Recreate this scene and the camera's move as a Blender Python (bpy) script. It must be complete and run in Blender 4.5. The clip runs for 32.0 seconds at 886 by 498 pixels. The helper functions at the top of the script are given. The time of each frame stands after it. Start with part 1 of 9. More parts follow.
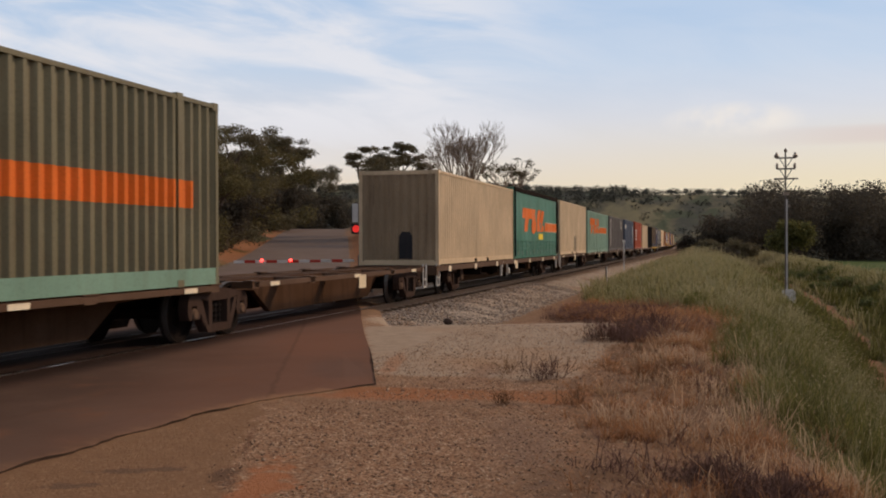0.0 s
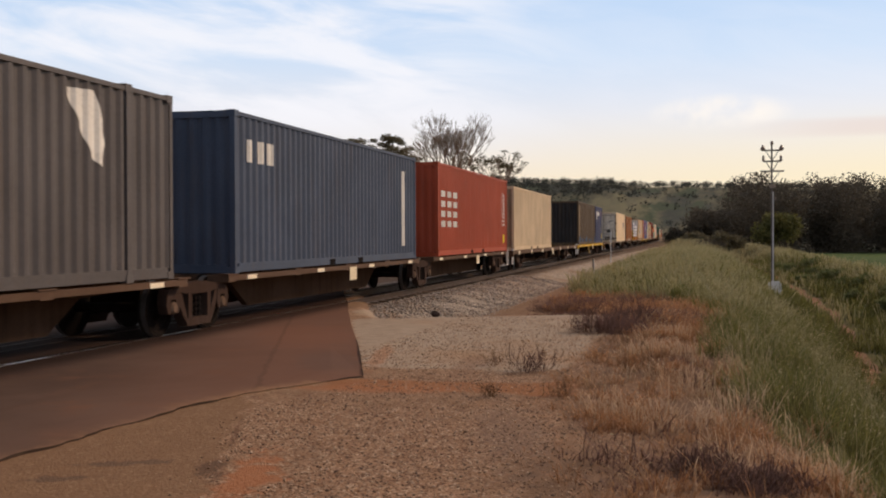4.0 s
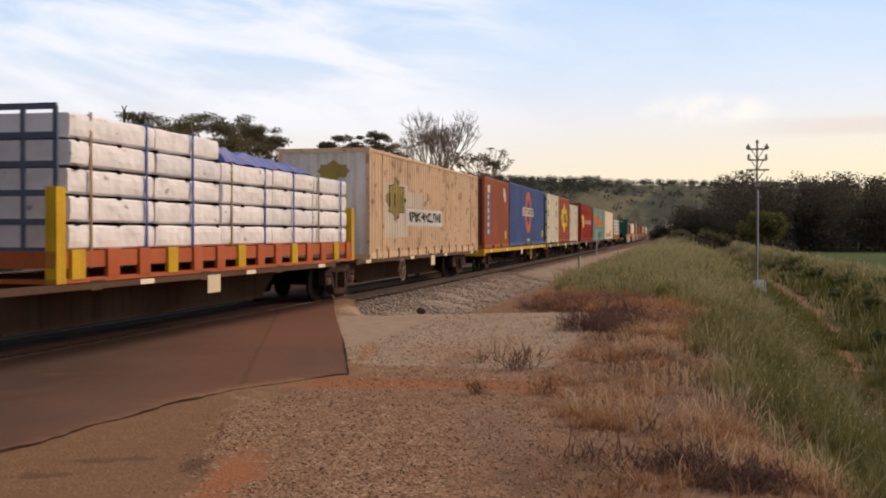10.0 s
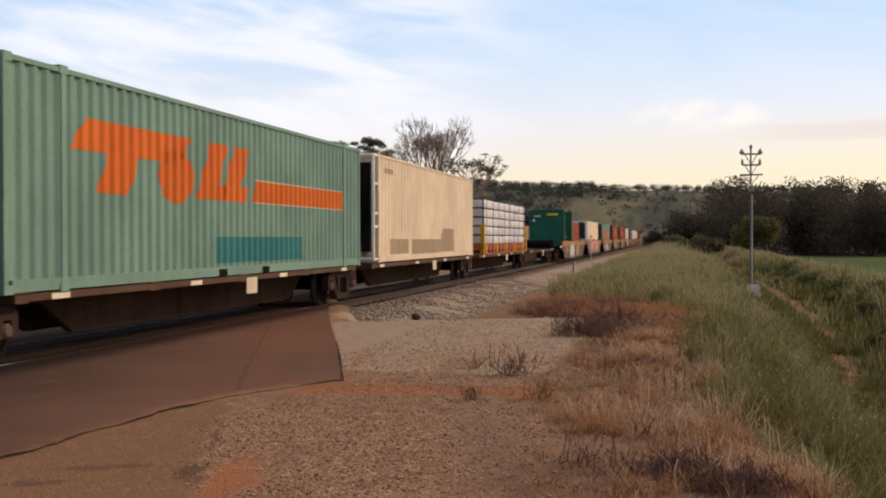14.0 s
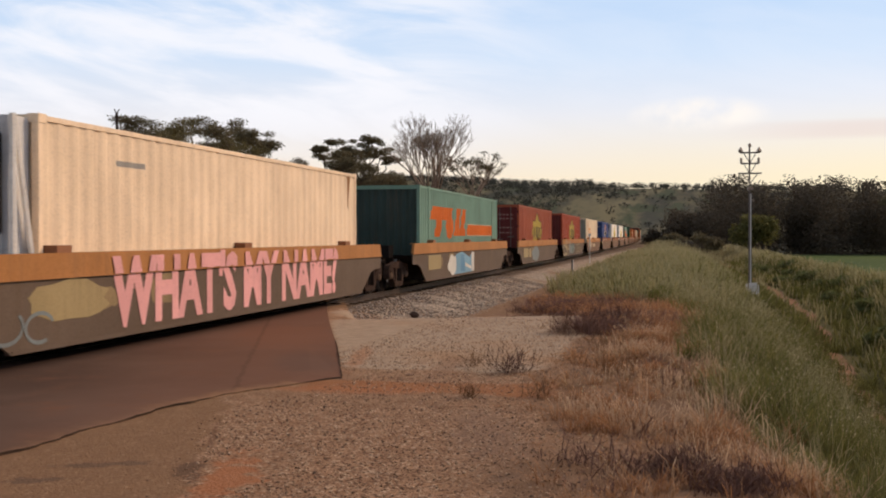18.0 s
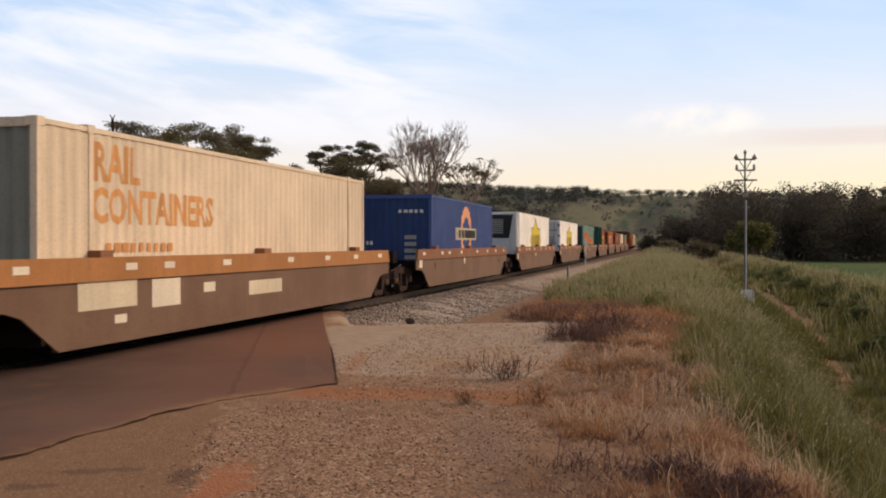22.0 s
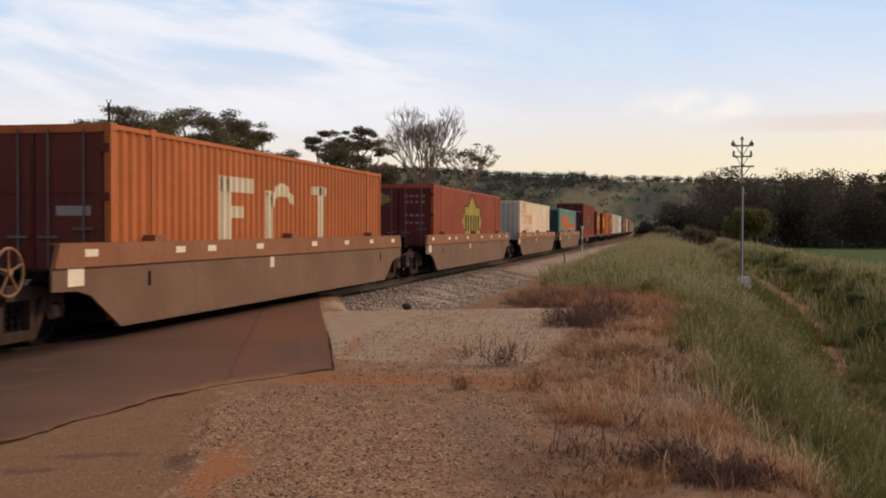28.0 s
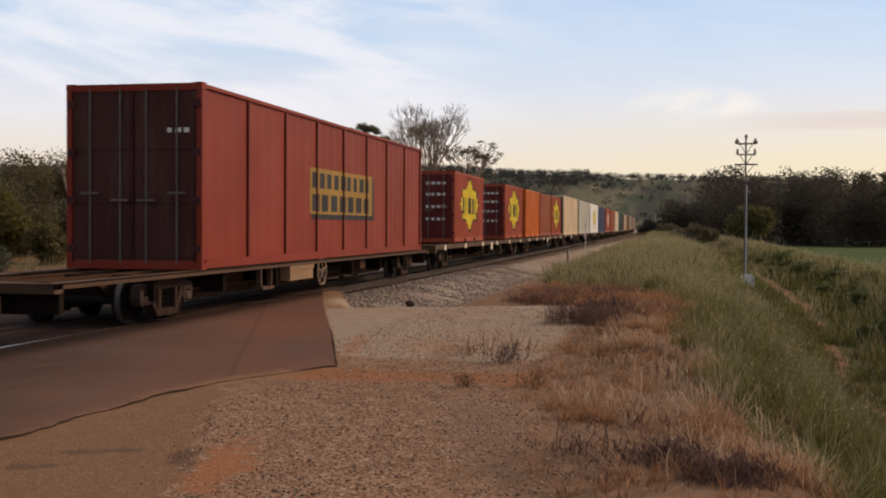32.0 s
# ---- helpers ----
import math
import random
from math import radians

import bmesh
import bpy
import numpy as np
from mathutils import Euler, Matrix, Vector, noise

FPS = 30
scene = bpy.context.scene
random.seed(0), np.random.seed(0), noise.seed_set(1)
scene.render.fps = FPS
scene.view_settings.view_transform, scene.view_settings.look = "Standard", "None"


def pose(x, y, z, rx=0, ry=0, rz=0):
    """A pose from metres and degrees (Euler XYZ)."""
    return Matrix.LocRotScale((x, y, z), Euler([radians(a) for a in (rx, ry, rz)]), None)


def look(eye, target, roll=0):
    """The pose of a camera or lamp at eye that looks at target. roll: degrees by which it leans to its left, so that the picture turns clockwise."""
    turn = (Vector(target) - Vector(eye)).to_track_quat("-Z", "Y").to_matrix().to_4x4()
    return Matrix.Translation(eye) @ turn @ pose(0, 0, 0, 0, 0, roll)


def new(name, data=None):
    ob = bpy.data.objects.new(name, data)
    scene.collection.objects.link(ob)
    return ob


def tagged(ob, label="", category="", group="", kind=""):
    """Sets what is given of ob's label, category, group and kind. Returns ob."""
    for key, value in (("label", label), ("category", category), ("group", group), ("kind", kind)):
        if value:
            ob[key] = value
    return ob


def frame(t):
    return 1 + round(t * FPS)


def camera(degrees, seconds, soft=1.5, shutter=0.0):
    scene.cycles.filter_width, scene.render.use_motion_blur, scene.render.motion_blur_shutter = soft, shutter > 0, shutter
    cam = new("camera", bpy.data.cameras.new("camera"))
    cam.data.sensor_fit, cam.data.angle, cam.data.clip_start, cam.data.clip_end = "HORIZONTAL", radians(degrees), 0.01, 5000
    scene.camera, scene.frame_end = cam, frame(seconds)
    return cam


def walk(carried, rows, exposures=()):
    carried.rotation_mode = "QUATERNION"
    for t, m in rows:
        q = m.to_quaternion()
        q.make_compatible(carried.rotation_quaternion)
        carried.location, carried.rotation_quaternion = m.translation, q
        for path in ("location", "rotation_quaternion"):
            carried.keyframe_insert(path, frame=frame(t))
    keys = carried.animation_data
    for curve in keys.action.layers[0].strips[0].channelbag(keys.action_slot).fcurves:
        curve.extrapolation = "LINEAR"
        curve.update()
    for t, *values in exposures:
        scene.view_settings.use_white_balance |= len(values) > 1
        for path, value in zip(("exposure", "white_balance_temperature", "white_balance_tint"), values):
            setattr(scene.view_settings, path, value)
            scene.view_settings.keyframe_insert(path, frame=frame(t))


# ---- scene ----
from functools import lru_cache

EYE = Vector((9.02, 0.0, 1.56))


def aim(yaw, pitch, lean):
    """The camera's pose: degrees to the left of the track, above the horizon, and of lean."""
    turn = Matrix.Rotation(radians(yaw), 4, "Z") @ Matrix.Rotation(radians(90 + pitch), 4, "X") @ Matrix.Rotation(radians(lean), 4, "Z")
    return Matrix.Translation(EYE) @ turn


cam = camera(44.2, 32.0, soft=2.0, shutter=0.07)
PATH = [
    (0, 14.07, -0.3, -0.18), (0.5, 14.04, -0.36, -0.19), (1, 13.96, -0.38, -0.18), (1.5, 13.88, -0.44, -0.21),
    (2, 13.77, -0.52, -0.21), (2.5, 13.65, -0.59, -0.24), (3, 13.54, -0.65, -0.21), (3.5, 13.49, -0.72, -0.21),
    (5.5, 12.97, -0.6, -0.08), (6, 12.84, -0.59, -0.07), (6.5, 12.75, -0.66, -0.03), (7, 12.72, -0.79, 0.02),
    (7.5, 12.76, -0.77, 0.06), (8, 12.87, -0.77, 0.08), (8.5, 12.87, -0.76, 0.1), (9, 12.84, -0.81, 0.09),
    (9.5, 12.76, -0.85, 0.05), (10, 12.68, -0.85, 0.02), (10.5, 12.57, -0.81, 0.03), (11, 12.53, -0.78, 0.04),
    (11.5, 12.57, -0.75, 0.04), (12, 12.64, -0.77, -0.02), (12.5, 12.67, -0.81, -0.11), (13, 12.61, -0.75, -0.19),
    (13.5, 12.53, -0.61, -0.2), (14, 12.39, -0.55, -0.15), (14.5, 12.25, -0.53, -0.11), (16.5, 12.11, -0.54, 0.01),
    (17, 12.15, -0.58, -0.02), (17.5, 12.24, -0.62, -0.04), (18, 12.32, -0.66, -0.03), (18.5, 12.32, -0.69, 0),
    (19, 12.11, -0.69, -0.01), (19.5, 11.95, -0.65, -0.04), (20, 11.82, -0.57, -0.09), (20.5, 11.77, -0.48, -0.05),
    (21, 11.81, -0.44, -0.03), (21.5, 11.97, -0.35, 0.03), (22, 12.1, -0.33, 0.05), (22.5, 12.14, -0.39, 0.09),
    (23, 12.06, -0.47, 0.12), (23.5, 11.95, -0.54, 0.16), (24, 11.91, -0.62, 0.19), (24.5, 11.89, -0.72, 0.2),
    (25, 11.92, -0.72, 0.2), (25.5, 11.93, -0.72, 0.18), (27.5, 11.92, -1.12, 0.16), (28, 11.93, -1.08, 0.16),
    (28.5, 11.95, -1.03, 0.18), (29, 11.99, -1.02, 0.22), (29.5, 12.02, -1.06, 0.27), (30, 12.02, -1.17, 0.29),
    (30.5, 12.02, -1.25, 0.3), (31, 12.08, -1.27, 0.31), (31.5, 12.09, -1.27, 0.33), (32, 12.1, -1.23, 0.34),
]
walk(cam, [(t, aim(a, b, c)) for t, a, b, c in PATH], exposures=[(0, -0.2), (0.5, 0.08), (1, 0.2), (1.5, 0.1), (2, 0.0), (3.5, 0.03), (6, 0.08), (10, 0.1), (14.5, 0.12), (16.0, 0.34), (16.5, 0.40), (17, 0.12), (18, 0.08), (19, 0.05), (19.6, 0.18), (21, 0.26), (22, 0.12), (23, 0.13), (25, 0.10), (28, 0.0), (32.0, -0.04)])

# ---- world, sun ----
SUN_AZ, SUN_EL = radians(52), radians(33)      # from the track's direction towards its right; above the horizon
SKY_GAIN, SKY_STRENGTH = 0.10, 1.0


def mixed(nt, a, b, fac, mode="MIX"):
    """A colour mix node; each of a, b, fac is a socket or a value. Returns the result's socket."""
    x = nt.nodes.new("ShaderNodeMix")
    x.data_type, x.blend_type = "RGBA", mode
    for sock, v in ((x.inputs["Factor"], fac), (x.inputs[6], a), (x.inputs[7], b)):
        if isinstance(v, bpy.types.NodeSocket):
            nt.links.new(v, sock)
        elif isinstance(v, (int, float)):
            sock.default_value = v
        else:
            sock.default_value = (*v, 1)
    return x.outputs[2]


def make_world():
    w = bpy.data.worlds.new("dusk_sky")
    scene.world = w
    w.use_nodes = True
    nt = w.node_tree
    nt.nodes.clear()
    n, l = nt.nodes.new, nt.links.new
    out, bg = n("ShaderNodeOutputWorld"), n("ShaderNodeBackground")
    l(bg.outputs[0], out.inputs[0])

    def calc(op, *args):
        x = n("ShaderNodeMath")
        x.operation = op
        for s, v in zip(x.inputs, args):
            if isinstance(v, bpy.types.NodeSocket):
                l(v, s)
            else:
                s.default_value = v
        return x.outputs[0]

    def soft(v, lo, hi, a=0.0, b=1.0):
        x = n("ShaderNodeMapRange")
        x.interpolation_type = "SMOOTHSTEP"
        l(v, x.inputs[0])
        for s, k in zip(list(x.inputs)[1:5], (lo, hi, a, b)):
            s.default_value = k
        return x.outputs[0]

    def blend(a, b, fac):
        return mixed(nt, a, b, fac)

    sky = n("ShaderNodeTexSky")
    sky.sky_type, sky.sun_disc = "NISHITA", False
    sky.sun_elevation, sky.sun_rotation = SUN_EL, SUN_AZ
    sky.altitude, sky.air_density, sky.dust_density, sky.ozone_density = 200, 1.0, 1.6, 1.5
    co, sep = n("ShaderNodeTexCoord"), n("ShaderNodeSeparateXYZ")
    l(co.outputs["Generated"], sep.inputs[0])
    x, y, z = sep.outputs
    az = calc("ARCTAN2", x, y)
    # a thin high haze: peach low down, pale blue above
    veil = n("ShaderNodeValToRGB")
    l(z, veil.inputs[0])
    e = veil.color_ramp.elements
    e[0].position, e[0].color = 0.0, (1.0, 0.80, 0.58, 1)
    e[1].position, e[1].color = 1.0, (0.28, 0.28, 0.32, 1)
    for p, c in ((0.055, (0.97, 0.83, 0.69, 1)), (0.11, (0.84, 0.84, 0.90, 1)), (0.16, (0.66, 0.78, 0.96, 1)), (0.215, (0.53, 0.70, 0.95, 1)), (0.34, (0.48, 0.58, 0.76, 1)), (0.55, (0.35, 0.36, 0.41, 1))):
        k = e.new(p)
        k.color = c
    # warmer and brighter towards the set sun, dimmer away from it
    toward = calc("ADD", calc("MULTIPLY", x, math.sin(SUN_AZ)), calc("MULTIPLY", y, math.cos(SUN_AZ)))
    low = soft(z, 0.02, 0.13, 1.0, 0.0)
    c = blend(veil.outputs[0], (1.0, 0.86, 0.56), calc("MULTIPLY", soft(toward, 0.25, 0.95), low))
    gain = n("ShaderNodeVectorMath")
    gain.operation = "SCALE"
    gain.inputs["Scale"].default_value = SKY_GAIN
    l(sky.outputs[0], gain.inputs[0])
    c = blend(c, gain.outputs[0], 0.12)
    # cirrus: long soft streaks, thick on the far side from the sun
    arc = n("ShaderNodeCombineXYZ")
    l(az, arc.inputs[0])
    l(z, arc.inputs[1])
    mp = n("ShaderNodeMapping")
    mp.vector_type = "TEXTURE"
    mp.inputs["Rotation"].default_value = (0, 0, radians(-10))
    mp.inputs["Scale"].default_value = (0.17, 0.045, 1)
    mp.inputs["Location"].default_value = (0.055, 0.02, 0)
    l(arc.outputs[0], mp.inputs[0])
    no = n("ShaderNodeTexNoise")
    no.inputs["Scale"].default_value, no.inputs["Detail"].default_value = 1.0, 7
    no.inputs["Roughness"].default_value, no.inputs["Distortion"].default_value = 0.55, 0.5
    l(mp.outputs[0], no.inputs["Vector"])
    wisp = soft(no.outputs["Fac"], 0.36, 0.64)
    cover = calc("MULTIPLY", soft(az, -0.28, -0.08, 0.82, 0.14), soft(z, 0.05, 0.12))
    c = blend(c, (0.93, 0.92, 0.96), calc("MULTIPLY", wisp, cover))
    # one small low puff and a thin mauve bank beneath it
    dx, dz = calc("DIVIDE", calc("SUBTRACT", az, 0.016), 0.070), calc("DIVIDE", calc("SUBTRACT", z, 0.108), 0.018)
    far = calc("ADD", calc("MULTIPLY", dx, dx), calc("MULTIPLY", dz, dz))
    fleck = n("ShaderNodeTexNoise")
    fleck.inputs["Scale"].default_value, fleck.inputs["Detail"].default_value = 22.0, 6
    l(arc.outputs[0], fleck.inputs["Vector"])
    puff = calc("MULTIPLY", soft(far, 1.0, 0.0), soft(fleck.outputs["Fac"], 0.36, 0.62))
    c = blend(c, (1.0, 0.93, 0.86), calc("MULTIPLY", puff, 0.95))
    dz2 = calc("DIVIDE", calc("SUBTRACT", z, 0.092), 0.010)
    bank = calc("MULTIPLY", soft(calc("MULTIPLY", dz2, dz2), 1.0, 0.0), soft(az, 0.0, 0.14))
    c = blend(c, (0.80, 0.66, 0.62), calc("MULTIPLY", bank, 0.55))
    s = n("ShaderNodeVectorMath")
    s.operation = "SCALE"
    l(c, s.inputs[0])
    l(soft(toward, -0.95, 0.0, 0.55, 1.0), s.inputs["Scale"])
    l(s.outputs[0], bg.inputs[0])
    bg.inputs[1].default_value = SKY_STRENGTH


make_world()
sun = new("sun", bpy.data.lights.new("sun", "SUN"))
sun.data.energy, sun.data.angle, sun.data.color = 2.8, radians(12), (1.0, 0.70, 0.45)
sun.matrix_world = look((0, 0, 0), (-math.sin(SUN_AZ) * math.cos(SUN_EL), -math.cos(SUN_AZ) * math.cos(SUN_EL), -math.sin(SUN_EL)))

# ---- materials ----


def node_material(name):
    m = bpy.data.materials.new(name)
    m.use_nodes = True
    nt = m.node_tree
    b = nt.nodes["Principled BSDF"]
    return m, nt, nt.nodes.new, nt.links.new, b


def noise_of(nt, vec, scale, detail=4, rough=0.6, w=None):
    x = nt.nodes.new("ShaderNodeTexNoise")
    x.inputs["Scale"].default_value, x.inputs["Detail"].default_value, x.inputs["Roughness"].default_value = scale, detail, rough
    if w is not None:
        x.noise_dimensions = "4D"
        nt.links.new(w, x.inputs["W"])
    nt.links.new(vec, x.inputs["Vector"])
    return x.outputs["Fac"]


def ramped(nt, fac, lo, hi):
    x = nt.nodes.new("ShaderNodeMapRange")
    x.interpolation_type = "SMOOTHSTEP"
    x.inputs[1].default_value, x.inputs[2].default_value = lo, hi
    nt.links.new(fac, x.inputs[0])
    return x.outputs[0]


def bumped(nt, b, height, strength, dist):
    x = nt.nodes.new("ShaderNodeBump")
    x.inputs["Strength"].default_value, x.inputs["Distance"].default_value = strength, dist
    nt.links.new(height, x.inputs["Height"])
    nt.links.new(x.outputs[0], b.inputs["Normal"])


@lru_cache(None)
def paint(name, col, dirt=0.35, rough=0.55, metal=0.0, grime=(0.10, 0.065, 0.04), rust=0.10):
    """Painted steel: faded patches, streaks that run down, grime and rust spots."""
    m, nt, n, l, b = node_material(name)
    grey = sum(col) / 3
    shade = 0.80 if grey < 0.45 else 0.97
    col = tuple(max(0.004, min(0.92, shade * (grey + (v - grey) * 1.22))) for v in col)
    co, info = n("ShaderNodeTexCoord"), n("ShaderNodeObjectInfo")
    w = n("ShaderNodeMath")
    w.operation = "MULTIPLY"
    w.inputs[1].default_value = 40.0
    l(info.outputs["Random"], w.inputs[0])
    mp = n("ShaderNodeMapping")
    mp.inputs["Scale"].default_value = (1.0, 1.0, 0.10)
    l(co.outputs["Object"], mp.inputs[0])
    fade = noise_of(nt, co.outputs["Object"], 0.7, 3, 0.55, w.outputs[0])
    streak = noise_of(nt, mp.outputs[0], 5.0, 6, 0.7, w.outputs[0])
    fine = noise_of(nt, co.outputs["Object"], 30.0, 5, 0.7, w.outputs[0])
    c = mixed(nt, tuple(v * 0.90 for v in col), tuple(min(1, v * 1.07 + 0.008) for v in col), ramped(nt, fade, 0.35, 0.68))
    k = n("ShaderNodeMath")
    k.operation = "MULTIPLY"
    k.inputs[1].default_value = dirt
    l(ramped(nt, streak, 0.46, 0.74), k.inputs[0])
    c = mixed(nt, c, grime, k.outputs[0])
    if rust:
        k2 = n("ShaderNodeMath")
        k2.operation = "MULTIPLY"
        k2.inputs[1].default_value = rust
        spots = noise_of(nt, co.outputs["Object"], 3.2, 5, 0.62, w.outputs[0]) if rust > 0.5 else noise_of(nt, mp.outputs[0], 11.0, 8, 0.75, w.outputs[0])
        l(ramped(nt, spots, *((0.56, 0.62) if rust > 0.5 else (0.56, 0.68))), k2.inputs[0])
        c = mixed(nt, c, (0.17, 0.07, 0.03), k2.outputs[0])
    c = mixed(nt, c, mixed(nt, c, (0.0, 0.0, 0.0), 0.25), ramped(nt, fine, 0.45, 0.75))
    l(c, b.inputs["Base Color"])
    r = n("ShaderNodeMapRange")
    r.inputs[3].default_value, r.inputs[4].default_value = max(0.05, rough - 0.12), min(1, rough + 0.18)
    l(fine, r.inputs[0])
    l(r.outputs[0], b.inputs["Roughness"])
    b.inputs["Metallic"].default_value = metal
    b.inputs["Specular IOR Level"].default_value = 0.03 if rough >= 0.85 else 0.28 if rough >= 0.5 else 0.5
    bumped(nt, b, fine, 0.10, 0.01)
    return m


@lru_cache(None)
def glow(name, col, strength):
    m, nt, n, l, b = node_material(name)
    b.inputs["Base Color"].default_value = (*col, 1)
    b.inputs["Emission Color"].default_value = (*col, 1)
    b.inputs["Emission Strength"].default_value = strength
    return m


def spot(nt, pos, x, y, long, wide, deg, ragged=0.8, grain=3.0):
    """A ragged oval stain on the ground: 1 inside, 0 outside."""
    mp = nt.nodes.new("ShaderNodeMapping")
    mp.vector_type = "TEXTURE"
    mp.inputs["Location"].default_value, mp.inputs["Rotation"].default_value, mp.inputs["Scale"].default_value = (x, y, 0), (0, 0, radians(deg)), (long, wide, 50.0)
    nt.links.new(pos, mp.inputs[0])
    ln, add = nt.nodes.new("ShaderNodeVectorMath"), nt.nodes.new("ShaderNodeMath")
    ln.operation, add.operation = "LENGTH", "MULTIPLY_ADD"
    nt.links.new(mp.outputs[0], ln.inputs[0])
    nt.links.new(noise_of(nt, pos, grain, 6, 0.7), add.inputs[0])
    add.inputs[1].default_value = -2.0 * ragged
    nt.links.new(ln.outputs["Value"], add.inputs[2])
    return ramped(nt, add.outputs[0], 1.0 - ragged, 0.45 - ragged)


def asphalt_material():
    m, nt, n, l, b = node_material("worn_asphalt")
    geo = n("ShaderNodeNewGeometry")
    pos = geo.outputs["Position"]
    mp = n("ShaderNodeMapping")
    mp.inputs["Rotation"].default_value = (0, 0, radians(-12))
    mp.inputs["Scale"].default_value = (1.6, 0.16, 1)
    l(pos, mp.inputs[0])
    big, tracks, fine = noise_of(nt, pos, 0.35, 4), noise_of(nt, mp.outputs[0], 1.1, 5), noise_of(nt, pos, 55, 5, 0.75)
    c = mixed(nt, (0.081, 0.053, 0.043), (0.116, 0.077, 0.062), ramped(nt, big, 0.35, 0.7))
    c = mixed(nt, c, (0.083, 0.051, 0.039), ramped(nt, tracks, 0.5, 0.85))
    c = mixed(nt, c, (0.115, 0.081, 0.066), ramped(nt, fine, 0.60, 0.80))
    # a worn seal joint with redder dust on its far side
    edge_x = n("ShaderNodeSeparateXYZ")
    l(pos, edge_x.inputs[0])
    edge_far = n("ShaderNodeMath")
    edge_far.operation = "SUBTRACT"
    l(edge_x.outputs["Y"], edge_far.inputs[0])
    edge_far.inputs[1].default_value = 33.0
    line = n("ShaderNodeVectorMath")
    line.operation = "DOT_PRODUCT"
    l(pos, line.inputs[0])
    line.inputs[1].default_value = (0.944, 0.3286, 0.0)
    off = n("ShaderNodeMath")
    off.operation = "MULTIPLY_ADD"
    l(noise_of(nt, pos, 3.5, 5), off.inputs[0])
    off.inputs[1].default_value = 0.16
    l(line.outputs["Value"], off.inputs[2])
    c = mixed(nt, c, mixed(nt, c, (0.189, 0.093, 0.062), 0.14), ramped(nt, off.outputs[0], 7.74, 7.92))
    c = mixed(nt, c, mixed(nt, c, (0.189, 0.093, 0.062), 0.45), ramped(nt, off.outputs[0], 5.4, 7.7))
    c = mixed(nt, c, (0.153, 0.079, 0.052), ramped(nt, noise_of(nt, pos, 0.8, 6, 0.65), 0.52, 0.75))
    # the repair's smoother grey end, the open joint, dust washed in from the apron
    c = mixed(nt, c, mixed(nt, c, (0.094, 0.067, 0.058), 0.35), spot(nt, pos, 4.45, 13.0, 1.5, 0.55, -70, 0.5))
    c = mixed(nt, c, mixed(nt, c, (0.171, 0.081, 0.052), 0.5), spot(nt, pos, 2.9, 16.3, 2.6, 1.0, -68, 0.8))
    c = mixed(nt, c, mixed(nt, c, (0.179, 0.109, 0.077), 0.6), spot(nt, pos, 4.55, 9.6, 1.9, 0.36, 79, 0.9))
    crack = n("ShaderNodeMath")
    crack.operation = "PINGPONG"
    l(off.outputs[0], crack.inputs[0])
    crack.inputs[1].default_value = 7.80
    c = mixed(nt, c, mixed(nt, c, (0.026, 0.017, 0.012), 0.22), ramped(nt, crack.outputs[0], 7.755, 7.79))
    # a near-black strip between the rails holds the shade under the wagons
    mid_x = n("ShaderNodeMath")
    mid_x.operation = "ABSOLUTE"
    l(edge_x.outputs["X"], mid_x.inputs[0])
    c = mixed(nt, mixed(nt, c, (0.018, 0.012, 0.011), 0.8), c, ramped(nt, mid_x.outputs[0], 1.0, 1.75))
    # beyond the line the road is painted paler, for its sheen at grazing angle
    c = mixed(nt, c, mixed(nt, (0.115, 0.088, 0.078), (0.187, 0.149, 0.133), big), ramped(nt, edge_far.outputs[0], 0.0, 12.0))
    # grit and dust creep over the ragged edge
    rim = n("ShaderNodeAttribute")
    rim.attribute_name = "rim"
    creep = n("ShaderNodeMath")
    creep.operation = "MULTIPLY_ADD"
    l(noise_of(nt, pos, 2.2, 7, 0.7), creep.inputs[0])
    creep.inputs[1].default_value = 1.3
    l(rim.outputs["Fac"], creep.inputs[2])
    c = mixed(nt, c, mixed(nt, (0.150, 0.088, 0.055), (0.270, 0.160, 0.098), fine), ramped(nt, creep.outputs[0], 1.0, 1.65))
    l(c, b.inputs["Base Color"])
    b.inputs["Roughness"].default_value = 0.92
    b.inputs["Specular IOR Level"].default_value = 0.02
    bumped(nt, b, fine, 0.35, 0.01)
    return m


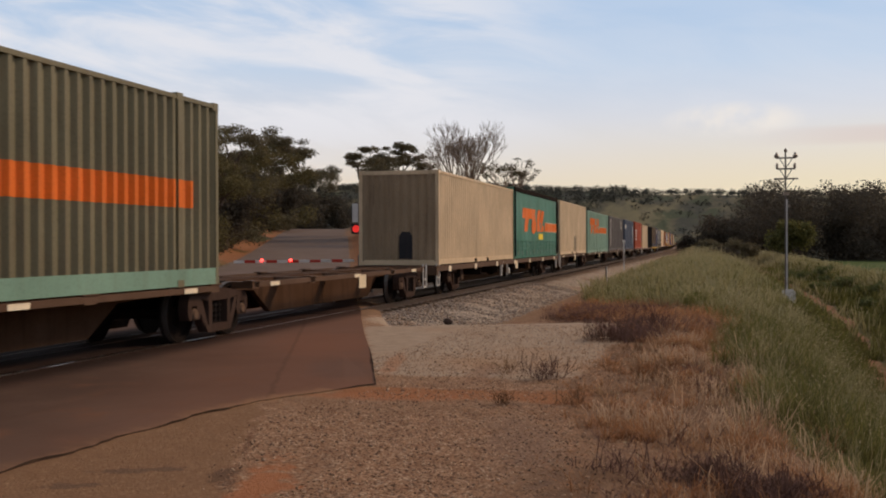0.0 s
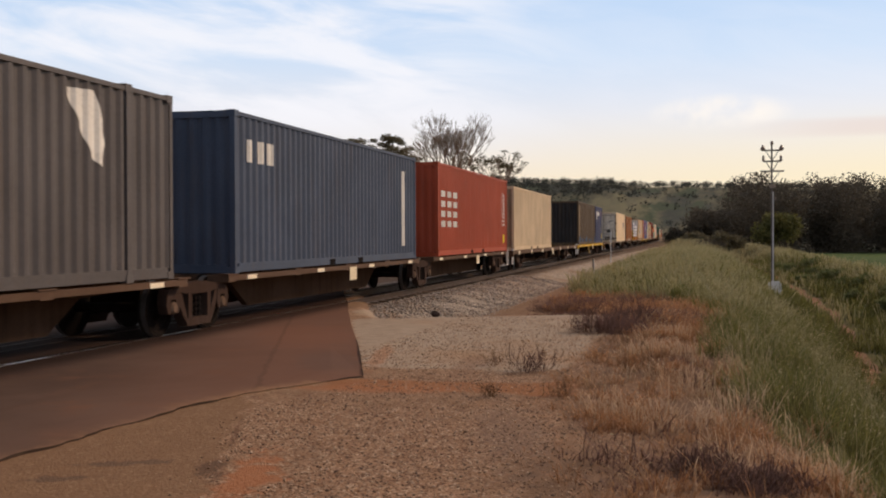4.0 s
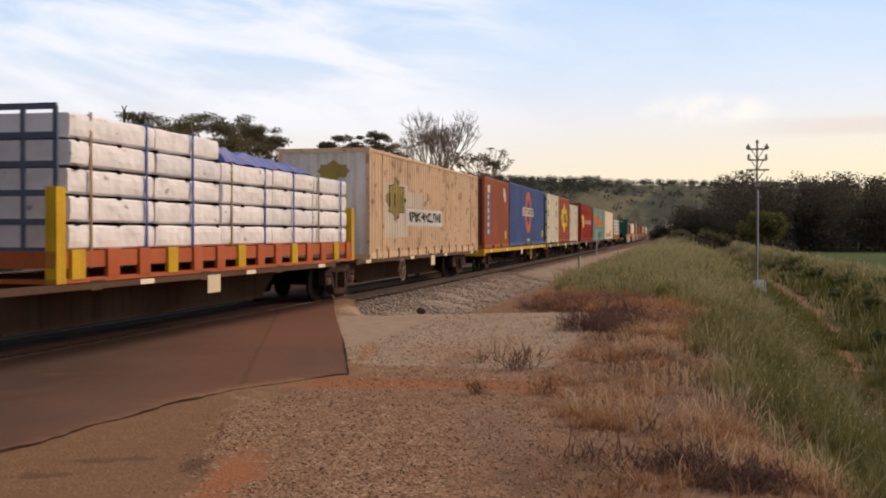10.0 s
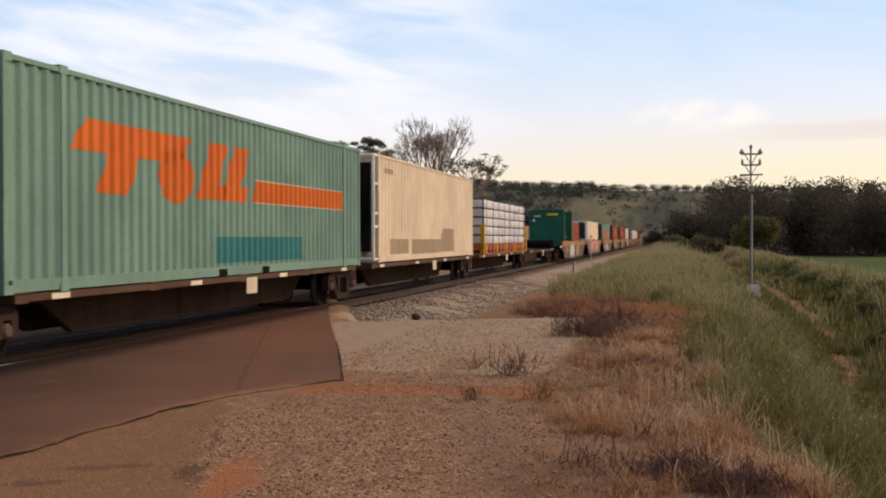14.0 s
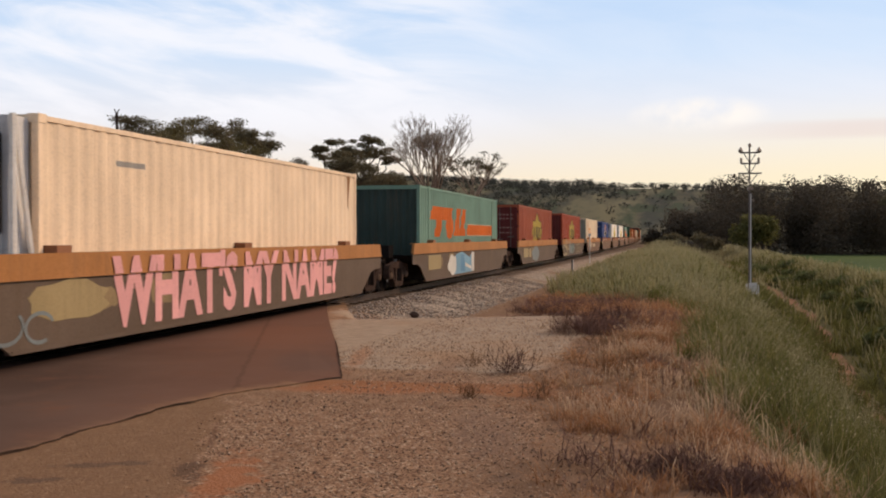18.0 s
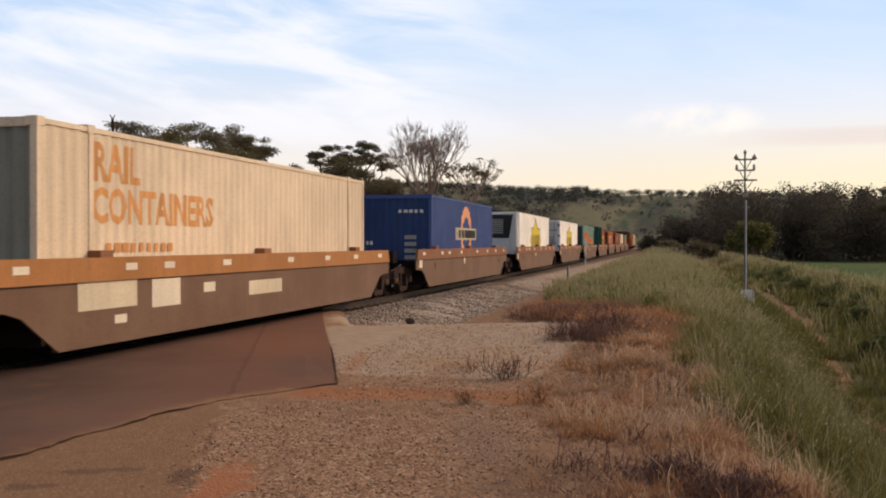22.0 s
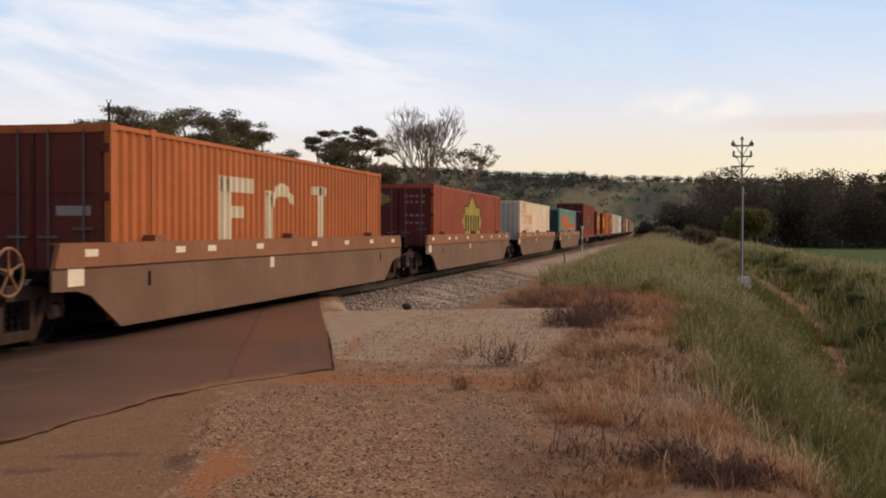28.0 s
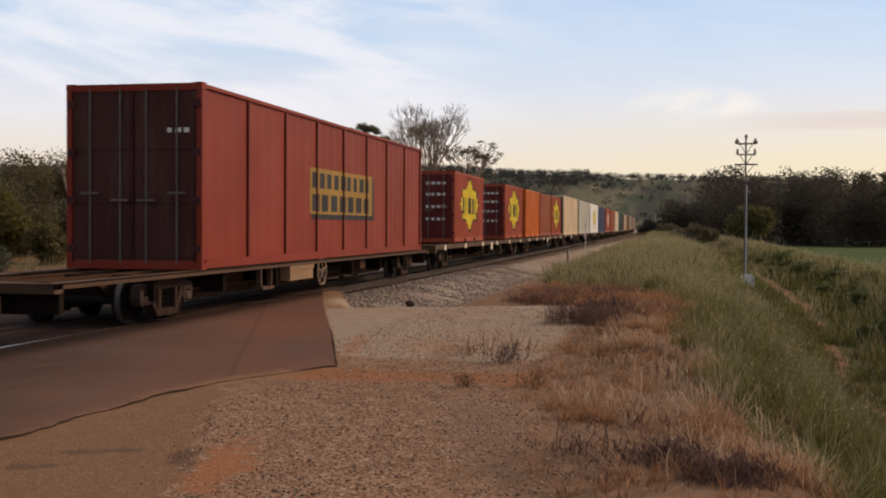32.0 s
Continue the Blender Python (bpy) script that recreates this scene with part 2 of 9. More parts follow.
def ground_material():
    m, nt, n, l, b = node_material("open_ground")
    geo = n("ShaderNodeNewGeometry")
    pos = geo.outputs["Position"]
    za, zb = n("ShaderNodeAttribute"), n("ShaderNodeAttribute")
    za.attribute_name, zb.attribute_name = "zone_a", "zone_b"
    sa, sb = n("ShaderNodeSeparateColor"), n("ShaderNodeSeparateColor")
    l(za.outputs["Color"], sa.inputs[0])
    l(zb.outputs["Color"], sb.inputs[0])
    wob = noise_of(nt, pos, 1.3, 6, 0.65)
    big = noise_of(nt, pos, 0.22, 5, 0.6)
    mid = noise_of(nt, pos, 4.0, 6, 0.7)
    fine = noise_of(nt, pos, 38, 5, 0.8)
    hillside = n("ShaderNodeMapping")
    hillside.inputs["Scale"].default_value = (1.0, 0.16, 1.0)
    l(pos, hillside.inputs[0])
    far = noise_of(nt, hillside.outputs[0], 0.014, 6, 0.62)
    vor = n("ShaderNodeTexVoronoi")
    vor.inputs["Scale"].default_value = 42
    l(pos, vor.inputs["Vector"])
    stone = vor.outputs["Distance"]
    scol = vor.outputs["Color"]
    sepc = n("ShaderNodeSeparateColor")
    l(scol, sepc.inputs[0])

    def edge(sock, lo=0.4, hi=0.6, amount=0.7):
        a = n("ShaderNodeMath")
        a.operation = "MULTIPLY_ADD"
        l(wob, a.inputs[0])
        a.inputs[1].default_value = amount
        l(sock, a.inputs[2])
        return ramped(nt, a.outputs[0], lo + amount / 2, hi + amount / 2)

    dirt = mixed(nt, (0.165, 0.098, 0.060), (0.235, 0.142, 0.088), ramped(nt, mid, 0.35, 0.65))
    gravel = mixed(nt, (0.230, 0.129, 0.076), (0.325, 0.199, 0.125), ramped(nt, mid, 0.3, 0.7))
    gravel = mixed(nt, gravel, (0.075, 0.040, 0.025), ramped(nt, stone, 0.46, 0.80))
    gravel = mixed(nt, gravel, (0.406, 0.298, 0.210), ramped(nt, sepc.outputs[0], 0.80, 0.97))
    gravel = mixed(nt, gravel, dirt, ramped(nt, big, 0.48, 0.70))
    gravel = mixed(nt, gravel, (0.122, 0.078, 0.055), ramped(nt, noise_of(nt, pos, 0.9, 6, 0.7), 0.57, 0.76))
    pale = mixed(nt, (0.268, 0.200, 0.146), (0.347, 0.272, 0.206), ramped(nt, mid, 0.3, 0.65))
    pale = mixed(nt, pale, (0.196, 0.144, 0.104), ramped(nt, fine, 0.56, 0.78))
    pale = mixed(nt, pale, (0.301, 0.196, 0.125), ramped(nt, big, 0.5, 0.7))
    orange = mixed(nt, (0.207, 0.086, 0.039), (0.291, 0.141, 0.070), mid)
    dry = mixed(nt, (0.135, 0.080, 0.050), (0.250, 0.154, 0.097), ramped(nt, mid, 0.3, 0.7))
    # soil under green grass, darkened for the shade among the blades
    green = mixed(nt, (0.047, 0.047, 0.019), (0.113, 0.099, 0.039), ramped(nt, big, 0.3, 0.7))
    field = mixed(nt, (0.046, 0.050, 0.042), (0.135, 0.124, 0.076), ramped(nt, far, 0.42, 0.58))
    field = mixed(nt, field, (0.052, 0.066, 0.040), ramped(nt, noise_of(nt, hillside.outputs[0], 0.03, 5, 0.6), 0.5, 0.62))
    c = mixed(nt, dirt, gravel, edge(sa.outputs[0]))
    dusty = n("ShaderNodeAttribute")
    dusty.attribute_name = "dusty"
    grit = mixed(nt, mixed(nt, (0.167, 0.095, 0.054), (0.236, 0.141, 0.083), mid), (0.108, 0.064, 0.040), ramped(nt, fine, 0.50, 0.70))
    grit = mixed(nt, grit, (0.26, 0.165, 0.10), ramped(nt, sepc.outputs[1], 0.86, 0.98))
    c = mixed(nt, c, grit, edge(dusty.outputs["Fac"], 0.4, 0.6, 0.35))
    c = mixed(nt, c, pale, edge(sa.outputs[1], 0.35, 0.65))
    c = mixed(nt, c, orange, edge(sb.outputs[2], 0.35, 0.65, 0.9))
    # stains beside the road: oily patches, a broken seam, red dust and washed out hollows
    c = mixed(nt, c, mixed(nt, c, (0.081, 0.056, 0.045), 0.55), spot(nt, pos, 5.08, 6.96, 0.40, 0.12, 22, 1.5, 7.0))
    c = mixed(nt, c, mixed(nt, c, (0.077, 0.054, 0.045), 0.55), spot(nt, pos, 4.87, 6.40, 0.26, 0.12, 22, 1.5, 7.0))
    c = mixed(nt, c, mixed(nt, c, (0.306, 0.122, 0.056), 0.8), spot(nt, pos, 6.08, 6.75, 1.0, 0.24, 104, 1.7, 5.0))
    c = mixed(nt, c, mixed(nt, c, (0.063, 0.038, 0.029), 0.6), spot(nt, pos, 5.72, 6.92, 0.36, 0.13, 115, 1.6, 8.0))
    c = mixed(nt, c, mixed(nt, c, (0.108, 0.056, 0.036), 0.6), spot(nt, pos, 5.35, 8.15, 0.75, 0.035, -69, 0.8, 6.0))
    c = mixed(nt, c, mixed(nt, c, (0.297, 0.126, 0.061), 0.6), spot(nt, pos, 5.75, 10.95, 1.1, 0.42, 5, 0.9))
    c = mixed(nt, c, mixed(nt, c, (0.297, 0.135, 0.068), 0.6), spot(nt, pos, 4.85, 13.9, 1.9, 0.16, 102, 0.9))
    c = mixed(nt, c, mixed(nt, c, (0.180, 0.117, 0.086), 0.45), spot(nt, pos, 7.5, 8.7, 1.9, 0.40, 103, 1.0))
    c = mixed(nt, c, mixed(nt, c, (0.216, 0.126, 0.081), 0.6), spot(nt, pos, 6.2, 13.2, 0.22, 1.7, 5, 1.0))
    c = mixed(nt, c, dry, edge(sb.outputs[0], 0.3, 0.7, 1.2))
    c = mixed(nt, c, green, edge(sa.outputs[2], 0.35, 0.65))
    c = mixed(nt, c, field, sb.outputs[1])
    zc = n("ShaderNodeAttribute")
    zc.attribute_name = "paddock"
    c = mixed(nt, c, mixed(nt, (0.046, 0.076, 0.022), (0.078, 0.108, 0.034), mid), zc.outputs["Fac"])
    l(c, b.inputs["Base Color"])
    b.inputs["Roughness"].default_value = 0.92
    b.inputs["Specular IOR Level"].default_value = 0.08
    h = n("ShaderNodeMath")
    h.operation = "SUBTRACT"
    l(fine, h.inputs[0])
    l(stone, h.inputs[1])
    bumped(nt, b, h.outputs[0], 0.45, 0.02)
    return m


def see_through(nt, b, c, share):
    """Leaves and blades let part of the light through."""
    t, x = nt.nodes.new("ShaderNodeBsdfTranslucent"), nt.nodes.new("ShaderNodeMixShader")
    nt.links.new(c, t.inputs[0])
    x.inputs[0].default_value = share
    nt.links.new(b.outputs[0], x.inputs[1])
    nt.links.new(t.outputs[0], x.inputs[2])
    nt.links.new(x.outputs[0], nt.nodes["Material Output"].inputs[0])


@lru_cache(None)
def foliage(name, dark, light, trans=0.35):
    m, nt, n, l, b = node_material(name)
    geo = n("ShaderNodeNewGeometry")
    rnd = geo.outputs["Random Per Island"]
    pos = noise_of(nt, geo.outputs["Position"], 0.6, 3)
    c = mixed(nt, dark, light, rnd)
    c = mixed(nt, c, mixed(nt, dark, light, 0.15), ramped(nt, pos, 0.4, 0.65))
    l(c, b.inputs["Base Color"])
    b.inputs["Roughness"].default_value = 0.75
    b.inputs["Specular IOR Level"].default_value = 0.2
    see_through(nt, b, c, trans)
    return m


# ---- meshes ----


def box(bm, x0, x1, y0, y1, z0, z1):
    v = [bm.verts.new(p) for p in ((x0, y0, z0), (x1, y0, z0), (x1, y1, z0), (x0, y1, z0), (x0, y0, z1), (x1, y0, z1), (x1, y1, z1), (x0, y1, z1))]
    for f in ((3, 2, 1, 0), (4, 5, 6, 7), (0, 1, 5, 4), (1, 2, 6, 5), (2, 3, 7, 6), (3, 0, 4, 7)):
        bm.faces.new([v[i] for i in f])
    return v


def slab(bm, outline, x0, x1):
    """A plate with its outline in y and z, between two x."""
    a = [bm.verts.new((x0, y, z)) for y, z in outline]
    c = [bm.verts.new((x1, y, z)) for y, z in outline]
    n = len(a)
    bm.faces.new(a)
    bm.faces.new(c[::-1])
    for i in range(n):
        bm.faces.new((a[i], c[i], c[(i + 1) % n], a[(i + 1) % n]))


def rod(bm, p, q, r, sides=8, r2=None):
    p, q = Vector(p), Vector(q)
    m = (q - p).to_track_quat("Z", "Y").to_matrix()
    r2 = r if r2 is None else r2
    a = [bm.verts.new(p + m @ Vector((r * math.cos(t), r * math.sin(t), 0))) for t in (2 * math.pi * i / sides for i in range(sides))]
    c = [bm.verts.new(q + m @ Vector((r2 * math.cos(t), r2 * math.sin(t), 0))) for t in (2 * math.pi * i / sides for i in range(sides))]
    for i in range(sides):
        bm.faces.new((a[i], a[(i + 1) % sides], c[(i + 1) % sides], c[i]))
    bm.faces.new(a[::-1])
    bm.faces.new(c)


def lathe(bm, profile, axis, at, sides=20, capped=True):
    """Turns (along, radius) points round the x, y or z axis through at."""
    rings = []
    for d, r in profile:
        ring = []
        for i in range(sides):
            t = 2 * math.pi * i / sides
            p = {"x": (d, r * math.cos(t), r * math.sin(t)), "y": (r * math.sin(t), d, r * math.cos(t)), "z": (r * math.cos(t), r * math.sin(t), d)}[axis]
            ring.append(bm.verts.new(Vector(at) + Vector(p)))
        rings.append(ring)
    for a, c in zip(rings, rings[1:]):
        for i in range(sides):
            bm.faces.new((a[i], a[(i + 1) % sides], c[(i + 1) % sides], c[i]))
    if capped:
        bm.faces.new(rings[0][::-1])
        bm.faces.new(rings[-1])


MESHES = {}


def mesh_of(key, material, fn, smooth=False):
    """The mesh that fn draws into a bmesh, made once for each key and material."""
    k = (key, material.name)
    if k not in MESHES:
        bm = bmesh.new()
        fn(bm)
        bmesh.ops.recalc_face_normals(bm, faces=bm.faces)
        me = bpy.data.meshes.new(str(key[0] if isinstance(key, tuple) else key))
        bm.to_mesh(me)
        bm.free()
        me.materials.append(material)
        if smooth:
            me.polygons.foreach_set("use_smooth", [True] * len(me.polygons))
        MESHES[k] = me
    return MESHES[k]


def part(name, me, parent, label="", at=None):
    ob = new(name, me)
    ob.parent = parent
    if at is not None:
        ob.matrix_basis = at
    return tagged(ob, label)


def thing(name, label, category, group="", kind=""):
    ob = new(name)
    ob.empty_display_size = 0.3
    return tagged(ob, label, category, group, kind)


def mesh_thing(name, me, label, category="", group="", kind=""):
    return tagged(new(name, me), label, category, group, kind)


def from_arrays(name, verts, faces, material, smooth=False):
    me = bpy.data.meshes.new(name)
    me.from_pydata([tuple(v) for v in verts], [], [tuple(f) for f in faces])
    me.materials.append(material)
    if smooth:
        me.polygons.foreach_set("use_smooth", [True] * len(me.polygons))
    me.update()
    return me

# ---- land ----
BEND = 24400.0        # the track bends gently to its left: offset = -y * y / BEND


def sm(a, b, v):
    t = np.clip((np.asarray(v, float) - a) / (b - a), 0, 1)
    return t * t * (3 - 2 * t)


def centre(y):
    return -np.where(np.asarray(y) > 0, np.asarray(y, float) ** 2, 0) / BEND


ROAD_DIR = Vector((-0.329, 0.944, 0)).normalized()


def along_road(x, y):
    return (x - 5.29) * ROAD_DIR.x + (y - 11.74) * ROAD_DIR.y


def across_road(x, y):
    """Metres to the right of the road's right edge beyond the crossing."""
    return (x - 5.29) * ROAD_DIR.y - (y - 11.74) * ROAD_DIR.x


def ripple(x, y, s):
    return np.sin(x * 1.3 * s + 0.7 * np.sin(y * 0.9 * s)) * np.cos(y * 1.1 * s + 0.5 * np.sin(x * 1.7 * s))


def scrub_edge(y):
    """Where dry scrub begins beside the gravel, in metres from the track."""
    return np.interp(y, [5, 6.6, 8.75, 11, 12.3, 15, 16.5, 21.2, 26, 30, 40], [8.1, 7.95, 7.6, 7.25, 7.55, 7.2, 7.4, 7.15, 5.8, 4.4, 3.9])


def green_edge(y):
    """Where dry scrub gives way to green grass."""
    return np.interp(y, [5, 7.6, 9.4, 11.1, 13.4, 17.3, 21.4, 26, 31, 36, 46], [10.05, 9.95, 9.72, 9.42, 9.22, 9.25, 9.15, 8.6, 6.7, 5.0, 4.0])


def swing(y):
    """How far the ditch swings away from the track."""
    return np.interp(y, [15, 21, 25, 29, 38, 47, 70, 137, 165, 202, 260], [-0.3, -0.25, -0.05, 0.3, 0.95, 1.65, 2.0, 1.75, 0.8, -0.4, 0.0])


def worn(y):
    """How much wider the ditch's bare bed lies open far along the line."""
    return 0.6 * sm(95, 130, y)


def height(x, y):
    x, y = np.asarray(x, float), np.asarray(y, float)
    u = x - centre(y)
    z = np.full(np.broadcast(x, y).shape, -0.04)
    past = sm(19.9, 21.8, y - 0.5 * (u - 2.5)) * sm(0.2, 1.0, across_road(x, y))                # beyond the apron
    z = z - past * (0.25 * sm(-4.6, -3.6, u) * (1 - sm(1.6, 3.0, u)) + sm(1.6, 3.0, u) * (0.42 - 0.30 * sm(5.0, 8.0, u)))
    w = swing(y)
    z = z - sm(0, 1, (u - 9.3) / (3.5 + w)) * 1.5 + sm(13.5, 16.0, u - w) * 1.08 - sm(17.0, 25, u) * 2.03
    left = sm(2.0, 4.5, -u)
    z = z - left * 0.12
    rise = sm(45, 165, along_road(x, y)) * sm(4, 16, -u)
    z = z + rise * 3.9
    bank = sm(8.6, 12.6, -across_road(x, y)) * sm(28, 46, along_road(x, y)) * (1 - sm(120, 170, along_road(x, y))) * sm(6, 10, -u)
    z = z + bank * (0.8 + 0.12 * ripple(x, y, 0.35))
    hump = sm(0.4, 1.6, across_road(x, y)) * (1 - sm(3.5, 6.5, across_road(x, y))) * sm(44, 56, along_road(x, y)) * sm(5, 9, -u)
    z = z + hump * 0.7
    near = 1 - sm(60, 120, np.hypot(x - 9, y))
    rough_ground = sm(6.8, 8.2, u) + sm(5, 8, -u)
    z = z + near * 0.05 * ripple(x, y, 1.4) * np.clip(rough_ground, 0, 1) + 0.012 * near * ripple(x + 3, y, 2.3) * sm(5.0, 6.2, u)
    far = np.hypot(x, y)
    hills = sm(980, 1680, y + 0.08 * x) * (76 + 9 * np.sin(x * 0.0042 + 1.0) + 5 * np.sin(x * 0.011) + 3 * np.sin(y * 0.012 + x * 0.008))
    hills = hills + sm(900, 1500, y - 0.3 * x) * sm(-60, -420, x) * 10
    hills = hills * (1 - 0.24 * sm(-160, 130, x))
    z = z + hills + sm(150, 500, -x) * 5 + sm(1500, 3500, far) * 30
    return z


def land():
    def spread(lo, hi, step, reach, n):
        g = np.geomspace(step, reach, n)
        c = np.cumsum(g) * reach / g.sum()
        return np.concatenate(((lo - c)[::-1], np.arange(lo, hi + 1e-6, step), hi + c))
    xs = spread(-6, 16.5, 0.22, 3600, 46)
    wide = spread(-46, 16.5, 0.6, 3600, 46)
    xs = np.concatenate((wide[wide < -6.3], xs[xs >= -6.001]))
    ys = np.concatenate((np.linspace(-3500, -60, 12), np.linspace(-40, -2, 14), np.arange(0, 46, 0.25), np.arange(46, 120, 1.0), np.arange(120, 420, 6.0), np.arange(420, 1800, 25.0), np.linspace(1850, 4200, 14)))
    X, Y = np.meshgrid(xs, ys)
    Z = height(X, Y)
    nx, ny = len(xs), len(ys)
    verts = np.stack((X.ravel(), Y.ravel(), Z.ravel()), 1)
    i = np.arange((ny - 1) * (nx - 1))
    a = (i // (nx - 1)) * nx + i % (nx - 1)
    faces = np.stack((a, a + 1, a + nx + 1, a + nx), 1)
    me = bpy.data.meshes.new("ground")
    me.vertices.add(len(verts))
    me.vertices.foreach_set("co", verts.ravel())
    me.loops.add(faces.size)
    me.loops.foreach_set("vertex_index", faces.ravel())
    me.polygons.add(len(faces))
    me.polygons.foreach_set("loop_start", np.arange(len(faces)) * 4)
    me.polygons.foreach_set("use_smooth", np.ones(len(faces), bool))
    me.update()
    x, y = X.ravel(), Y.ravel()
    u = x - centre(y)
    one = np.ones_like(x)
    wig = 0.35 * ripple(x, y, 0.6)
    gravel = sm(1.0, 2.0, u) * (1 - sm(6.9, 8.3, u + wig - 0.10 * np.clip(10 - y, -4, 5))) * (1 - sm(24, 27, y - 2 * sm(2, 5, u)))
    pad = sm(12.2, 13.2, y + 0.3 * wig) * (1 - sm(19.4, 20.8, y - 0.5 * (u - 2.5) + 0.3 * wig)) * sm(0.6, 1.0, u) * (1 - sm(7.0, 7.8, u + wig)) * sm(-0.1, 0.15, across_road(x, y))
    shoulder = (1 - sm(2.7, 3.5, u + wig)) * sm(1.4, 2.0, u) * sm(19, 24, y)
    ditch = sm(12.2, 12.45, u - swing(y) + 0.4 * wig + worn(y)) * (1 - sm(12.72, 12.95, u - swing(y) + 0.4 * wig - worn(y)))
    green = sm(-0.25, 0.35, u - green_edge(y) + 0.8 * wig) * (1 - 0.95 * ditch)
    green = np.maximum(green, 0.75 * sm(7.8, 9, -across_road(x, y) + wig) * sm(6, 8, -u) * sm(0.3, 0.7, ripple(x, y, 0.21) * 0.5 + 0.5))
    dry = sm(-0.1, 0.7, u - scrub_edge(y) + 0.6 * wig) * (1 - sm(60, 90, y))
    field = sm(130, 200, np.hypot(x - 9, y)) * np.maximum(sm(20, 32, np.abs(u)), sm(330, 420, y))
    orange = (sm(8.0, 8.6, -across_road(x, y)) * (1 - sm(10.2, 11.6, -across_road(x, y))) + sm(0, 0.6, across_road(x, y)) * (1 - sm(4, 6, across_road(x, y)))) * sm(26, 40, along_road(x, y)) * sm(3, 6, -u)
    orange = np.maximum(orange, (1 - sm(0.2, 0.9, np.abs(y - 11.1 - 0.12 * (u - 6) + wig))) * sm(4.5, 5.4, u) * (1 - sm(7.4, 8.4, u)) * 0.8)
    orange = np.maximum(orange, (0.55 + 0.4 * sm(95, 130, y)) * ditch)
    dry = dry * (1 - np.clip(orange, 0, 1))
    here = 1 - sm(330, 420, y)
    gravel, pad, shoulder, green, orange = (c * here for c in (gravel, pad, shoulder, green, orange))
    for name, cols in (("zone_a", (gravel, np.maximum(pad, shoulder), green)), ("zone_b", (dry, field, orange))):
        at = me.attributes.new(name, "FLOAT_COLOR", "POINT")
        at.data.foreach_set("color", np.stack((*(np.clip(c, 0, 1) for c in cols), one), 1).astype(np.float32).ravel())
    at = me.attributes.new("dusty", "FLOAT", "POINT")
    at.data.foreach_set("value", np.clip((1 - sm(-0.08, 0.08, u - 5.80 + 0.348 * (y - 6.8))) * (1 - sm(9.6, 10.6, y)), 0, 1).astype(np.float32))
    at = me.attributes.new("paddock", "FLOAT", "POINT")
    at.data.foreach_set("value", np.clip(sm(20, 24, u) * sm(60, 90, y) * (1 - sm(245, 265, y)) * (1 - sm(160, 240, u)), 0, 1).astype(np.float32))
    me.materials.append(ground_material())
    mesh_thing("ground", me, "uneven red dirt and gravel ground with grassy verges and far hills", "ground", kind="structure")


land()


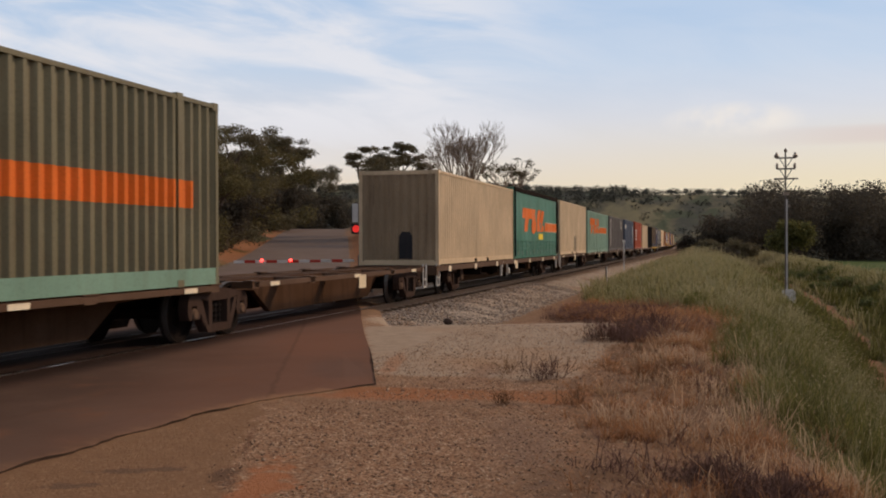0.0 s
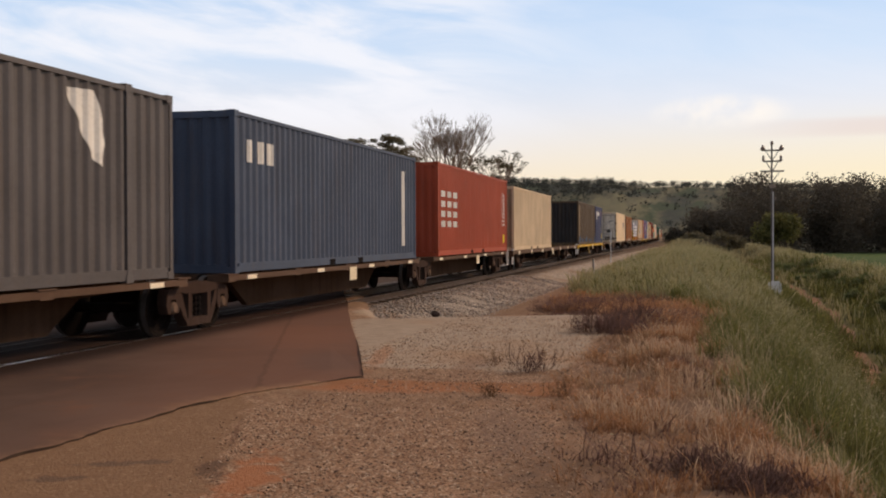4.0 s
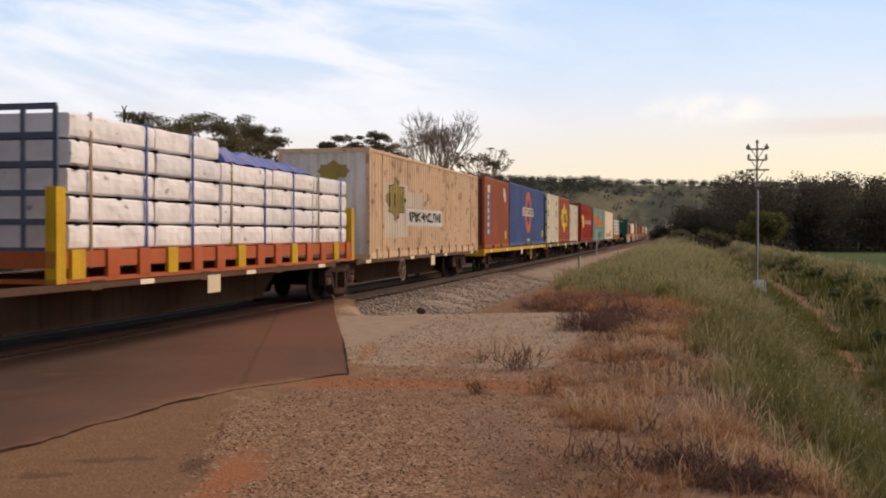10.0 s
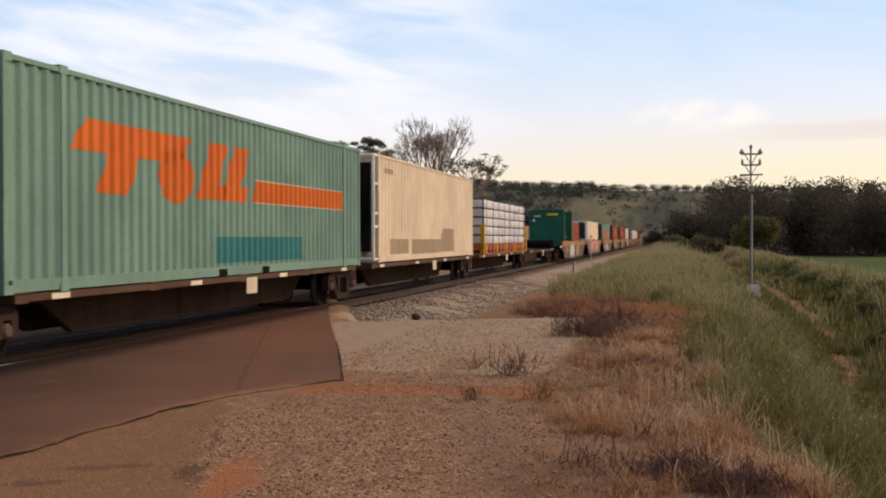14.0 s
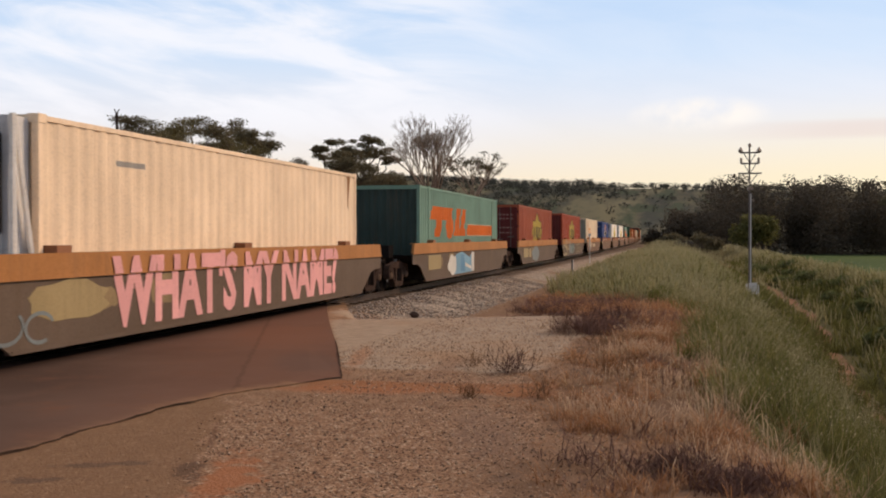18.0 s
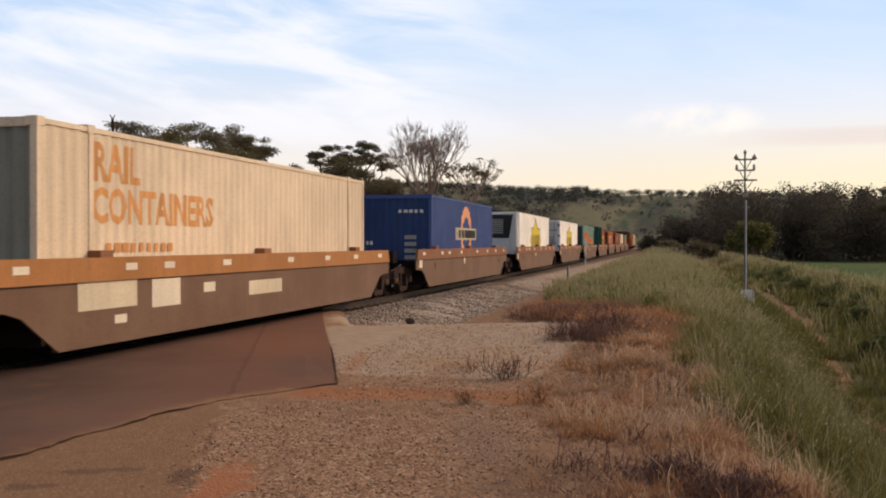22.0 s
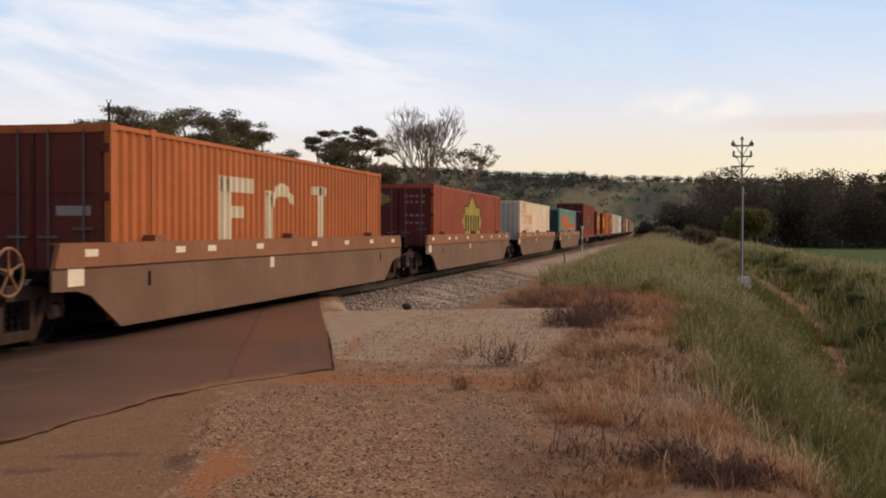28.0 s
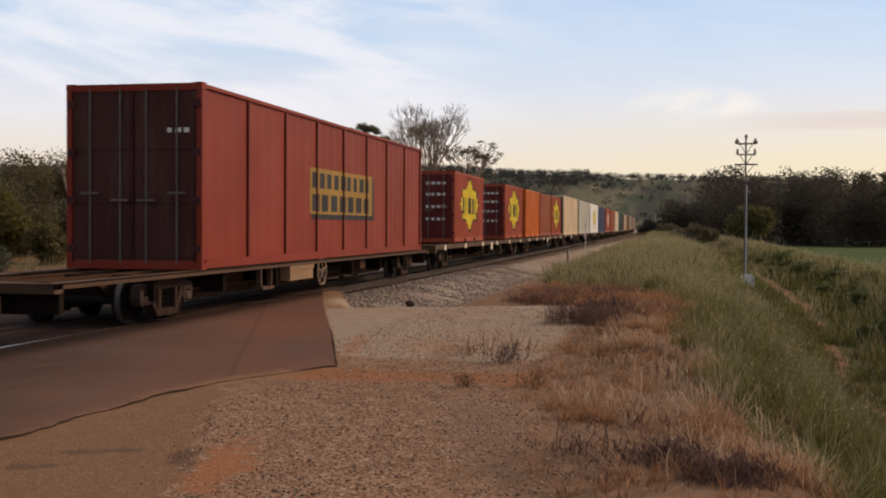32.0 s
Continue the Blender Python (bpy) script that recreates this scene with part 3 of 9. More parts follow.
def road():
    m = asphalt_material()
    right = [(0.6, -60), (2.4, -14), (3.4, 0), (4.16, 6.5), (4.23, 7.6), (4.31, 8.8), (4.40, 9.8), (4.72, 10.66), (5.05, 11.35), (5.29, 11.74)]
    near = [q for q in right if q[1] >= 0]
    fray = random.Random(8)
    right = [q for q in right if q[1] < 0] + [(float(np.interp(y, [b for _, b in near], [a for a, _ in near])) + fray.uniform(-0.035, 0.03) + 0.03 * math.sin(y * 5.3), float(y)) for y in np.arange(0, 11.74, 0.13)] + [(5.29, 11.74)]
    left = [(-9.5, -60), (-6.6, -14), (-5.2, 0), (-4.6, 6.5), (-4.4, 7.74), (-4.0, 9.1), (-3.4, 10.7), (-2.9, 11.8)]
    left = [(float(np.interp(y, [b for _, b in left], [a for a, _ in left])), y) for _, y in right]
    for k in range(1, 61):
        d = 3.4 * k
        p = Vector((5.29, 11.74, 0)) + ROAD_DIR * d
        w = 8.3
        right.append((p.x, p.y))
        left.append((p.x - w * ROAD_DIR.y, p.y + w * ROAD_DIR.x))
    verts, faces = [], []
    n = 22
    for (rx, ry), (lx, ly) in zip(right, left):
        for i in range(n + 1):
            t = i / n
            x, y = rx + (lx - rx) * t, ry + (ly - ry) * t
            wob = 0.04 * math.sin(y * 3.1) if i == 0 and ry > 13 else 0
            z = float(height(x, y))
            verts.append((x + wob, y, max(z, -0.04) + (0.035 if i or y > 13 else 0.008) if y < 26 else z + 0.05 + 0.09 * float(sm(26, 34, y))))
    for j in range(len(right) - 1):
        for i in range(n):
            a = j * (n + 1) + i
            faces.append((a, a + 1, a + n + 2, a + n + 1))
    base = len(verts)
    for j in range(len(right)):
        x, y, z = verts[j * (n + 1)]
        verts.append((x + 0.03, y, z - 0.12))
    for j in range(len(right) - 1):
        faces.append((j * (n + 1), (j + 1) * (n + 1), base + j + 1, base + j))
    me = from_arrays("road", verts, faces, m, smooth=False)
    at = me.attributes.new("rim", "FLOAT", "POINT")
    at.data.foreach_set("value", [float(i % (n + 1) == 0) * (1.0 if 9.6 < verts[i][1] < 11.3 else 0.7 if verts[i][1] < 10 else 0.4) if i < base else 1.0 for i in range(len(verts))])
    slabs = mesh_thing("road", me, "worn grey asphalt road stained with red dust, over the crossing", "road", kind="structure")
    # a dark strip for the shadowed gap along the road's edge, broken where dust lies
    rim = np.array([verts[j * (n + 1)] for j in range(len(right))])
    edge_strip, quads = [], []
    for y in np.arange(5.6, 15.6, 0.06):
        x, z = float(np.interp(y, rim[:, 1], rim[:, 0])), float(np.interp(y, rim[:, 1], rim[:, 2]))
        bare = float(sm(10.2, 9.6, y) + sm(11.3, 11.7, y)) * (0.55 + 0.45 * math.sin(y * 2.3 + 1.0) * math.sin(y * 5.1))
        w = bare * fray.uniform(0.006, 0.022) * (0.5 if y < 11 else 1.0)
        edge_strip += [(x - w, y, z + 0.004 + 0.012 * bare), (x + 0.35 * w, y, z + 0.005 + 0.010 * bare), (x + w, y, -0.036)]
    for j in range(len(edge_strip) // 3 - 1):
        a = 3 * j
        quads += [(a, a + 1, a + 4, a + 3), (a + 1, a + 2, a + 5, a + 4)]
    part("seal_lip", from_arrays("seal_lip", edge_strip, quads, paint("edge_shadow_dark", (0.048, 0.032, 0.025), 0.4, 0.9)), slabs, "dark broken strip for the shadowed gap at the road's edge")


road()


def track():
    steel = paint("rail_steel", (0.16, 0.12, 0.10), 0.3, 0.35, 0.8)
    bright = paint("rail_head", (0.60, 0.58, 0.57), 0.1, 0.25, 1.0)
    # far rail heads: the dark beneath the train is put into their colour
    dull = paint("shaded_rail_head", (0.035, 0.027, 0.023), 0.3, 0.9)
    root = thing("railway_track", "rails on sleepers in grey ballast, curving gently away", "track", kind="structure")
    ys = np.concatenate((np.arange(-40, 120, 4.0), np.arange(120, 640, 12.0)))
    prof = [(-0.07, -0.17), (0.07, -0.17), (0.07, -0.155), (0.012, -0.13), (0.012, -0.045), (0.036, -0.03), (0.036, -0.006), (0.026, 0.0), (-0.026, 0.0), (-0.036, -0.006), (-0.036, -0.03), (-0.012, -0.045), (-0.012, -0.13), (-0.07, -0.155)]
    for name, off, lo, hi, dz in (("rail", 0.753, -99, 999, 0), ("rail", -0.753, -99, 999, 0), ("rail", -0.314, -99, 999, 0), ("guard_rail", 0.66, 2, 19.5, -0.005)):
        yy = [float(y) for y in ys if lo <= y <= hi]
        verts = [(float(centre(y)) + off + px, y, pz + dz) for y in yy for px, pz in prof]
        k = len(prof)
        faces = [(j * k + i, j * k + (i + 1) % k, (j + 1) * k + (i + 1) % k, (j + 1) * k + i) for j in range(len(yy) - 1) for i in range(k)]
        me = from_arrays(name, verts, faces, steel)
        me.materials.append(bright if off > 0 else dull)
        me.polygons.foreach_set("material_index", [1 if i % k == 7 else 0 for i in range(len(faces))])
        part(name, me, root, "polished rail head over rusty web" if off > 0.7 else "")
    # ballast shoulders
    m, nt, n, l, b = node_material("grey_ballast")
    geo = n("ShaderNodeNewGeometry")
    v = n("ShaderNodeTexVoronoi")
    v.inputs["Scale"].default_value = 15
    l(geo.outputs["Position"], v.inputs["Vector"])
    s = n("ShaderNodeSeparateColor")
    l(v.outputs["Color"], s.inputs[0])
    big = noise_of(nt, geo.outputs["Position"], 0.5, 4)
    c = mixed(nt, (0.222, 0.178, 0.141), (0.444, 0.370, 0.303), s.outputs[0])
    c = mixed(nt, c, (0.266, 0.174, 0.115), ramped(nt, big, 0.46, 0.70))
    c = mixed(nt, c, (0.089, 0.067, 0.052), ramped(nt, v.outputs["Distance"], 0.6, 1.0))
    # stone between and beside the rails is darkened for the train's shade
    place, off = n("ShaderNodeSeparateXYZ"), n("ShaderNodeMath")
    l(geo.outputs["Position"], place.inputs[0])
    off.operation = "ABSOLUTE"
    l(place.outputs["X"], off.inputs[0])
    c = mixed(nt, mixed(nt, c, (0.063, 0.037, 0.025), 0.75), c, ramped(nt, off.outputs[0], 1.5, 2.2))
    l(c, b.inputs["Base Color"])
    b.inputs["Roughness"].default_value = 0.9
    b.inputs["Specular IOR Level"].default_value = 0.03
    inv = n("ShaderNodeMath")
    inv.operation = "SUBTRACT"
    inv.inputs[0].default_value = 1.0
    l(v.outputs["Distance"], inv.inputs[1])
    bumped(nt, b, inv.outputs[0], 0.9, 0.05)
    cross = [(-4.2, -0.42), (-3.2, -0.34), (-2.3, -0.22), (-1.6, -0.15), (-0.8, -0.165), (0.0, -0.16), (0.8, -0.165), (1.6, -0.14), (2.1, -0.19), (2.7, -0.30), (3.3, -0.42), (4.0, -0.52)]
    rng = random.Random(5)
    yy = list(np.arange(19.4, 60, 0.35)) + list(np.arange(60, 640, 8.0))
    verts, faces = [], []
    for y in yy:
        e = float(1 - sm(19.4, 22.5, y))
        for px, pz in cross:
            jig = 0.035 if y < 60 else 0.0
            verts.append((float(centre(y)) + px + rng.uniform(-jig, jig), float(y), pz + e * 0.08 * (px > 1.2) + rng.uniform(-jig, jig)))
    k = len(cross)
    for j in range(len(yy) - 1):
        for i in range(k - 1):
            a = j * k + i
            faces.append((a, a + 1, a + k + 1, a + k))
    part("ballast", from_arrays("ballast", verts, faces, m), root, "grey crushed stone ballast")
    BALLAST.append(m)
    # sleepers
    wood = paint("sleeper_concrete", (0.12, 0.095, 0.078), 0.5, 0.9)
    me = mesh_of("sleeper", wood, lambda bm: box(bm, -1.3, 1.3, -0.12, 0.12, -0.36, -0.135))
    for i in range(150):
        y = 20.0 + 0.67 * i
        part("sleeper", me, root, at=pose(float(centre(y)), y, 0))
    return root


BALLAST = []
track()

# ---- train ----
# metres that the train has gone every four seconds
GONE = (0.0, 84.95, 170.11, 255.07, 339.69, 424.07, 508.42, 592.93, 677.73)
MOVERS = []           # (thing, place along the track at 0 s, height)


def track_pose(y, z):
    a = y / (BEND / 2) if y > 0 else 0.0
    return pose(float(centre(y)), y, z, 0, 0, math.degrees(a))


def rides(ob, s, z):
    MOVERS.append((ob, s, z))
    ob.matrix_basis = track_pose(s, z)
    return ob


PITCH, DEPTH = 0.278, 0.040


def corrugation(L, pitch=PITCH, depth=DEPTH):
    """Breaks (place along the wall, how far it is set in)."""
    n = max(1, round(L / pitch))
    p = L / n
    out = []
    for i in range(n):
        a = -L / 2 + i * p
        out += [(a, 0), (a + 0.26 * p, 0), (a + 0.5 * p, depth), (a + 0.76 * p, depth)]
    out.append((L / 2, 0))
    return out


def wall_mesh(bm, breaks, face, z0, z1, side):
    """A ribbed sheet; side is 'x' (face at x) or 'y' (face at y), and its sign points outwards."""
    s = 1 if face > 0 else -1
    lo, hi = [], []
    for a, d in breaks:
        v = face - s * d
        p = (v, a) if side == "x" else (a, v)
        lo.append(bm.verts.new((*p, z0)))
        hi.append(bm.verts.new((*p, z1)))
    for i in range(len(lo) - 1):
        bm.faces.new((lo[i], lo[i + 1], hi[i + 1], hi[i]))


def depth_at(breaks, a):
    for (p, d), (q, e) in zip(breaks, breaks[1:]):
        if p <= a <= q:
            return d + (e - d) * (a - p) / max(1e-6, q - p)
    return 0.0


def words(text, size, bold=0.0):
    """Outlines of a text, centred, as a flat mesh in x and y."""
    cu = bpy.data.curves.new("text", "FONT")
    cu.body, cu.size, cu.align_x, cu.align_y = text, size, "CENTER", "CENTER"
    cu.resolution_u, cu.offset = 2, bold
    ob = new("text", cu)
    me = bpy.data.meshes.new_from_object(ob.evaluated_get(bpy.context.evaluated_depsgraph_get()))
    bpy.data.objects.remove(ob)
    bpy.data.curves.remove(cu)
    bm = bmesh.new()
    bm.from_mesh(me)
    bpy.data.meshes.remove(me)
    return bm


def shapes(polys):
    bm = bmesh.new()
    for poly in polys:
        if isinstance(poly, tuple) and poly[0] == "ring":
            _, cx, cy, rx, ry, w = poly
            n = 28
            o = [bm.verts.new((cx + rx * math.cos(2 * math.pi * i / n), cy + ry * math.sin(2 * math.pi * i / n), 0)) for i in range(n)]
            q = [bm.verts.new((cx + (rx - w) * math.cos(2 * math.pi * i / n), cy + (ry - w) * math.sin(2 * math.pi * i / n), 0)) for i in range(n)]
            for i in range(n):
                bm.faces.new((o[i], o[(i + 1) % n], q[(i + 1) % n], q[i]))
        else:
            bm.faces.new([bm.verts.new((x, y, 0)) for x, y in poly])
    return bm


def rect(x, y, w, h, slant=0.0):
    return [(x - slant * h / 2, y - h / 2), (x + w - slant * h / 2, y - h / 2), (x + w + slant * h / 2, y + h / 2), (x + slant * h / 2, y + h / 2)]


def marking(name, bm, material, parent, breaks, face, at, sx=1.0, sy=1.0, lift=0.004, side="x", label=""):
    """Paint on a ribbed wall: the flat bmesh is moved to `at`, cut along the ribs and laid on them."""
    bmesh.ops.remove_doubles(bm, verts=bm.verts, dist=1e-4)
    bmesh.ops.triangulate(bm, faces=bm.faces)
    for v in bm.verts:
        v.co = Vector((v.co.x * sx + at[0], v.co.y * sy + at[1], 0))
    if callable(breaks):
        cuts = [(k, 0.17 * i) for k in (0, 1) for i in range(-45, 46)]
    else:
        cuts = [(0, a) for a, d in breaks] if breaks and len(breaks) > 2 else []
    span = [(min(v.co[k] for v in bm.verts), max(v.co[k] for v in bm.verts)) for k in (0, 1)]
    for k, a in cuts:
        if span[k][0] < a < span[k][1]:
            bmesh.ops.bisect_plane(bm, geom=bm.verts[:] + bm.edges[:] + bm.faces[:], plane_co=(a, a, 0), plane_no=(1 - k, k, 0), dist=1e-5)
    s = 1 if face > 0 else -1
    for v in bm.verts:
        a, z = v.co.x, v.co.y
        if callable(breaks):
            d = breaks(a, z) + lift + 0.012
        else:
            d = face - s * depth_at(breaks, a) + s * lift if breaks else face + s * lift
        v.co = (d, a, z) if side == "x" else (a, d, z)
    want = Vector((s, 0, 0)) if side == "x" else Vector((0, s, 0))
    bm.normal_update()
    flip = [f for f in bm.faces if f.normal.dot(want) < 0]
    bmesh.ops.reverse_faces(bm, faces=flip)
    made = None
    for verts, faces in islands(bm):
        made = part(name, from_arrays(name, verts, faces, material), parent, label)
    bm.free()
    return made


def islands(bm):
    """The separate pieces of a bmesh, as (verts, faces) each."""
    seen, out = set(), []
    for f in bm.faces:
        if f in seen:
            continue
        seen.add(f)
        todo, piece = [f], []
        while todo:
            g = todo.pop()
            piece.append(g)
            for v in g.verts:
                for h in v.link_faces:
                    if h not in seen:
                        seen.add(h)
                        todo.append(h)
        order = {}
        for g in piece:
            for v in g.verts:
                order.setdefault(v, len(order))
        out.append(([tuple(v.co) for v in order], [tuple(order[v] for v in g.verts) for g in piece]))
    if len(out) > 40:
        verts, faces = [], []
        for v, f in out:
            faces += [tuple(i + len(verts) for i in g) for g in f]
            verts += v
        out = [(verts, faces)]
    return out


def star(rx, ry):
    """A wide pointed badge: a board with steps that rise to four tips."""
    q = [(0, 1), (0.13, 0.86), (0.30, 0.66), (0.40, 0.56), (0.78, 0.56), (0.78, 0.30), (0.86, 0.18)]
    pts = q + [(1, 0)] + [(x, -y) for x, y in q[:0:-1]] + [(0, -1)] + [(-x, -y) for x, y in q[1:]] + [(-1, 0)] + [(-x, y) for x, y in q[:0:-1]]
    pts = [(x * rx, y * ry) for x, y in pts]
    return [[(0, 0), pts[i], pts[(i + 1) % len(pts)]] for i in range(len(pts))]


ORANGE = paint("orange_marking", (0.75, 0.20, 0.05), 0.15, 0.6)
YELLOW = paint("yellow_marking", (0.72, 0.56, 0.10), 0.15, 0.6)
WHITE = paint("white_marking", (0.72, 0.70, 0.66), 0.2, 0.6)
BLACK = paint("black_marking", (0.02, 0.02, 0.025), 0.2, 0.6)
CREAMY = paint("cream_marking", (0.66, 0.58, 0.44), 0.2, 0.6)
NAVY = paint("navy_marking", (0.03, 0.06, 0.16), 0.2, 0.6)
STEEL = paint("galvanised", (0.45, 0.45, 0.44), 0.3, 0.4, 0.7)
DOORROD = paint("grey_door_rod", (0.17, 0.14, 0.13), 0.5, 0.6)
DARKROD = paint("dark_door_rod", (0.10, 0.085, 0.075), 0.4, 0.6)
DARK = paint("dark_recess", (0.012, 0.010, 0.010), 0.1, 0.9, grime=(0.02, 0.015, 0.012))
PATCH = paint("reflector", (0.80, 0.72, 0.58), 0.15, 0.4)
GREYBAR = paint("grey_marking", (0.40, 0.38, 0.36), 0.2, 0.6)


def frame_parts(ob, L, W, H, m, post=0.09):
    """Corner posts, rails and castings of a container."""
    x, y = W / 2, L / 2
    for sx in (1, -1):
        for sy in (-1, 1):
            part("corner_post", mesh_of(("corner_post", L, W, H, sx, sy), m, lambda bm: box(bm, sx * (x - 0.10), sx * x, sy * (y - post), sy * y, 0.11, H - 0.11)), ob)
            for z in (0, H - 0.115):
                part("corner_casting", mesh_of(("corner_casting", L, W, z, sx, sy), m, lambda bm: box(bm, sx * (x - 0.16), sx * (x + 0.004), sy * (y - 0.175), sy * (y + 0.004), z, z + 0.115)), ob)
        part("top_rail", mesh_of(("top_rail", L, W, H, sx), m, lambda bm: box(bm, sx * (x - 0.06), sx * (x - 0.002), -y + 0.17, y - 0.17, H - 0.085, H - 0.02)), ob)
        part("bottom_rail", mesh_of(("bottom_rail", L, W, sx), m, lambda bm: box(bm, sx * (x - 0.07), sx * (x - 0.003), -y + 0.17, y - 0.17, 0.02, 0.175)), ob)
    for sy in (-1, 1):
        part("end_sill", mesh_of(("end_sill", L, W, sy), m, lambda bm: box(bm, -x + 0.15, x - 0.15, sy * (y - 0.08), sy * (y - 0.003), 0.0, 0.15)), ob)
        part("end_header", mesh_of(("end_header", L, W, H, sy), m, lambda bm: box(bm, -x + 0.15, x - 0.15, sy * (y - 0.08), sy * (y - 0.003), H - 0.13, H - 0.01)), ob)


def doors(ob, L, W, H, m, end=-1, reefer=False):
    y = L / 2
    for sx in (-1, 1):
        leaf = part("door_leaf", mesh_of(("door_leaf", L, W, H, end, sx, reefer), m, lambda bm: [box(bm, sx * 0.012, sx * (W / 2 - 0.11), end * (y - 0.07), end * (y - 0.025), 0.15, H - 0.13)] + ([] if reefer else [box(bm, sx * 0.05, sx * (W / 2 - 0.15), end * (y - 0.03), end * (y - 0.008), z, z + (H - 0.4) / 3 - 0.10) for z in (0.2, 0.2 + (H - 0.4) / 3, 0.2 + 2 * (H - 0.4) / 3)])), ob)
        for px in (0.24, 0.80):
            part("locking_rod", mesh_of(("locking_rod", L, W, H, end, sx, px), DOORROD if not reefer else DARKROD, lambda bm: rod(bm, (sx * px, end * (y + 0.015), 0.10), (sx * px, end * (y + 0.015), H - 0.08), 0.018, 6)), leaf)
            part("rod_handle", mesh_of(("rod_handle", L, W, end, sx, px), DOORROD, lambda bm: box(bm, sx * px - 0.16, sx * px + 0.16, end * (y + 0.02), end * (y + 0.04), 1.15 + 0.12 * (px > 0.5), 1.19 + 0.12 * (px > 0.5))), leaf)
        for k in range(4):
            z = 0.35 + k * (H - 0.7) / 3
            part("hinge", mesh_of(("hinge", L, W, H, end, sx, k), DARK if reefer else m, lambda bm: box(bm, sx * (W / 2 - 0.17), sx * (W / 2 - 0.02), end * (y - 0.02), end * (y + 0.02), z - 0.06, z + 0.06)), leaf)


def container(name, label, s, L, H, z, paint_of, wall="corr", near_end="corr", long_posts=False, pockets=(), W=2.438, end_paint=None, group="containers on the train"):
    """A freight container that rides on the train; s is the place of its near end at 0 s."""
    ob = thing(name, label, "shipping container", group)
    m = paint_of
    # most end colours are darker than the walls, with some of their shade included
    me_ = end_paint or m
    x, y = W / 2, L / 2
    frame_parts(ob, L, W, H, m)
    if wall == "corr":
        br = corrugation(L - 0.2)
    elif wall == "deep":
        br = corrugation(L - 0.2, PITCH, 0.065)
    elif wall == "fine":
        br = corrugation(L - 0.2, PITCH, 0.016)
    elif wall == "rib":
        br = corrugation(L - 0.2, 0.36, 0.020)
    elif wall == "panel":
        br = []
        n = round((L - 0.2) / 2.0)
        for i in range(n):
            a = -(L - 0.2) / 2 + i * (L - 0.2) / n
            e = (L - 0.2) / n
            br += [(a, 0), (a + 0.10, 0), (a + 0.13, 0.03)]
            br += [(a + 0.13 + (e - 0.13) * k / 7, 0.03 + 0.008 * (k % 2)) for k in range(1, 7)] + [(a + e - 0.02, 0.03)]
        br.append(((L - 0.2) / 2, 0))
    else:
        br = [(-(L - 0.2) / 2, 0), ((L - 0.2) / 2, 0)]
    for sx in (1, -1):
        part("side_wall", mesh_of(("side_wall", wall, L, W, H, sx), m, lambda bm: wall_mesh(bm, br, sx * (x - 0.012), 0.17, H - 0.08, "x")), ob)
        if long_posts:
            for sy in (-1, 1):
                part("lifting_post", mesh_of(("lifting_post", L, W, H, sx, sy), m, lambda bm: [box(bm, sx * (x - 0.05), sx * (x + 0.004), sy * 6.02 - 0.06, sy * 6.02 + 0.06, 0.0, H), box(bm, sx * (x - 0.16), sx * (x + 0.007), sy * 6.02 - 0.09, sy * 6.02 + 0.09, H - 0.10, H + 0.012), box(bm, sx * (x - 0.1), sx * (x + 0.012), sy * 6.02 - 0.1, sy * 6.02 + 0.1, -0.01, 0.10)]), ob)
    part("roof", mesh_of(("roof", L, W, H), m, lambda bm: [box(bm, -x + 0.05, x - 0.05, -y + 0.1 + i * (L - 0.2) / 14, -y + 0.1 + (i + 0.8) * (L - 0.2) / 14, H - 0.05, H - 0.008) for i in range(14)] + [box(bm, -x + 0.04, x - 0.04, -y + 0.05, y - 0.05, H - 0.07, H - 0.03)]), ob)
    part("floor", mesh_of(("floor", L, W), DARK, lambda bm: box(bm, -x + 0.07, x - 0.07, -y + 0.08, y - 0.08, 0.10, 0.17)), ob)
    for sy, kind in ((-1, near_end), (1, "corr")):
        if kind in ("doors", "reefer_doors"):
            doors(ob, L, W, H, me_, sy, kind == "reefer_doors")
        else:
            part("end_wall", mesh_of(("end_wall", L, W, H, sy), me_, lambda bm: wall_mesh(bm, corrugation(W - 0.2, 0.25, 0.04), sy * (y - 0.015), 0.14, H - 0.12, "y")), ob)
    # closed black blocks: the dark inside the pockets is their colour
    for p in pockets:
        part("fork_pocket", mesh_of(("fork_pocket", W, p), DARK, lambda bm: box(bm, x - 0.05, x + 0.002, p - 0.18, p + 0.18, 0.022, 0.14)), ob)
    ob["half"] = L / 2
    rides(ob, s + L / 2, z)
    return ob, br, x - 0.012, H


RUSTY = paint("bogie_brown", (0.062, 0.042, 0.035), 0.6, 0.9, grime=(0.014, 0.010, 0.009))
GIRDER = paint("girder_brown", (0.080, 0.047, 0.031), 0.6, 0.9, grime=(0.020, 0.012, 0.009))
# near black: the shade under the decks is put into this brown
SILL = paint("darkened_wagon_brown", (0.014, 0.009, 0.007), 0.5, 0.9, grime=(0.020, 0.012, 0.009))
DECKRUST = paint("deck_orange_brown", (0.098, 0.056, 0.036), 0.45, 0.75, rust=0.4)
DECKYEL = paint("deck_yellow", (0.62, 0.40, 0.06), 0.4, 0.65, rust=0.35)
DECKTAN = paint("deck_tan", (0.20, 0.145, 0.060), 0.6, 0.7, rust=0.4)
# wheels are darkened as well, for the shade below the wagons
WHEEL = paint("darkened_wheel_steel", (0.013, 0.010, 0.009), 0.3, 0.9, 0.0, grime=(0.02, 0.014, 0.011))
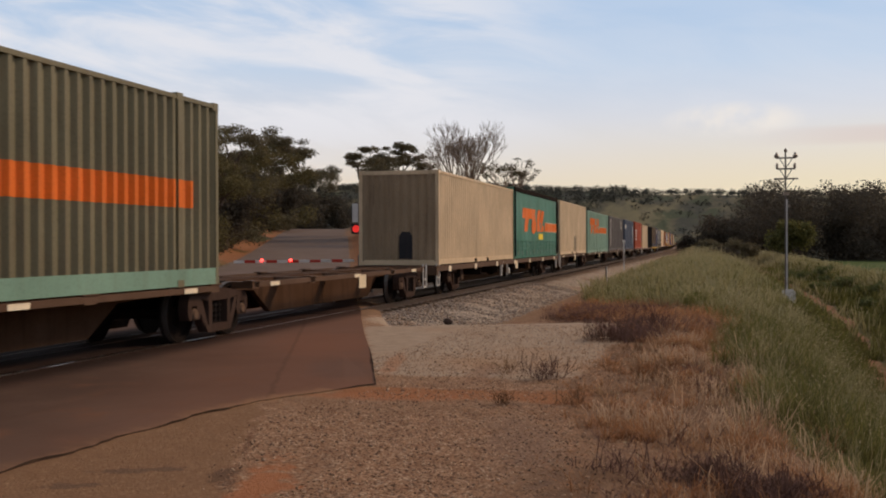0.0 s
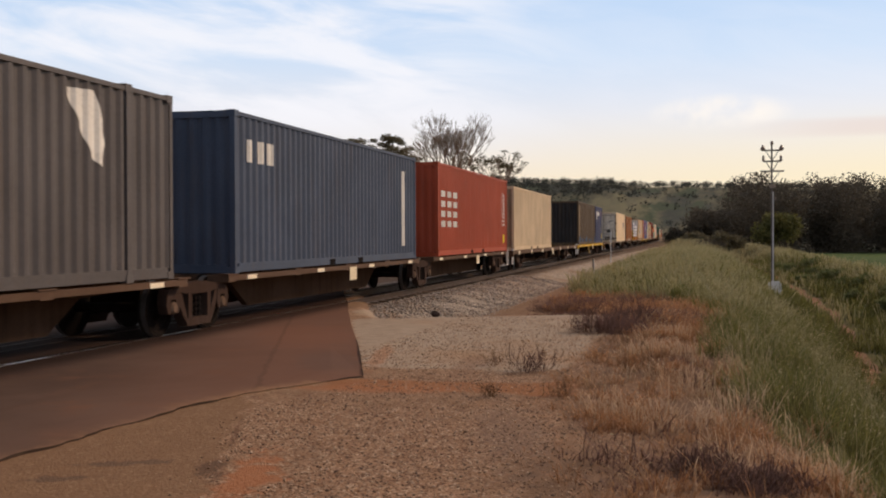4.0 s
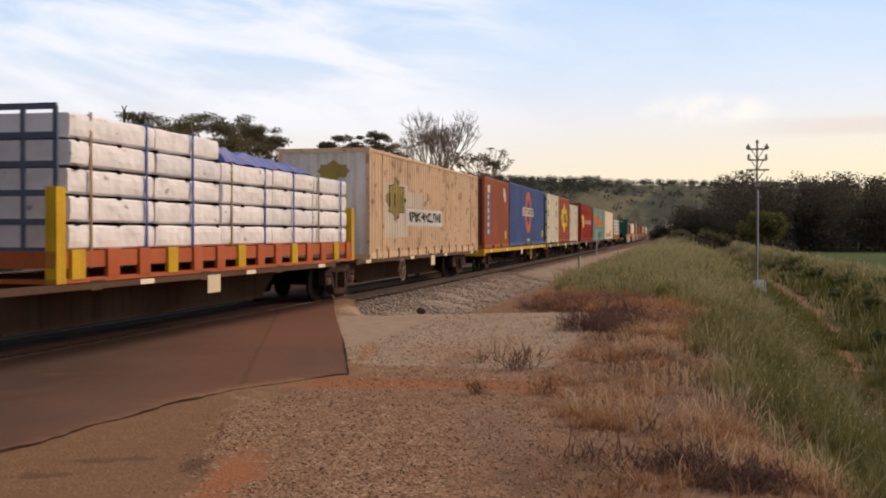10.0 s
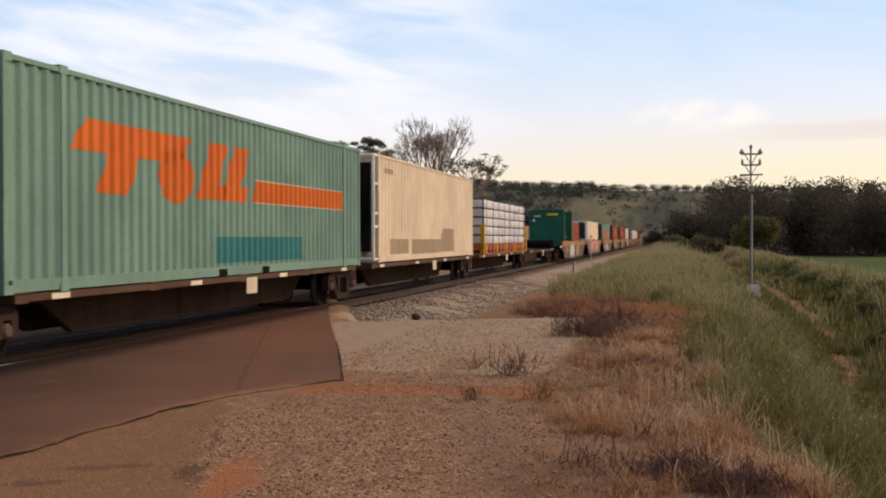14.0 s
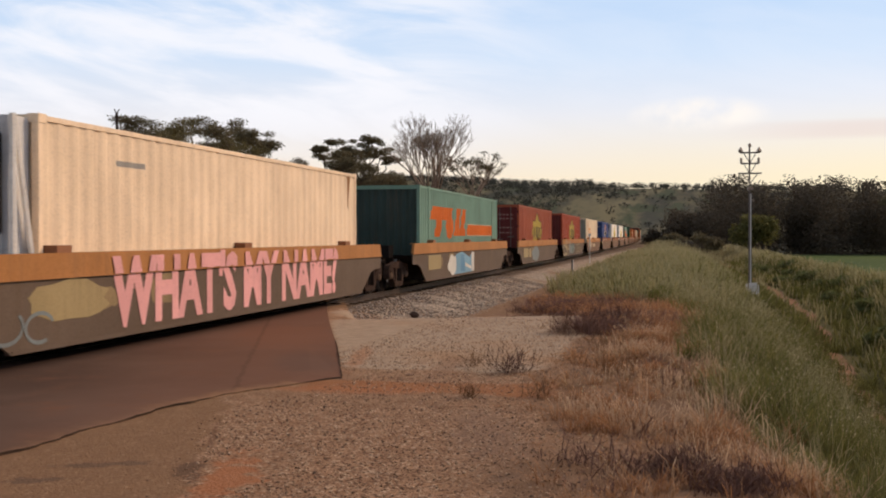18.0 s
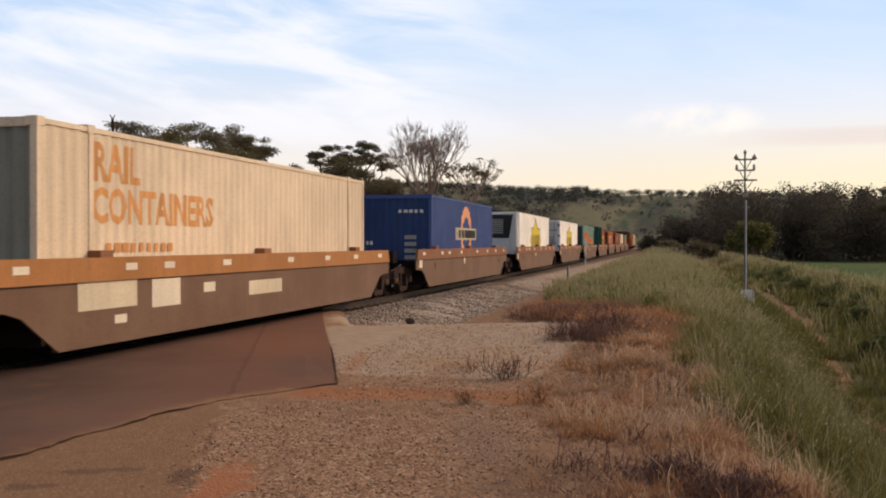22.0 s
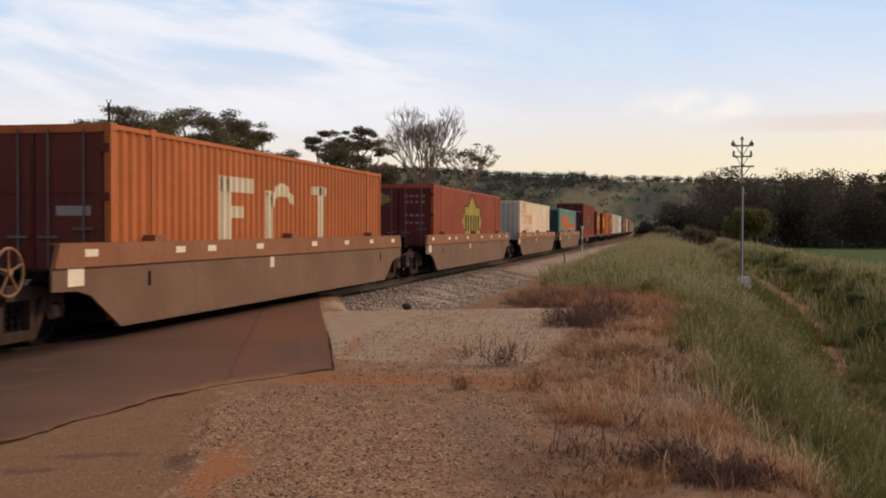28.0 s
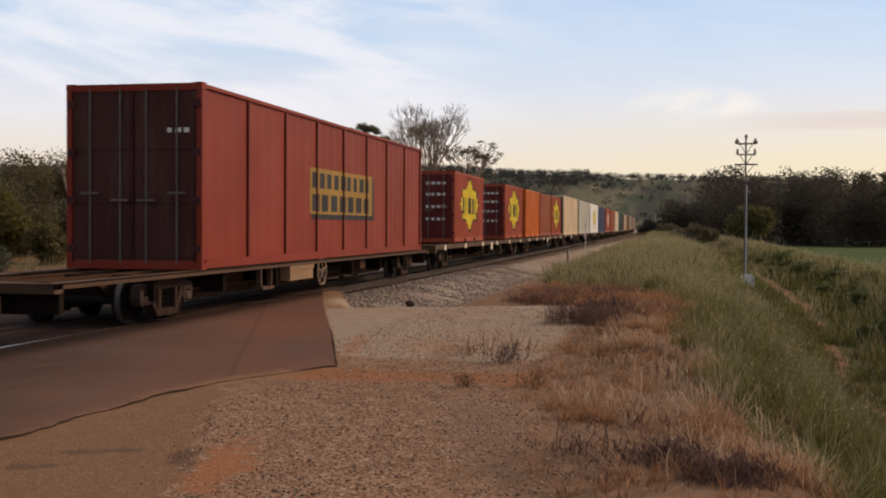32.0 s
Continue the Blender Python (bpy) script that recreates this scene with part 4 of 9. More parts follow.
TREAD = paint("wheel_tread", (0.16, 0.15, 0.145), 0.3, 0.5, 0.6)
AXLECAP = paint("dusty_axle_cap", (0.15, 0.105, 0.080), 0.5, 0.85)
LADDER = paint("ladder_white", (0.62, 0.60, 0.57), 0.25, 0.6)


def bogie(wagon, y, size=1.0):
    """A two-axle bogie under its wagon, its middle at y."""
    half = 0.88
    at = pose(0, y, 0) @ Matrix.Diagonal((1, size, size, 1))
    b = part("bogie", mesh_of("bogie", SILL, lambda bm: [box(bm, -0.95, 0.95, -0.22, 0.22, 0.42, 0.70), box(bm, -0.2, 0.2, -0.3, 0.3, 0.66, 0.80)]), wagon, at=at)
    for sx in (1, -1):
        def frame_of(bm, sx=sx):
            a, c = sx * 0.88, sx * 1.05
            slab(bm, [(-1.08, 0.66), (-0.62, 0.68), (-0.40, 0.64), (0.40, 0.64), (0.62, 0.68), (1.08, 0.66), (1.04, 0.74), (0.50, 0.80), (0.20, 0.835), (-0.20, 0.835), (-0.50, 0.80), (-1.04, 0.74)], a, c)
            slab(bm, [(-0.52, 0.30), (-0.42, 0.13), (0.42, 0.13), (0.52, 0.30), (0.40, 0.26), (-0.40, 0.26)], a, c)
            for s in (-1, 1):
                # pedestal round the axle end, diagonal and column
                slab(bm, [(s * 0.70, 0.70), (s * 0.66, 0.46), (s * 0.72, 0.36), (s * 0.80, 0.36), (s * 0.80, 0.58), (s * 0.97, 0.58), (s * 0.97, 0.36), (s * 1.06, 0.36), (s * 1.11, 0.50), (s * 1.09, 0.68)], a, c)
                slab(bm, [(s * 0.76, 0.67), (s * 0.60, 0.67), (s * 0.38, 0.24), (s * 0.52, 0.24)], a - sx * 0.004, c - sx * 0.01)
                slab(bm, [(s * 0.40, 0.66), (s * 0.28, 0.66), (s * 0.28, 0.25), (s * 0.40, 0.25)], a - sx * 0.004, c + sx * 0.01)
        part("side_frame", mesh_of(("side_frame", sx), RUSTY, frame_of), b)
        for k in range(3):
            part("spring", mesh_of(("spring", sx, k), WHEEL, lambda bm: [lathe(bm, [(0.27 + 0.045 * j, 0.045 if j % 2 else 0.062) for j in range(8)], "z", (sx * 0.95, -0.15 + 0.15 * k, 0), 8)]), b)
        for sy in (-1, 1):
            def wheel_of(bm, sx=sx, sy=sy):
                lathe(bm, [(sx * 0.645, 0.15), (sx * 0.665, 0.40), (sx * 0.68, 0.478), (sx * 0.70, 0.478), (sx * 0.715, 0.452), (sx * 0.80, 0.447), (sx * 0.80, 0.38), (sx * 0.755, 0.36), (sx * 0.745, 0.20), (sx * 0.83, 0.14), (sx * 0.84, 0.10)], "x", (0, sy * half, 0.45), 22)
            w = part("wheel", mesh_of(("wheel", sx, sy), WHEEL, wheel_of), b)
            part("tread", mesh_of(("tread", sx, sy), TREAD, lambda bm: lathe(bm, [(sx * 0.718, 0.4535), (sx * 0.803, 0.4485)], "x", (0, sy * half, 0.45), 22, False)), w)
            part("axle_box", mesh_of(("axle_box", sx, sy), AXLECAP, lambda bm: [lathe(bm, [(sx * 0.86, 0.09), (sx * 1.05, 0.10), (sx * 1.08, 0.07)], "x", (0, sy * half, 0.45), 10)]), b)
    for sy in (-1, 1):
        part("axle", mesh_of(("axle", sy), WHEEL, lambda bm: rod(bm, (-0.85, sy * half, 0.45), (0.85, sy * half, 0.45), 0.08, 8)), b)
    return b


def patch(wagon, x, y, z, w, h, m=None, lean=0.0):
    part("reflector", mesh_of(("reflector", round(w, 2), round(h, 2)), m or PATCH, lambda bm: box(bm, -0.003, 0.003, -w / 2, w / 2, -h / 2, h / 2)), wagon, at=pose(x, y, z))


def step_ladder(wagon, y):
    def draw(bm):
        for py in (-0.16, 0.16):
            rod(bm, (1.18, py, 0.98), (1.18, py, 0.32), 0.024, 6)
        for z in (0.34, 0.56):
            rod(bm, (1.18, -0.16, z), (1.18, 0.16, z), 0.022, 6)
    part("step_ladder", mesh_of("step_ladder", LADDER, draw), wagon, "white steel step", at=pose(0, y, 0))


def hand_wheel(wagon, x, y, z, m, r=0.30):
    def rim(bm):
        n, k = 24, 6
        ring = [[bm.verts.new((0.02 * math.sin(2 * math.pi * j / k), (r + 0.02 * math.cos(2 * math.pi * j / k)) * math.cos(2 * math.pi * i / n), (r + 0.02 * math.cos(2 * math.pi * j / k)) * math.sin(2 * math.pi * i / n))) for j in range(k)] for i in range(n)]
        for i in range(n):
            for j in range(k):
                bm.faces.new((ring[i][j], ring[(i + 1) % n][j], ring[(i + 1) % n][(j + 1) % k], ring[i][(j + 1) % k]))
    wheel = part("hand_brake_wheel", mesh_of(("hand_brake_wheel", r), m, rim), wagon, "spoked hand brake wheel", at=pose(x, y, z))
    part("hub", mesh_of("hub", m, lambda bm: rod(bm, (-0.12, 0, 0), (0.03, 0, 0), 0.045, 8)), wheel)
    for i in range(5):
        part("spoke", mesh_of(("spoke", r), m, lambda bm: rod(bm, (0, 0.03, 0), (0, r, 0), 0.015, 5)), wheel, at=pose(0, 0, 0, 72 * i + 20, 0, 0))


def coupler(wagon, y, d):
    part("coupler", mesh_of(("coupler", d), RUSTY, lambda bm: [box(bm, -0.10, 0.10, 0, d * 0.75, 0.62, 0.84), box(bm, -0.17, 0.17, d * 0.55, d * 0.9, 0.58, 0.88)]), wagon, at=pose(0, y, 0))
    part("brake_hose", mesh_of(("brake_hose", d), DARK, lambda bm: [rod(bm, (0.35, d * k / 5, 0.62 - 0.30 * math.sin(math.pi * k / 5)), (0.35, d * (k + 1) / 5, 0.62 - 0.30 * math.sin(math.pi * (k + 1) / 5)), 0.03, 6) for k in range(5)]), wagon, at=pose(0, y, 0))


def flat_wagon(s0, s1, bogies, deck, label, style="skeletal", ends=(True, True), ladders=(), wheel=None, levers=(), top=0.90):
    """A container wagon between two places along the train, with its bogies at the places given."""
    L, c = s1 - s0, (s0 + s1) / 2
    w = thing("container_wagon", label, "rail wagon", "wagons of the train")
    h = L / 2
    belly = [(-h + 0.2, 0.78), (-h + 2.4, 0.68), (-h + 3.2, 0.22), (h - 3.2, 0.22), (h - 2.4, 0.68), (h - 0.2, 0.78), (h - 0.2, top), (-h + 0.2, top)]
    if style == "skeletal":
        part("centre_sill", mesh_of(("centre_sill", round(L, 1)), GIRDER, lambda bm: [slab(bm, belly, sx * 0.30, sx * 0.42) for sx in (1, -1)] + [box(bm, -0.30, 0.30, -h + 0.2, h - 0.2, top - 0.04, top - 0.005)]), w)
        n = 5
        for i in range(n):
            y = -h + 0.75 + (L - 1.5) * i / (n - 1)
            part("cross_bearer", mesh_of(("cross_bearer", i in (0, n - 1)), deck, lambda bm: [box(bm, -1.2, 1.2, -0.14, 0.14, top - 0.12, top), box(bm, -1.22, -1.05, -0.2, 0.2, top, top + 0.02), box(bm, 1.05, 1.22, -0.2, 0.2, top, top + 0.02)]), w, at=pose(0, y, 0))
        for sx in (1, -1):
            part("side_rail", mesh_of(("side_rail", round(L, 1), sx), deck, lambda bm: box(bm, sx * 1.13, sx * 1.20, -h + 0.7, h - 0.7, top - 0.10, top - 0.005)), w)
    else:
        for sx in (1, -1):
            part("side_sill", mesh_of(("side_sill", round(L, 1), sx, deck is DECKYEL, top), deck, lambda bm: [box(bm, sx * 1.17, sx * 1.25, -h, h, top - (0.14 if deck is DECKYEL else 0.15 if top > 0.85 else 0.075), top), box(bm, sx * 1.05, sx * 1.25, -h, h, top - 0.02, top + 0.005)]), w)
        part("centre_sill", mesh_of(("centre_sill_deep", round(L, 1), top), GIRDER, lambda bm: [slab(bm, belly, sx * 0.34, sx * 0.46) for sx in (1, -1)]), w)
        n = 9
        for i in range(n):
            y = -h + 0.3 + (L - 0.6) * i / (n - 1)
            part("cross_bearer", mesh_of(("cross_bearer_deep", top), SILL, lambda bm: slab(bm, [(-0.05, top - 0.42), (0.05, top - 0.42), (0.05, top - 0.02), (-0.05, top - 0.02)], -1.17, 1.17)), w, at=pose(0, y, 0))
        for sy in (-1, 1):
            part("headstock", mesh_of(("headstock", sy, top), deck, lambda bm: box(bm, -1.25, 1.25, -0.10, 0.10, top - (0.26 if top > 0.85 else 0.13), top + 0.004)), w, at=pose(0, sy * (h - 0.1), 0))
        # brake gear hung under the floor
        part("air_tank", mesh_of("air_tank", SILL, lambda bm: lathe(bm, [(-0.55, 0.05), (-0.5, 0.17), (0.5, 0.17), (0.55, 0.05)], "y", (0.75, 0, 0.48), 12)), w, at=pose(0, h * 0.18, 0))
        part("brake_cylinder", mesh_of("brake_cylinder", SILL, lambda bm: [lathe(bm, [(-0.25, 0.14), (0.2, 0.14), (0.3, 0.05)], "y", (0.85, 0, 0.52), 10), box(bm, 0.82, 0.88, -0.1, 0.1, 0.52, 0.75)]), w, at=pose(0, -h * 0.22, 0))
        part("valve_box", mesh_of("valve_box", GIRDER, lambda bm: [box(bm, 0.86, 1.12, -0.22, 0.22, 0.44, 0.70), box(bm, 0.98, 1.04, -0.18, -0.13, 0.70, 0.90), box(bm, 0.98, 1.04, 0.13, 0.18, 0.70, 0.90)]), w, at=pose(0, h * 0.34, 0))
        part("hanger", mesh_of("hanger", GIRDER, lambda bm: [slab(bm, [(-0.14, 0.88), (0.14, 0.88), (0.09, 0.46), (-0.09, 0.46)], 1.02, 1.10), box(bm, 1.03, 1.09, -0.05, 0.05, 0.30, 0.46)]), w, at=pose(0, -h * 0.08, 0))
        part("brake_rod", mesh_of(("brake_rod", round(L, 1)), GIRDER, lambda bm: rod(bm, (0.72, -h * 0.55, 0.42), (0.72, h * 0.55, 0.42), 0.03, 6)), w)
        if top < 0.85:
            part("equipment_box", mesh_of("equipment_box", paint("dusty_tan_box", (0.34, 0.225, 0.14), 0.4, 0.8), lambda bm: [box(bm, 1.02, 1.24, -0.72, 0.72, 0.40, 0.70), box(bm, 1.235, 1.255, -0.76, 0.76, 0.62, 0.70)]), w, "tan painted box", at=pose(0, -1.35, 0))
            part("foot_step", mesh_of("foot_step", DECKRUST, lambda bm: [box(bm, 1.10, 1.20, -0.30, -0.25, 0.34, 0.72), box(bm, 1.10, 1.20, 0.25, 0.30, 0.34, 0.72), box(bm, 1.06, 1.24, -0.30, 0.30, 0.30, 0.35)]), w, at=pose(0, -3.3, 0))
        if style == "truss":
            part("truss", mesh_of(("truss", round(L, 1)), SILL, lambda bm: [rod(bm, (1.0, -h + 3.5, 0.70), (1.0, -h * 0.35, 0.30), 0.05), rod(bm, (1.0, -h * 0.35, 0.30), (1.0, h * 0.35, 0.30), 0.05), rod(bm, (1.0, h * 0.35, 0.30), (1.0, h - 3.5, 0.70), 0.05)] + [box(bm, 0.92, 1.06, y - 0.06, y + 0.06, 0.28, 0.80) for y in (-h * 0.35, -h * 0.12, h * 0.12, h * 0.35)]), w)
    k = max(2, int(L / 3.4)) if top > 0.85 else 0
    for i in range(k):
        patch(w, 1.205 if style == "skeletal" else 1.256, -h + 1.6 + (L - 3.2) * i / max(1, k - 1), top - (0.06 if style == "skeletal" else 0.07 if deck is DECKYEL else 0.10), 0.42 if style == "skeletal" else 0.30, 0.075 if style == "skeletal" else 0.11 if deck is DECKYEL else 0.17)
    if top > 0.85:
        patch(w, 1.26 if style != "skeletal" else 1.21, 0.35, top - 0.20, 0.5, 0.30, CREAMY)
    for b in bogies:
        bogie(w, b - c, 1.0 if top > 0.85 else 0.835)
    for sy, on in ((-1, ends[0]), (1, ends[1])):
        if on:
            coupler(w, sy * (h - 0.1), sy * 0.75)
    for y in ladders:
        step_ladder(w, y - c)
    for y in levers:
        def hook(bm):
            for py in (-0.15, 0.15):
                rod(bm, (1.2, py, 0.84), (1.2, py * 0.8, 0.36), 0.022, 6)
            rod(bm, (1.2, -0.12, 0.36), (1.2, 0.12, 0.36), 0.022, 6)
            rod(bm, (1.2, 0.13, 0.62), (1.24, 0.36, 0.86), 0.018, 6)
        part("coupling_hook", mesh_of("coupling_hook", LADDER, hook), w, "white bent hook", at=pose(0, y - c, 0))
        part("brake_lever", mesh_of("brake_lever", LADDER, lambda bm: [rod(bm, (1.2, -0.05, 0.30), (1.2, 0.10, 0.90), 0.022, 6), rod(bm, (1.22, -0.24, 0.78), (1.22, 0.30, 0.48), 0.020, 6), box(bm, 1.18, 1.24, 0.28, 0.42, 0.38, 0.60)]), w, "crossed white lever", at=pose(0, y + 1.15 - c, 0))
    if wheel is not None:
        hand_wheel(w, 1.22, wheel - c, 0.52, paint("wheel_cream", (0.66, 0.46, 0.20), 0.3, 0.7) if deck is DECKYEL else paint("wheel_orange", (0.40, 0.29, 0.22), 0.4, 0.7))
    rides(w, c, 0.0)
    return w


RIM = paint("well_rim_brown", (0.29, 0.138, 0.080), 0.25, 0.7, rust=0.25)
RIMTAN = paint("well_rim_tan", (0.44, 0.215, 0.095), 0.35, 0.7, rust=0.35)
WELL = paint("well_side_brown", (0.195, 0.122, 0.085), 0.22, 0.75, rust=0.15)
WELLGREY = paint("well_side_grey", (0.135, 0.098, 0.075), 0.6, 0.75, rust=0.25)
FADED = paint("faded_panel", (0.30, 0.225, 0.135), 0.5, 0.7)


def well_wagon(s0, s1, side, label, clean=True, lead=False, last=False, brake=False):
    """A well wagon: deep side plates under a sloping rim, platforms over the bogies at its ends."""
    L, c = s1 - s0, (s0 + s1) / 2
    h = L / 2
    w = thing("well_wagon", label, "rail wagon", "wagons of the train")
    plate = [(-h, 1.06), (-h, 0.74), (-h + 0.62, 0.72), (-h + 0.95, 0.64), (-h + 1.25, 0.46), (-h + 1.75, 0.17), (h - 1.75, 0.17), (h - 1.25, 0.46), (h - 0.95, 0.64), (h - 0.62, 0.72), (h, 0.74), (h, 1.06)]
    for sx in (1, -1):
        part("side_plate", mesh_of(("side_plate", round(L, 1), sx), side, lambda bm: slab(bm, plate, sx * 1.36, sx * 1.395)), w)
        part("rim", mesh_of(("rim", round(L, 1), sx), RIM if clean else RIMTAN, lambda bm: [slab(bm, [(-h, 1.05), (h, 1.05), (h - 0.12, 1.34), (-h + 0.12, 1.34)], sx * 1.35, sx * 1.42), box(bm, sx * 1.26, sx * 1.42, -h + 0.12, h - 0.12, 1.335, 1.355), box(bm, sx * 1.36, sx * 1.43, -h, h, 1.035, 1.06)]), w)
        part("bottom_chord", mesh_of(("bottom_chord", round(L, 1), sx), side, lambda bm: box(bm, sx * 1.30, sx * 1.40, -h + 1.75, h - 1.75, 0.165, 0.22)), w)
    part("well_floor", mesh_of(("well_floor", round(L, 1)), SILL, lambda bm: [box(bm, -1.34, 1.34, y - 0.2, y + 0.2, 0.18, 0.245) for y in (-6.0, -3, 0, 3, 6.0)] + [box(bm, -1.36, -1.1, -h + 1.9, h - 1.9, 0.18, 0.25), box(bm, 1.1, 1.36, -h + 1.9, h - 1.9, 0.18, 0.25)]), w)
    for sy in (-1, 1):
        part("end_platform", mesh_of(("end_platform", round(L, 1), sy), SILL, lambda bm: [box(bm, -1.3, 1.3, sy * (h - 1.5), sy * (h - 0.9), 0.80, 0.98), box(bm, -0.35, 0.35, sy * (h - 0.95), sy * (h + 1.15), 0.74, 0.96), box(bm, -1.30, 1.30, sy * (h - 1.52), sy * (h - 1.45), 0.25, 0.98), box(bm, -1.25, 1.25, sy * (h - 0.3), sy * (h - 0.1), 0.90, 1.0)]), w)
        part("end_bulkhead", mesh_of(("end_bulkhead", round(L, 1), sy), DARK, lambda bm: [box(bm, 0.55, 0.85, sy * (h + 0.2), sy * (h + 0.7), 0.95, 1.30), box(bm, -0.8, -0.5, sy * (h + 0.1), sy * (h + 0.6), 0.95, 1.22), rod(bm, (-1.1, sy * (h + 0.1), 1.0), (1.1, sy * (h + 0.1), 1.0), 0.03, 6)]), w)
    for p in (-6.05, 0.0, 6.05):
        part("locating_block", mesh_of("locating_block", RIM, lambda bm: box(bm, 1.20, 1.40, -0.17, 0.17, 1.35, 1.45)), w, at=pose(0, p, 0))
    for i, p in enumerate((-h + 0.9, -h + 3.6, -h + 4.8, -2.0, 1.2, 3.6, h - 3.2, h - 1.0)):
        if clean or side is WELL:
            patch(w, 1.424, p, 1.22, 0.34, 0.10)
    if clean:
        patch(w, 1.398, -h + 0.55, 0.92, 0.40, 0.26)
        patch(w, 1.398, -1.3, 0.90, 0.22, 0.2)
        # thin black plates, coloured like the dark inside a slot
        part("slot", mesh_of("slot", DARK, lambda bm: box(bm, 1.39, 1.398, -0.045, 0.045, 0.70, 0.92)), w, at=pose(0, -h + 2.6, 0))
        part("slot", mesh_of("slot", DARK, lambda bm: box(bm, 1.39, 1.398, -0.045, 0.045, 0.70, 0.92)), w, at=pose(0, h - 2.2, 0))
    else:
        rng = random.Random(int(s0))
        if side is WELL:
            for p, q, a, b in ((-6.0, 0.84, 1.6, 0.38), (-4.26, 0.80, 0.95, 0.42), (-5.67, 0.49, 0.34, 0.12), (-2.68, 0.82, 0.45, 0.16), (-0.1, 0.73, 1.7, 0.26)):
                patch(w, 1.398, p, q, a, b, PATCH if a < 1 else CREAMY)
        for p, q, rx, ry in ((-h + 2.9, 0.80, 0.55, 0.20), (-h + 3.7, 0.74, 0.50, 0.17), (-h + 5.6, 0.78, 0.42, 0.22)) if side is not WELL else ():
            a = rng.uniform(0, 3)
            marking("faded_panel", shapes([[(rx * math.copysign(abs(math.cos(t)) ** 0.5, math.cos(t)) * rng.uniform(0.85, 1.1), ry * math.copysign(abs(math.sin(t)) ** 0.5, math.sin(t)) * rng.uniform(0.8, 1.15)) for t in (a + 2 * math.pi * k / 18 for k in range(18))]]), FADED, w, None, 1.395, (p, q), lift=0.003)
    for sy in (-1, 1):
        bogie(w, sy * (h + 0.25))
    if brake:
        hand_wheel(w, 1.28, -h - 0.75, 1.02, paint("wheel_brown", (0.30, 0.17, 0.10), 0.4, 0.7), 0.29)
        part("brake_stand", mesh_of("brake_stand", SILL, lambda bm: box(bm, 1.0, 1.2, -0.06, 0.06, 0.6, 1.05)), w, at=pose(0, -h - 0.75, 0))
    if lead:
        part("shed_bracket", mesh_of("shed_bracket", DARK, lambda bm: [box(bm, -1.1, -0.80, -1.5, -1.2, 0.8, 1.45), box(bm, 0.7, 0.9, -1.45, -1.2, 0.8, 1.42), rod(bm, (0.8, -1.9, 0.82), (0.8, -1.3, 1.40), 0.035, 6), rod(bm, (-0.9, -1.9, 0.82), (-0.9, -1.3, 1.40), 0.035, 6), lathe(bm, [(-1.0, 0.22), (0.9, 0.22)], "x", (0, -0.55, 1.25), 12), box(bm, -1.2, 1.2, -1.7, 0, 0.74, 0.82)]), w, at=pose(0, -h, 0))
        patch(w, 1.36, -h - 0.55, 1.0, 0.9, 0.16)
        coupler(w, -h - 1.2, -0.7)
    rides(w, c, 0.0)
    return w

# ---- the train's wagons ----
SK = "brown skeletal container wagon with reflective white patches"
flat_wagon(0.9, 16.9, (2.4, 16.6), DECKRUST, SK, ends=(True, False))
flat_wagon(17.0, 29.7, (28.3,), DECKRUST, "empty brown skeletal container wagon", ends=(False, True), ladders=(29.3,))
flat_wagon(30.4, 55.9, (33.6, 52.2), DECKRUST, "long rusty brown flat container wagon", "flat", ladders=(30.8, 55.5), levers=(40.5,))
flat_wagon(56.7, 69.4, (58.4, 69.5), DECKRUST, SK, ends=(True, False), ladders=(57.0,))
flat_wagon(69.6, 84.9, (85.1,), DECKRUST, SK, ends=(False, False))
flat_wagon(85.2, 101.2, (101.3,), DECKRUST, SK, ends=(False, False))
flat_wagon(101.5, 115.6, (115.9,), DECKRUST, SK, ends=(False, False))
flat_wagon(116.1, 130.0, (128.2,), DECKRUST, SK, ends=(False, True), ladders=(129.7,))
flat_wagon(130.8, 156.2, (134.0, 151.6), DECKRUST, "long rusty brown flat wagon, half empty", "flat", ladders=(131.0, 156.0))
flat_wagon(156.9, 176.7, (159.2, 173.4), DECKYEL, "yellow sided flat container wagon with white steps", "flat", ladders=(157.1, 176.5), wheel=164.45)
flat_wagon(177.4, 191.6, (178.6, 191.7), DECKRUST, "empty brown skeletal container wagon", ends=(True, False), wheel=188.7)
flat_wagon(191.8, 206.8, (206.9,), DECKRUST, SK, ends=(False, False))
flat_wagon(207.1, 221.6, (221.8,), DECKRUST, SK, ends=(False, False), wheel=218.5)
flat_wagon(221.9, 237.0, (237.2,), DECKRUST, SK, ends=(False, False))
flat_wagon(237.4, 254.2, (251.0,), DECKRUST, SK, ends=(False, True), wheel=242.3)
flat_wagon(254.9, 274.4, (256.6, 271.1), DECKYEL, "dirty yellow flat container wagon", "flat", wheel=268.4)
flat_wagon(275.0, 295.0, (276.7, 291.4), DECKTAN, "tan sided flat wagon with truss rods", "truss")
flat_wagon(295.7, 308.2, (297.2, 308.3), DECKRUST, SK, ends=(True, False))
flat_wagon(308.5, 323.8, (322.6,), DECKRUST, SK, ends=(False, False))
flat_wagon(324.0, 339.2, (338.2,), DECKRUST, SK, ends=(False, False))
flat_wagon(339.5, 354.0, (353.6,), DECKRUST, SK, ends=(False, False))
flat_wagon(354.2, 367.0, (365.2,), DECKRUST, "empty brown skeletal container wagon", ends=(False, True))
BW, GW = "brown well wagon with sloping rim and reflective patches", "weathered brown well wagon covered in faded graffiti"
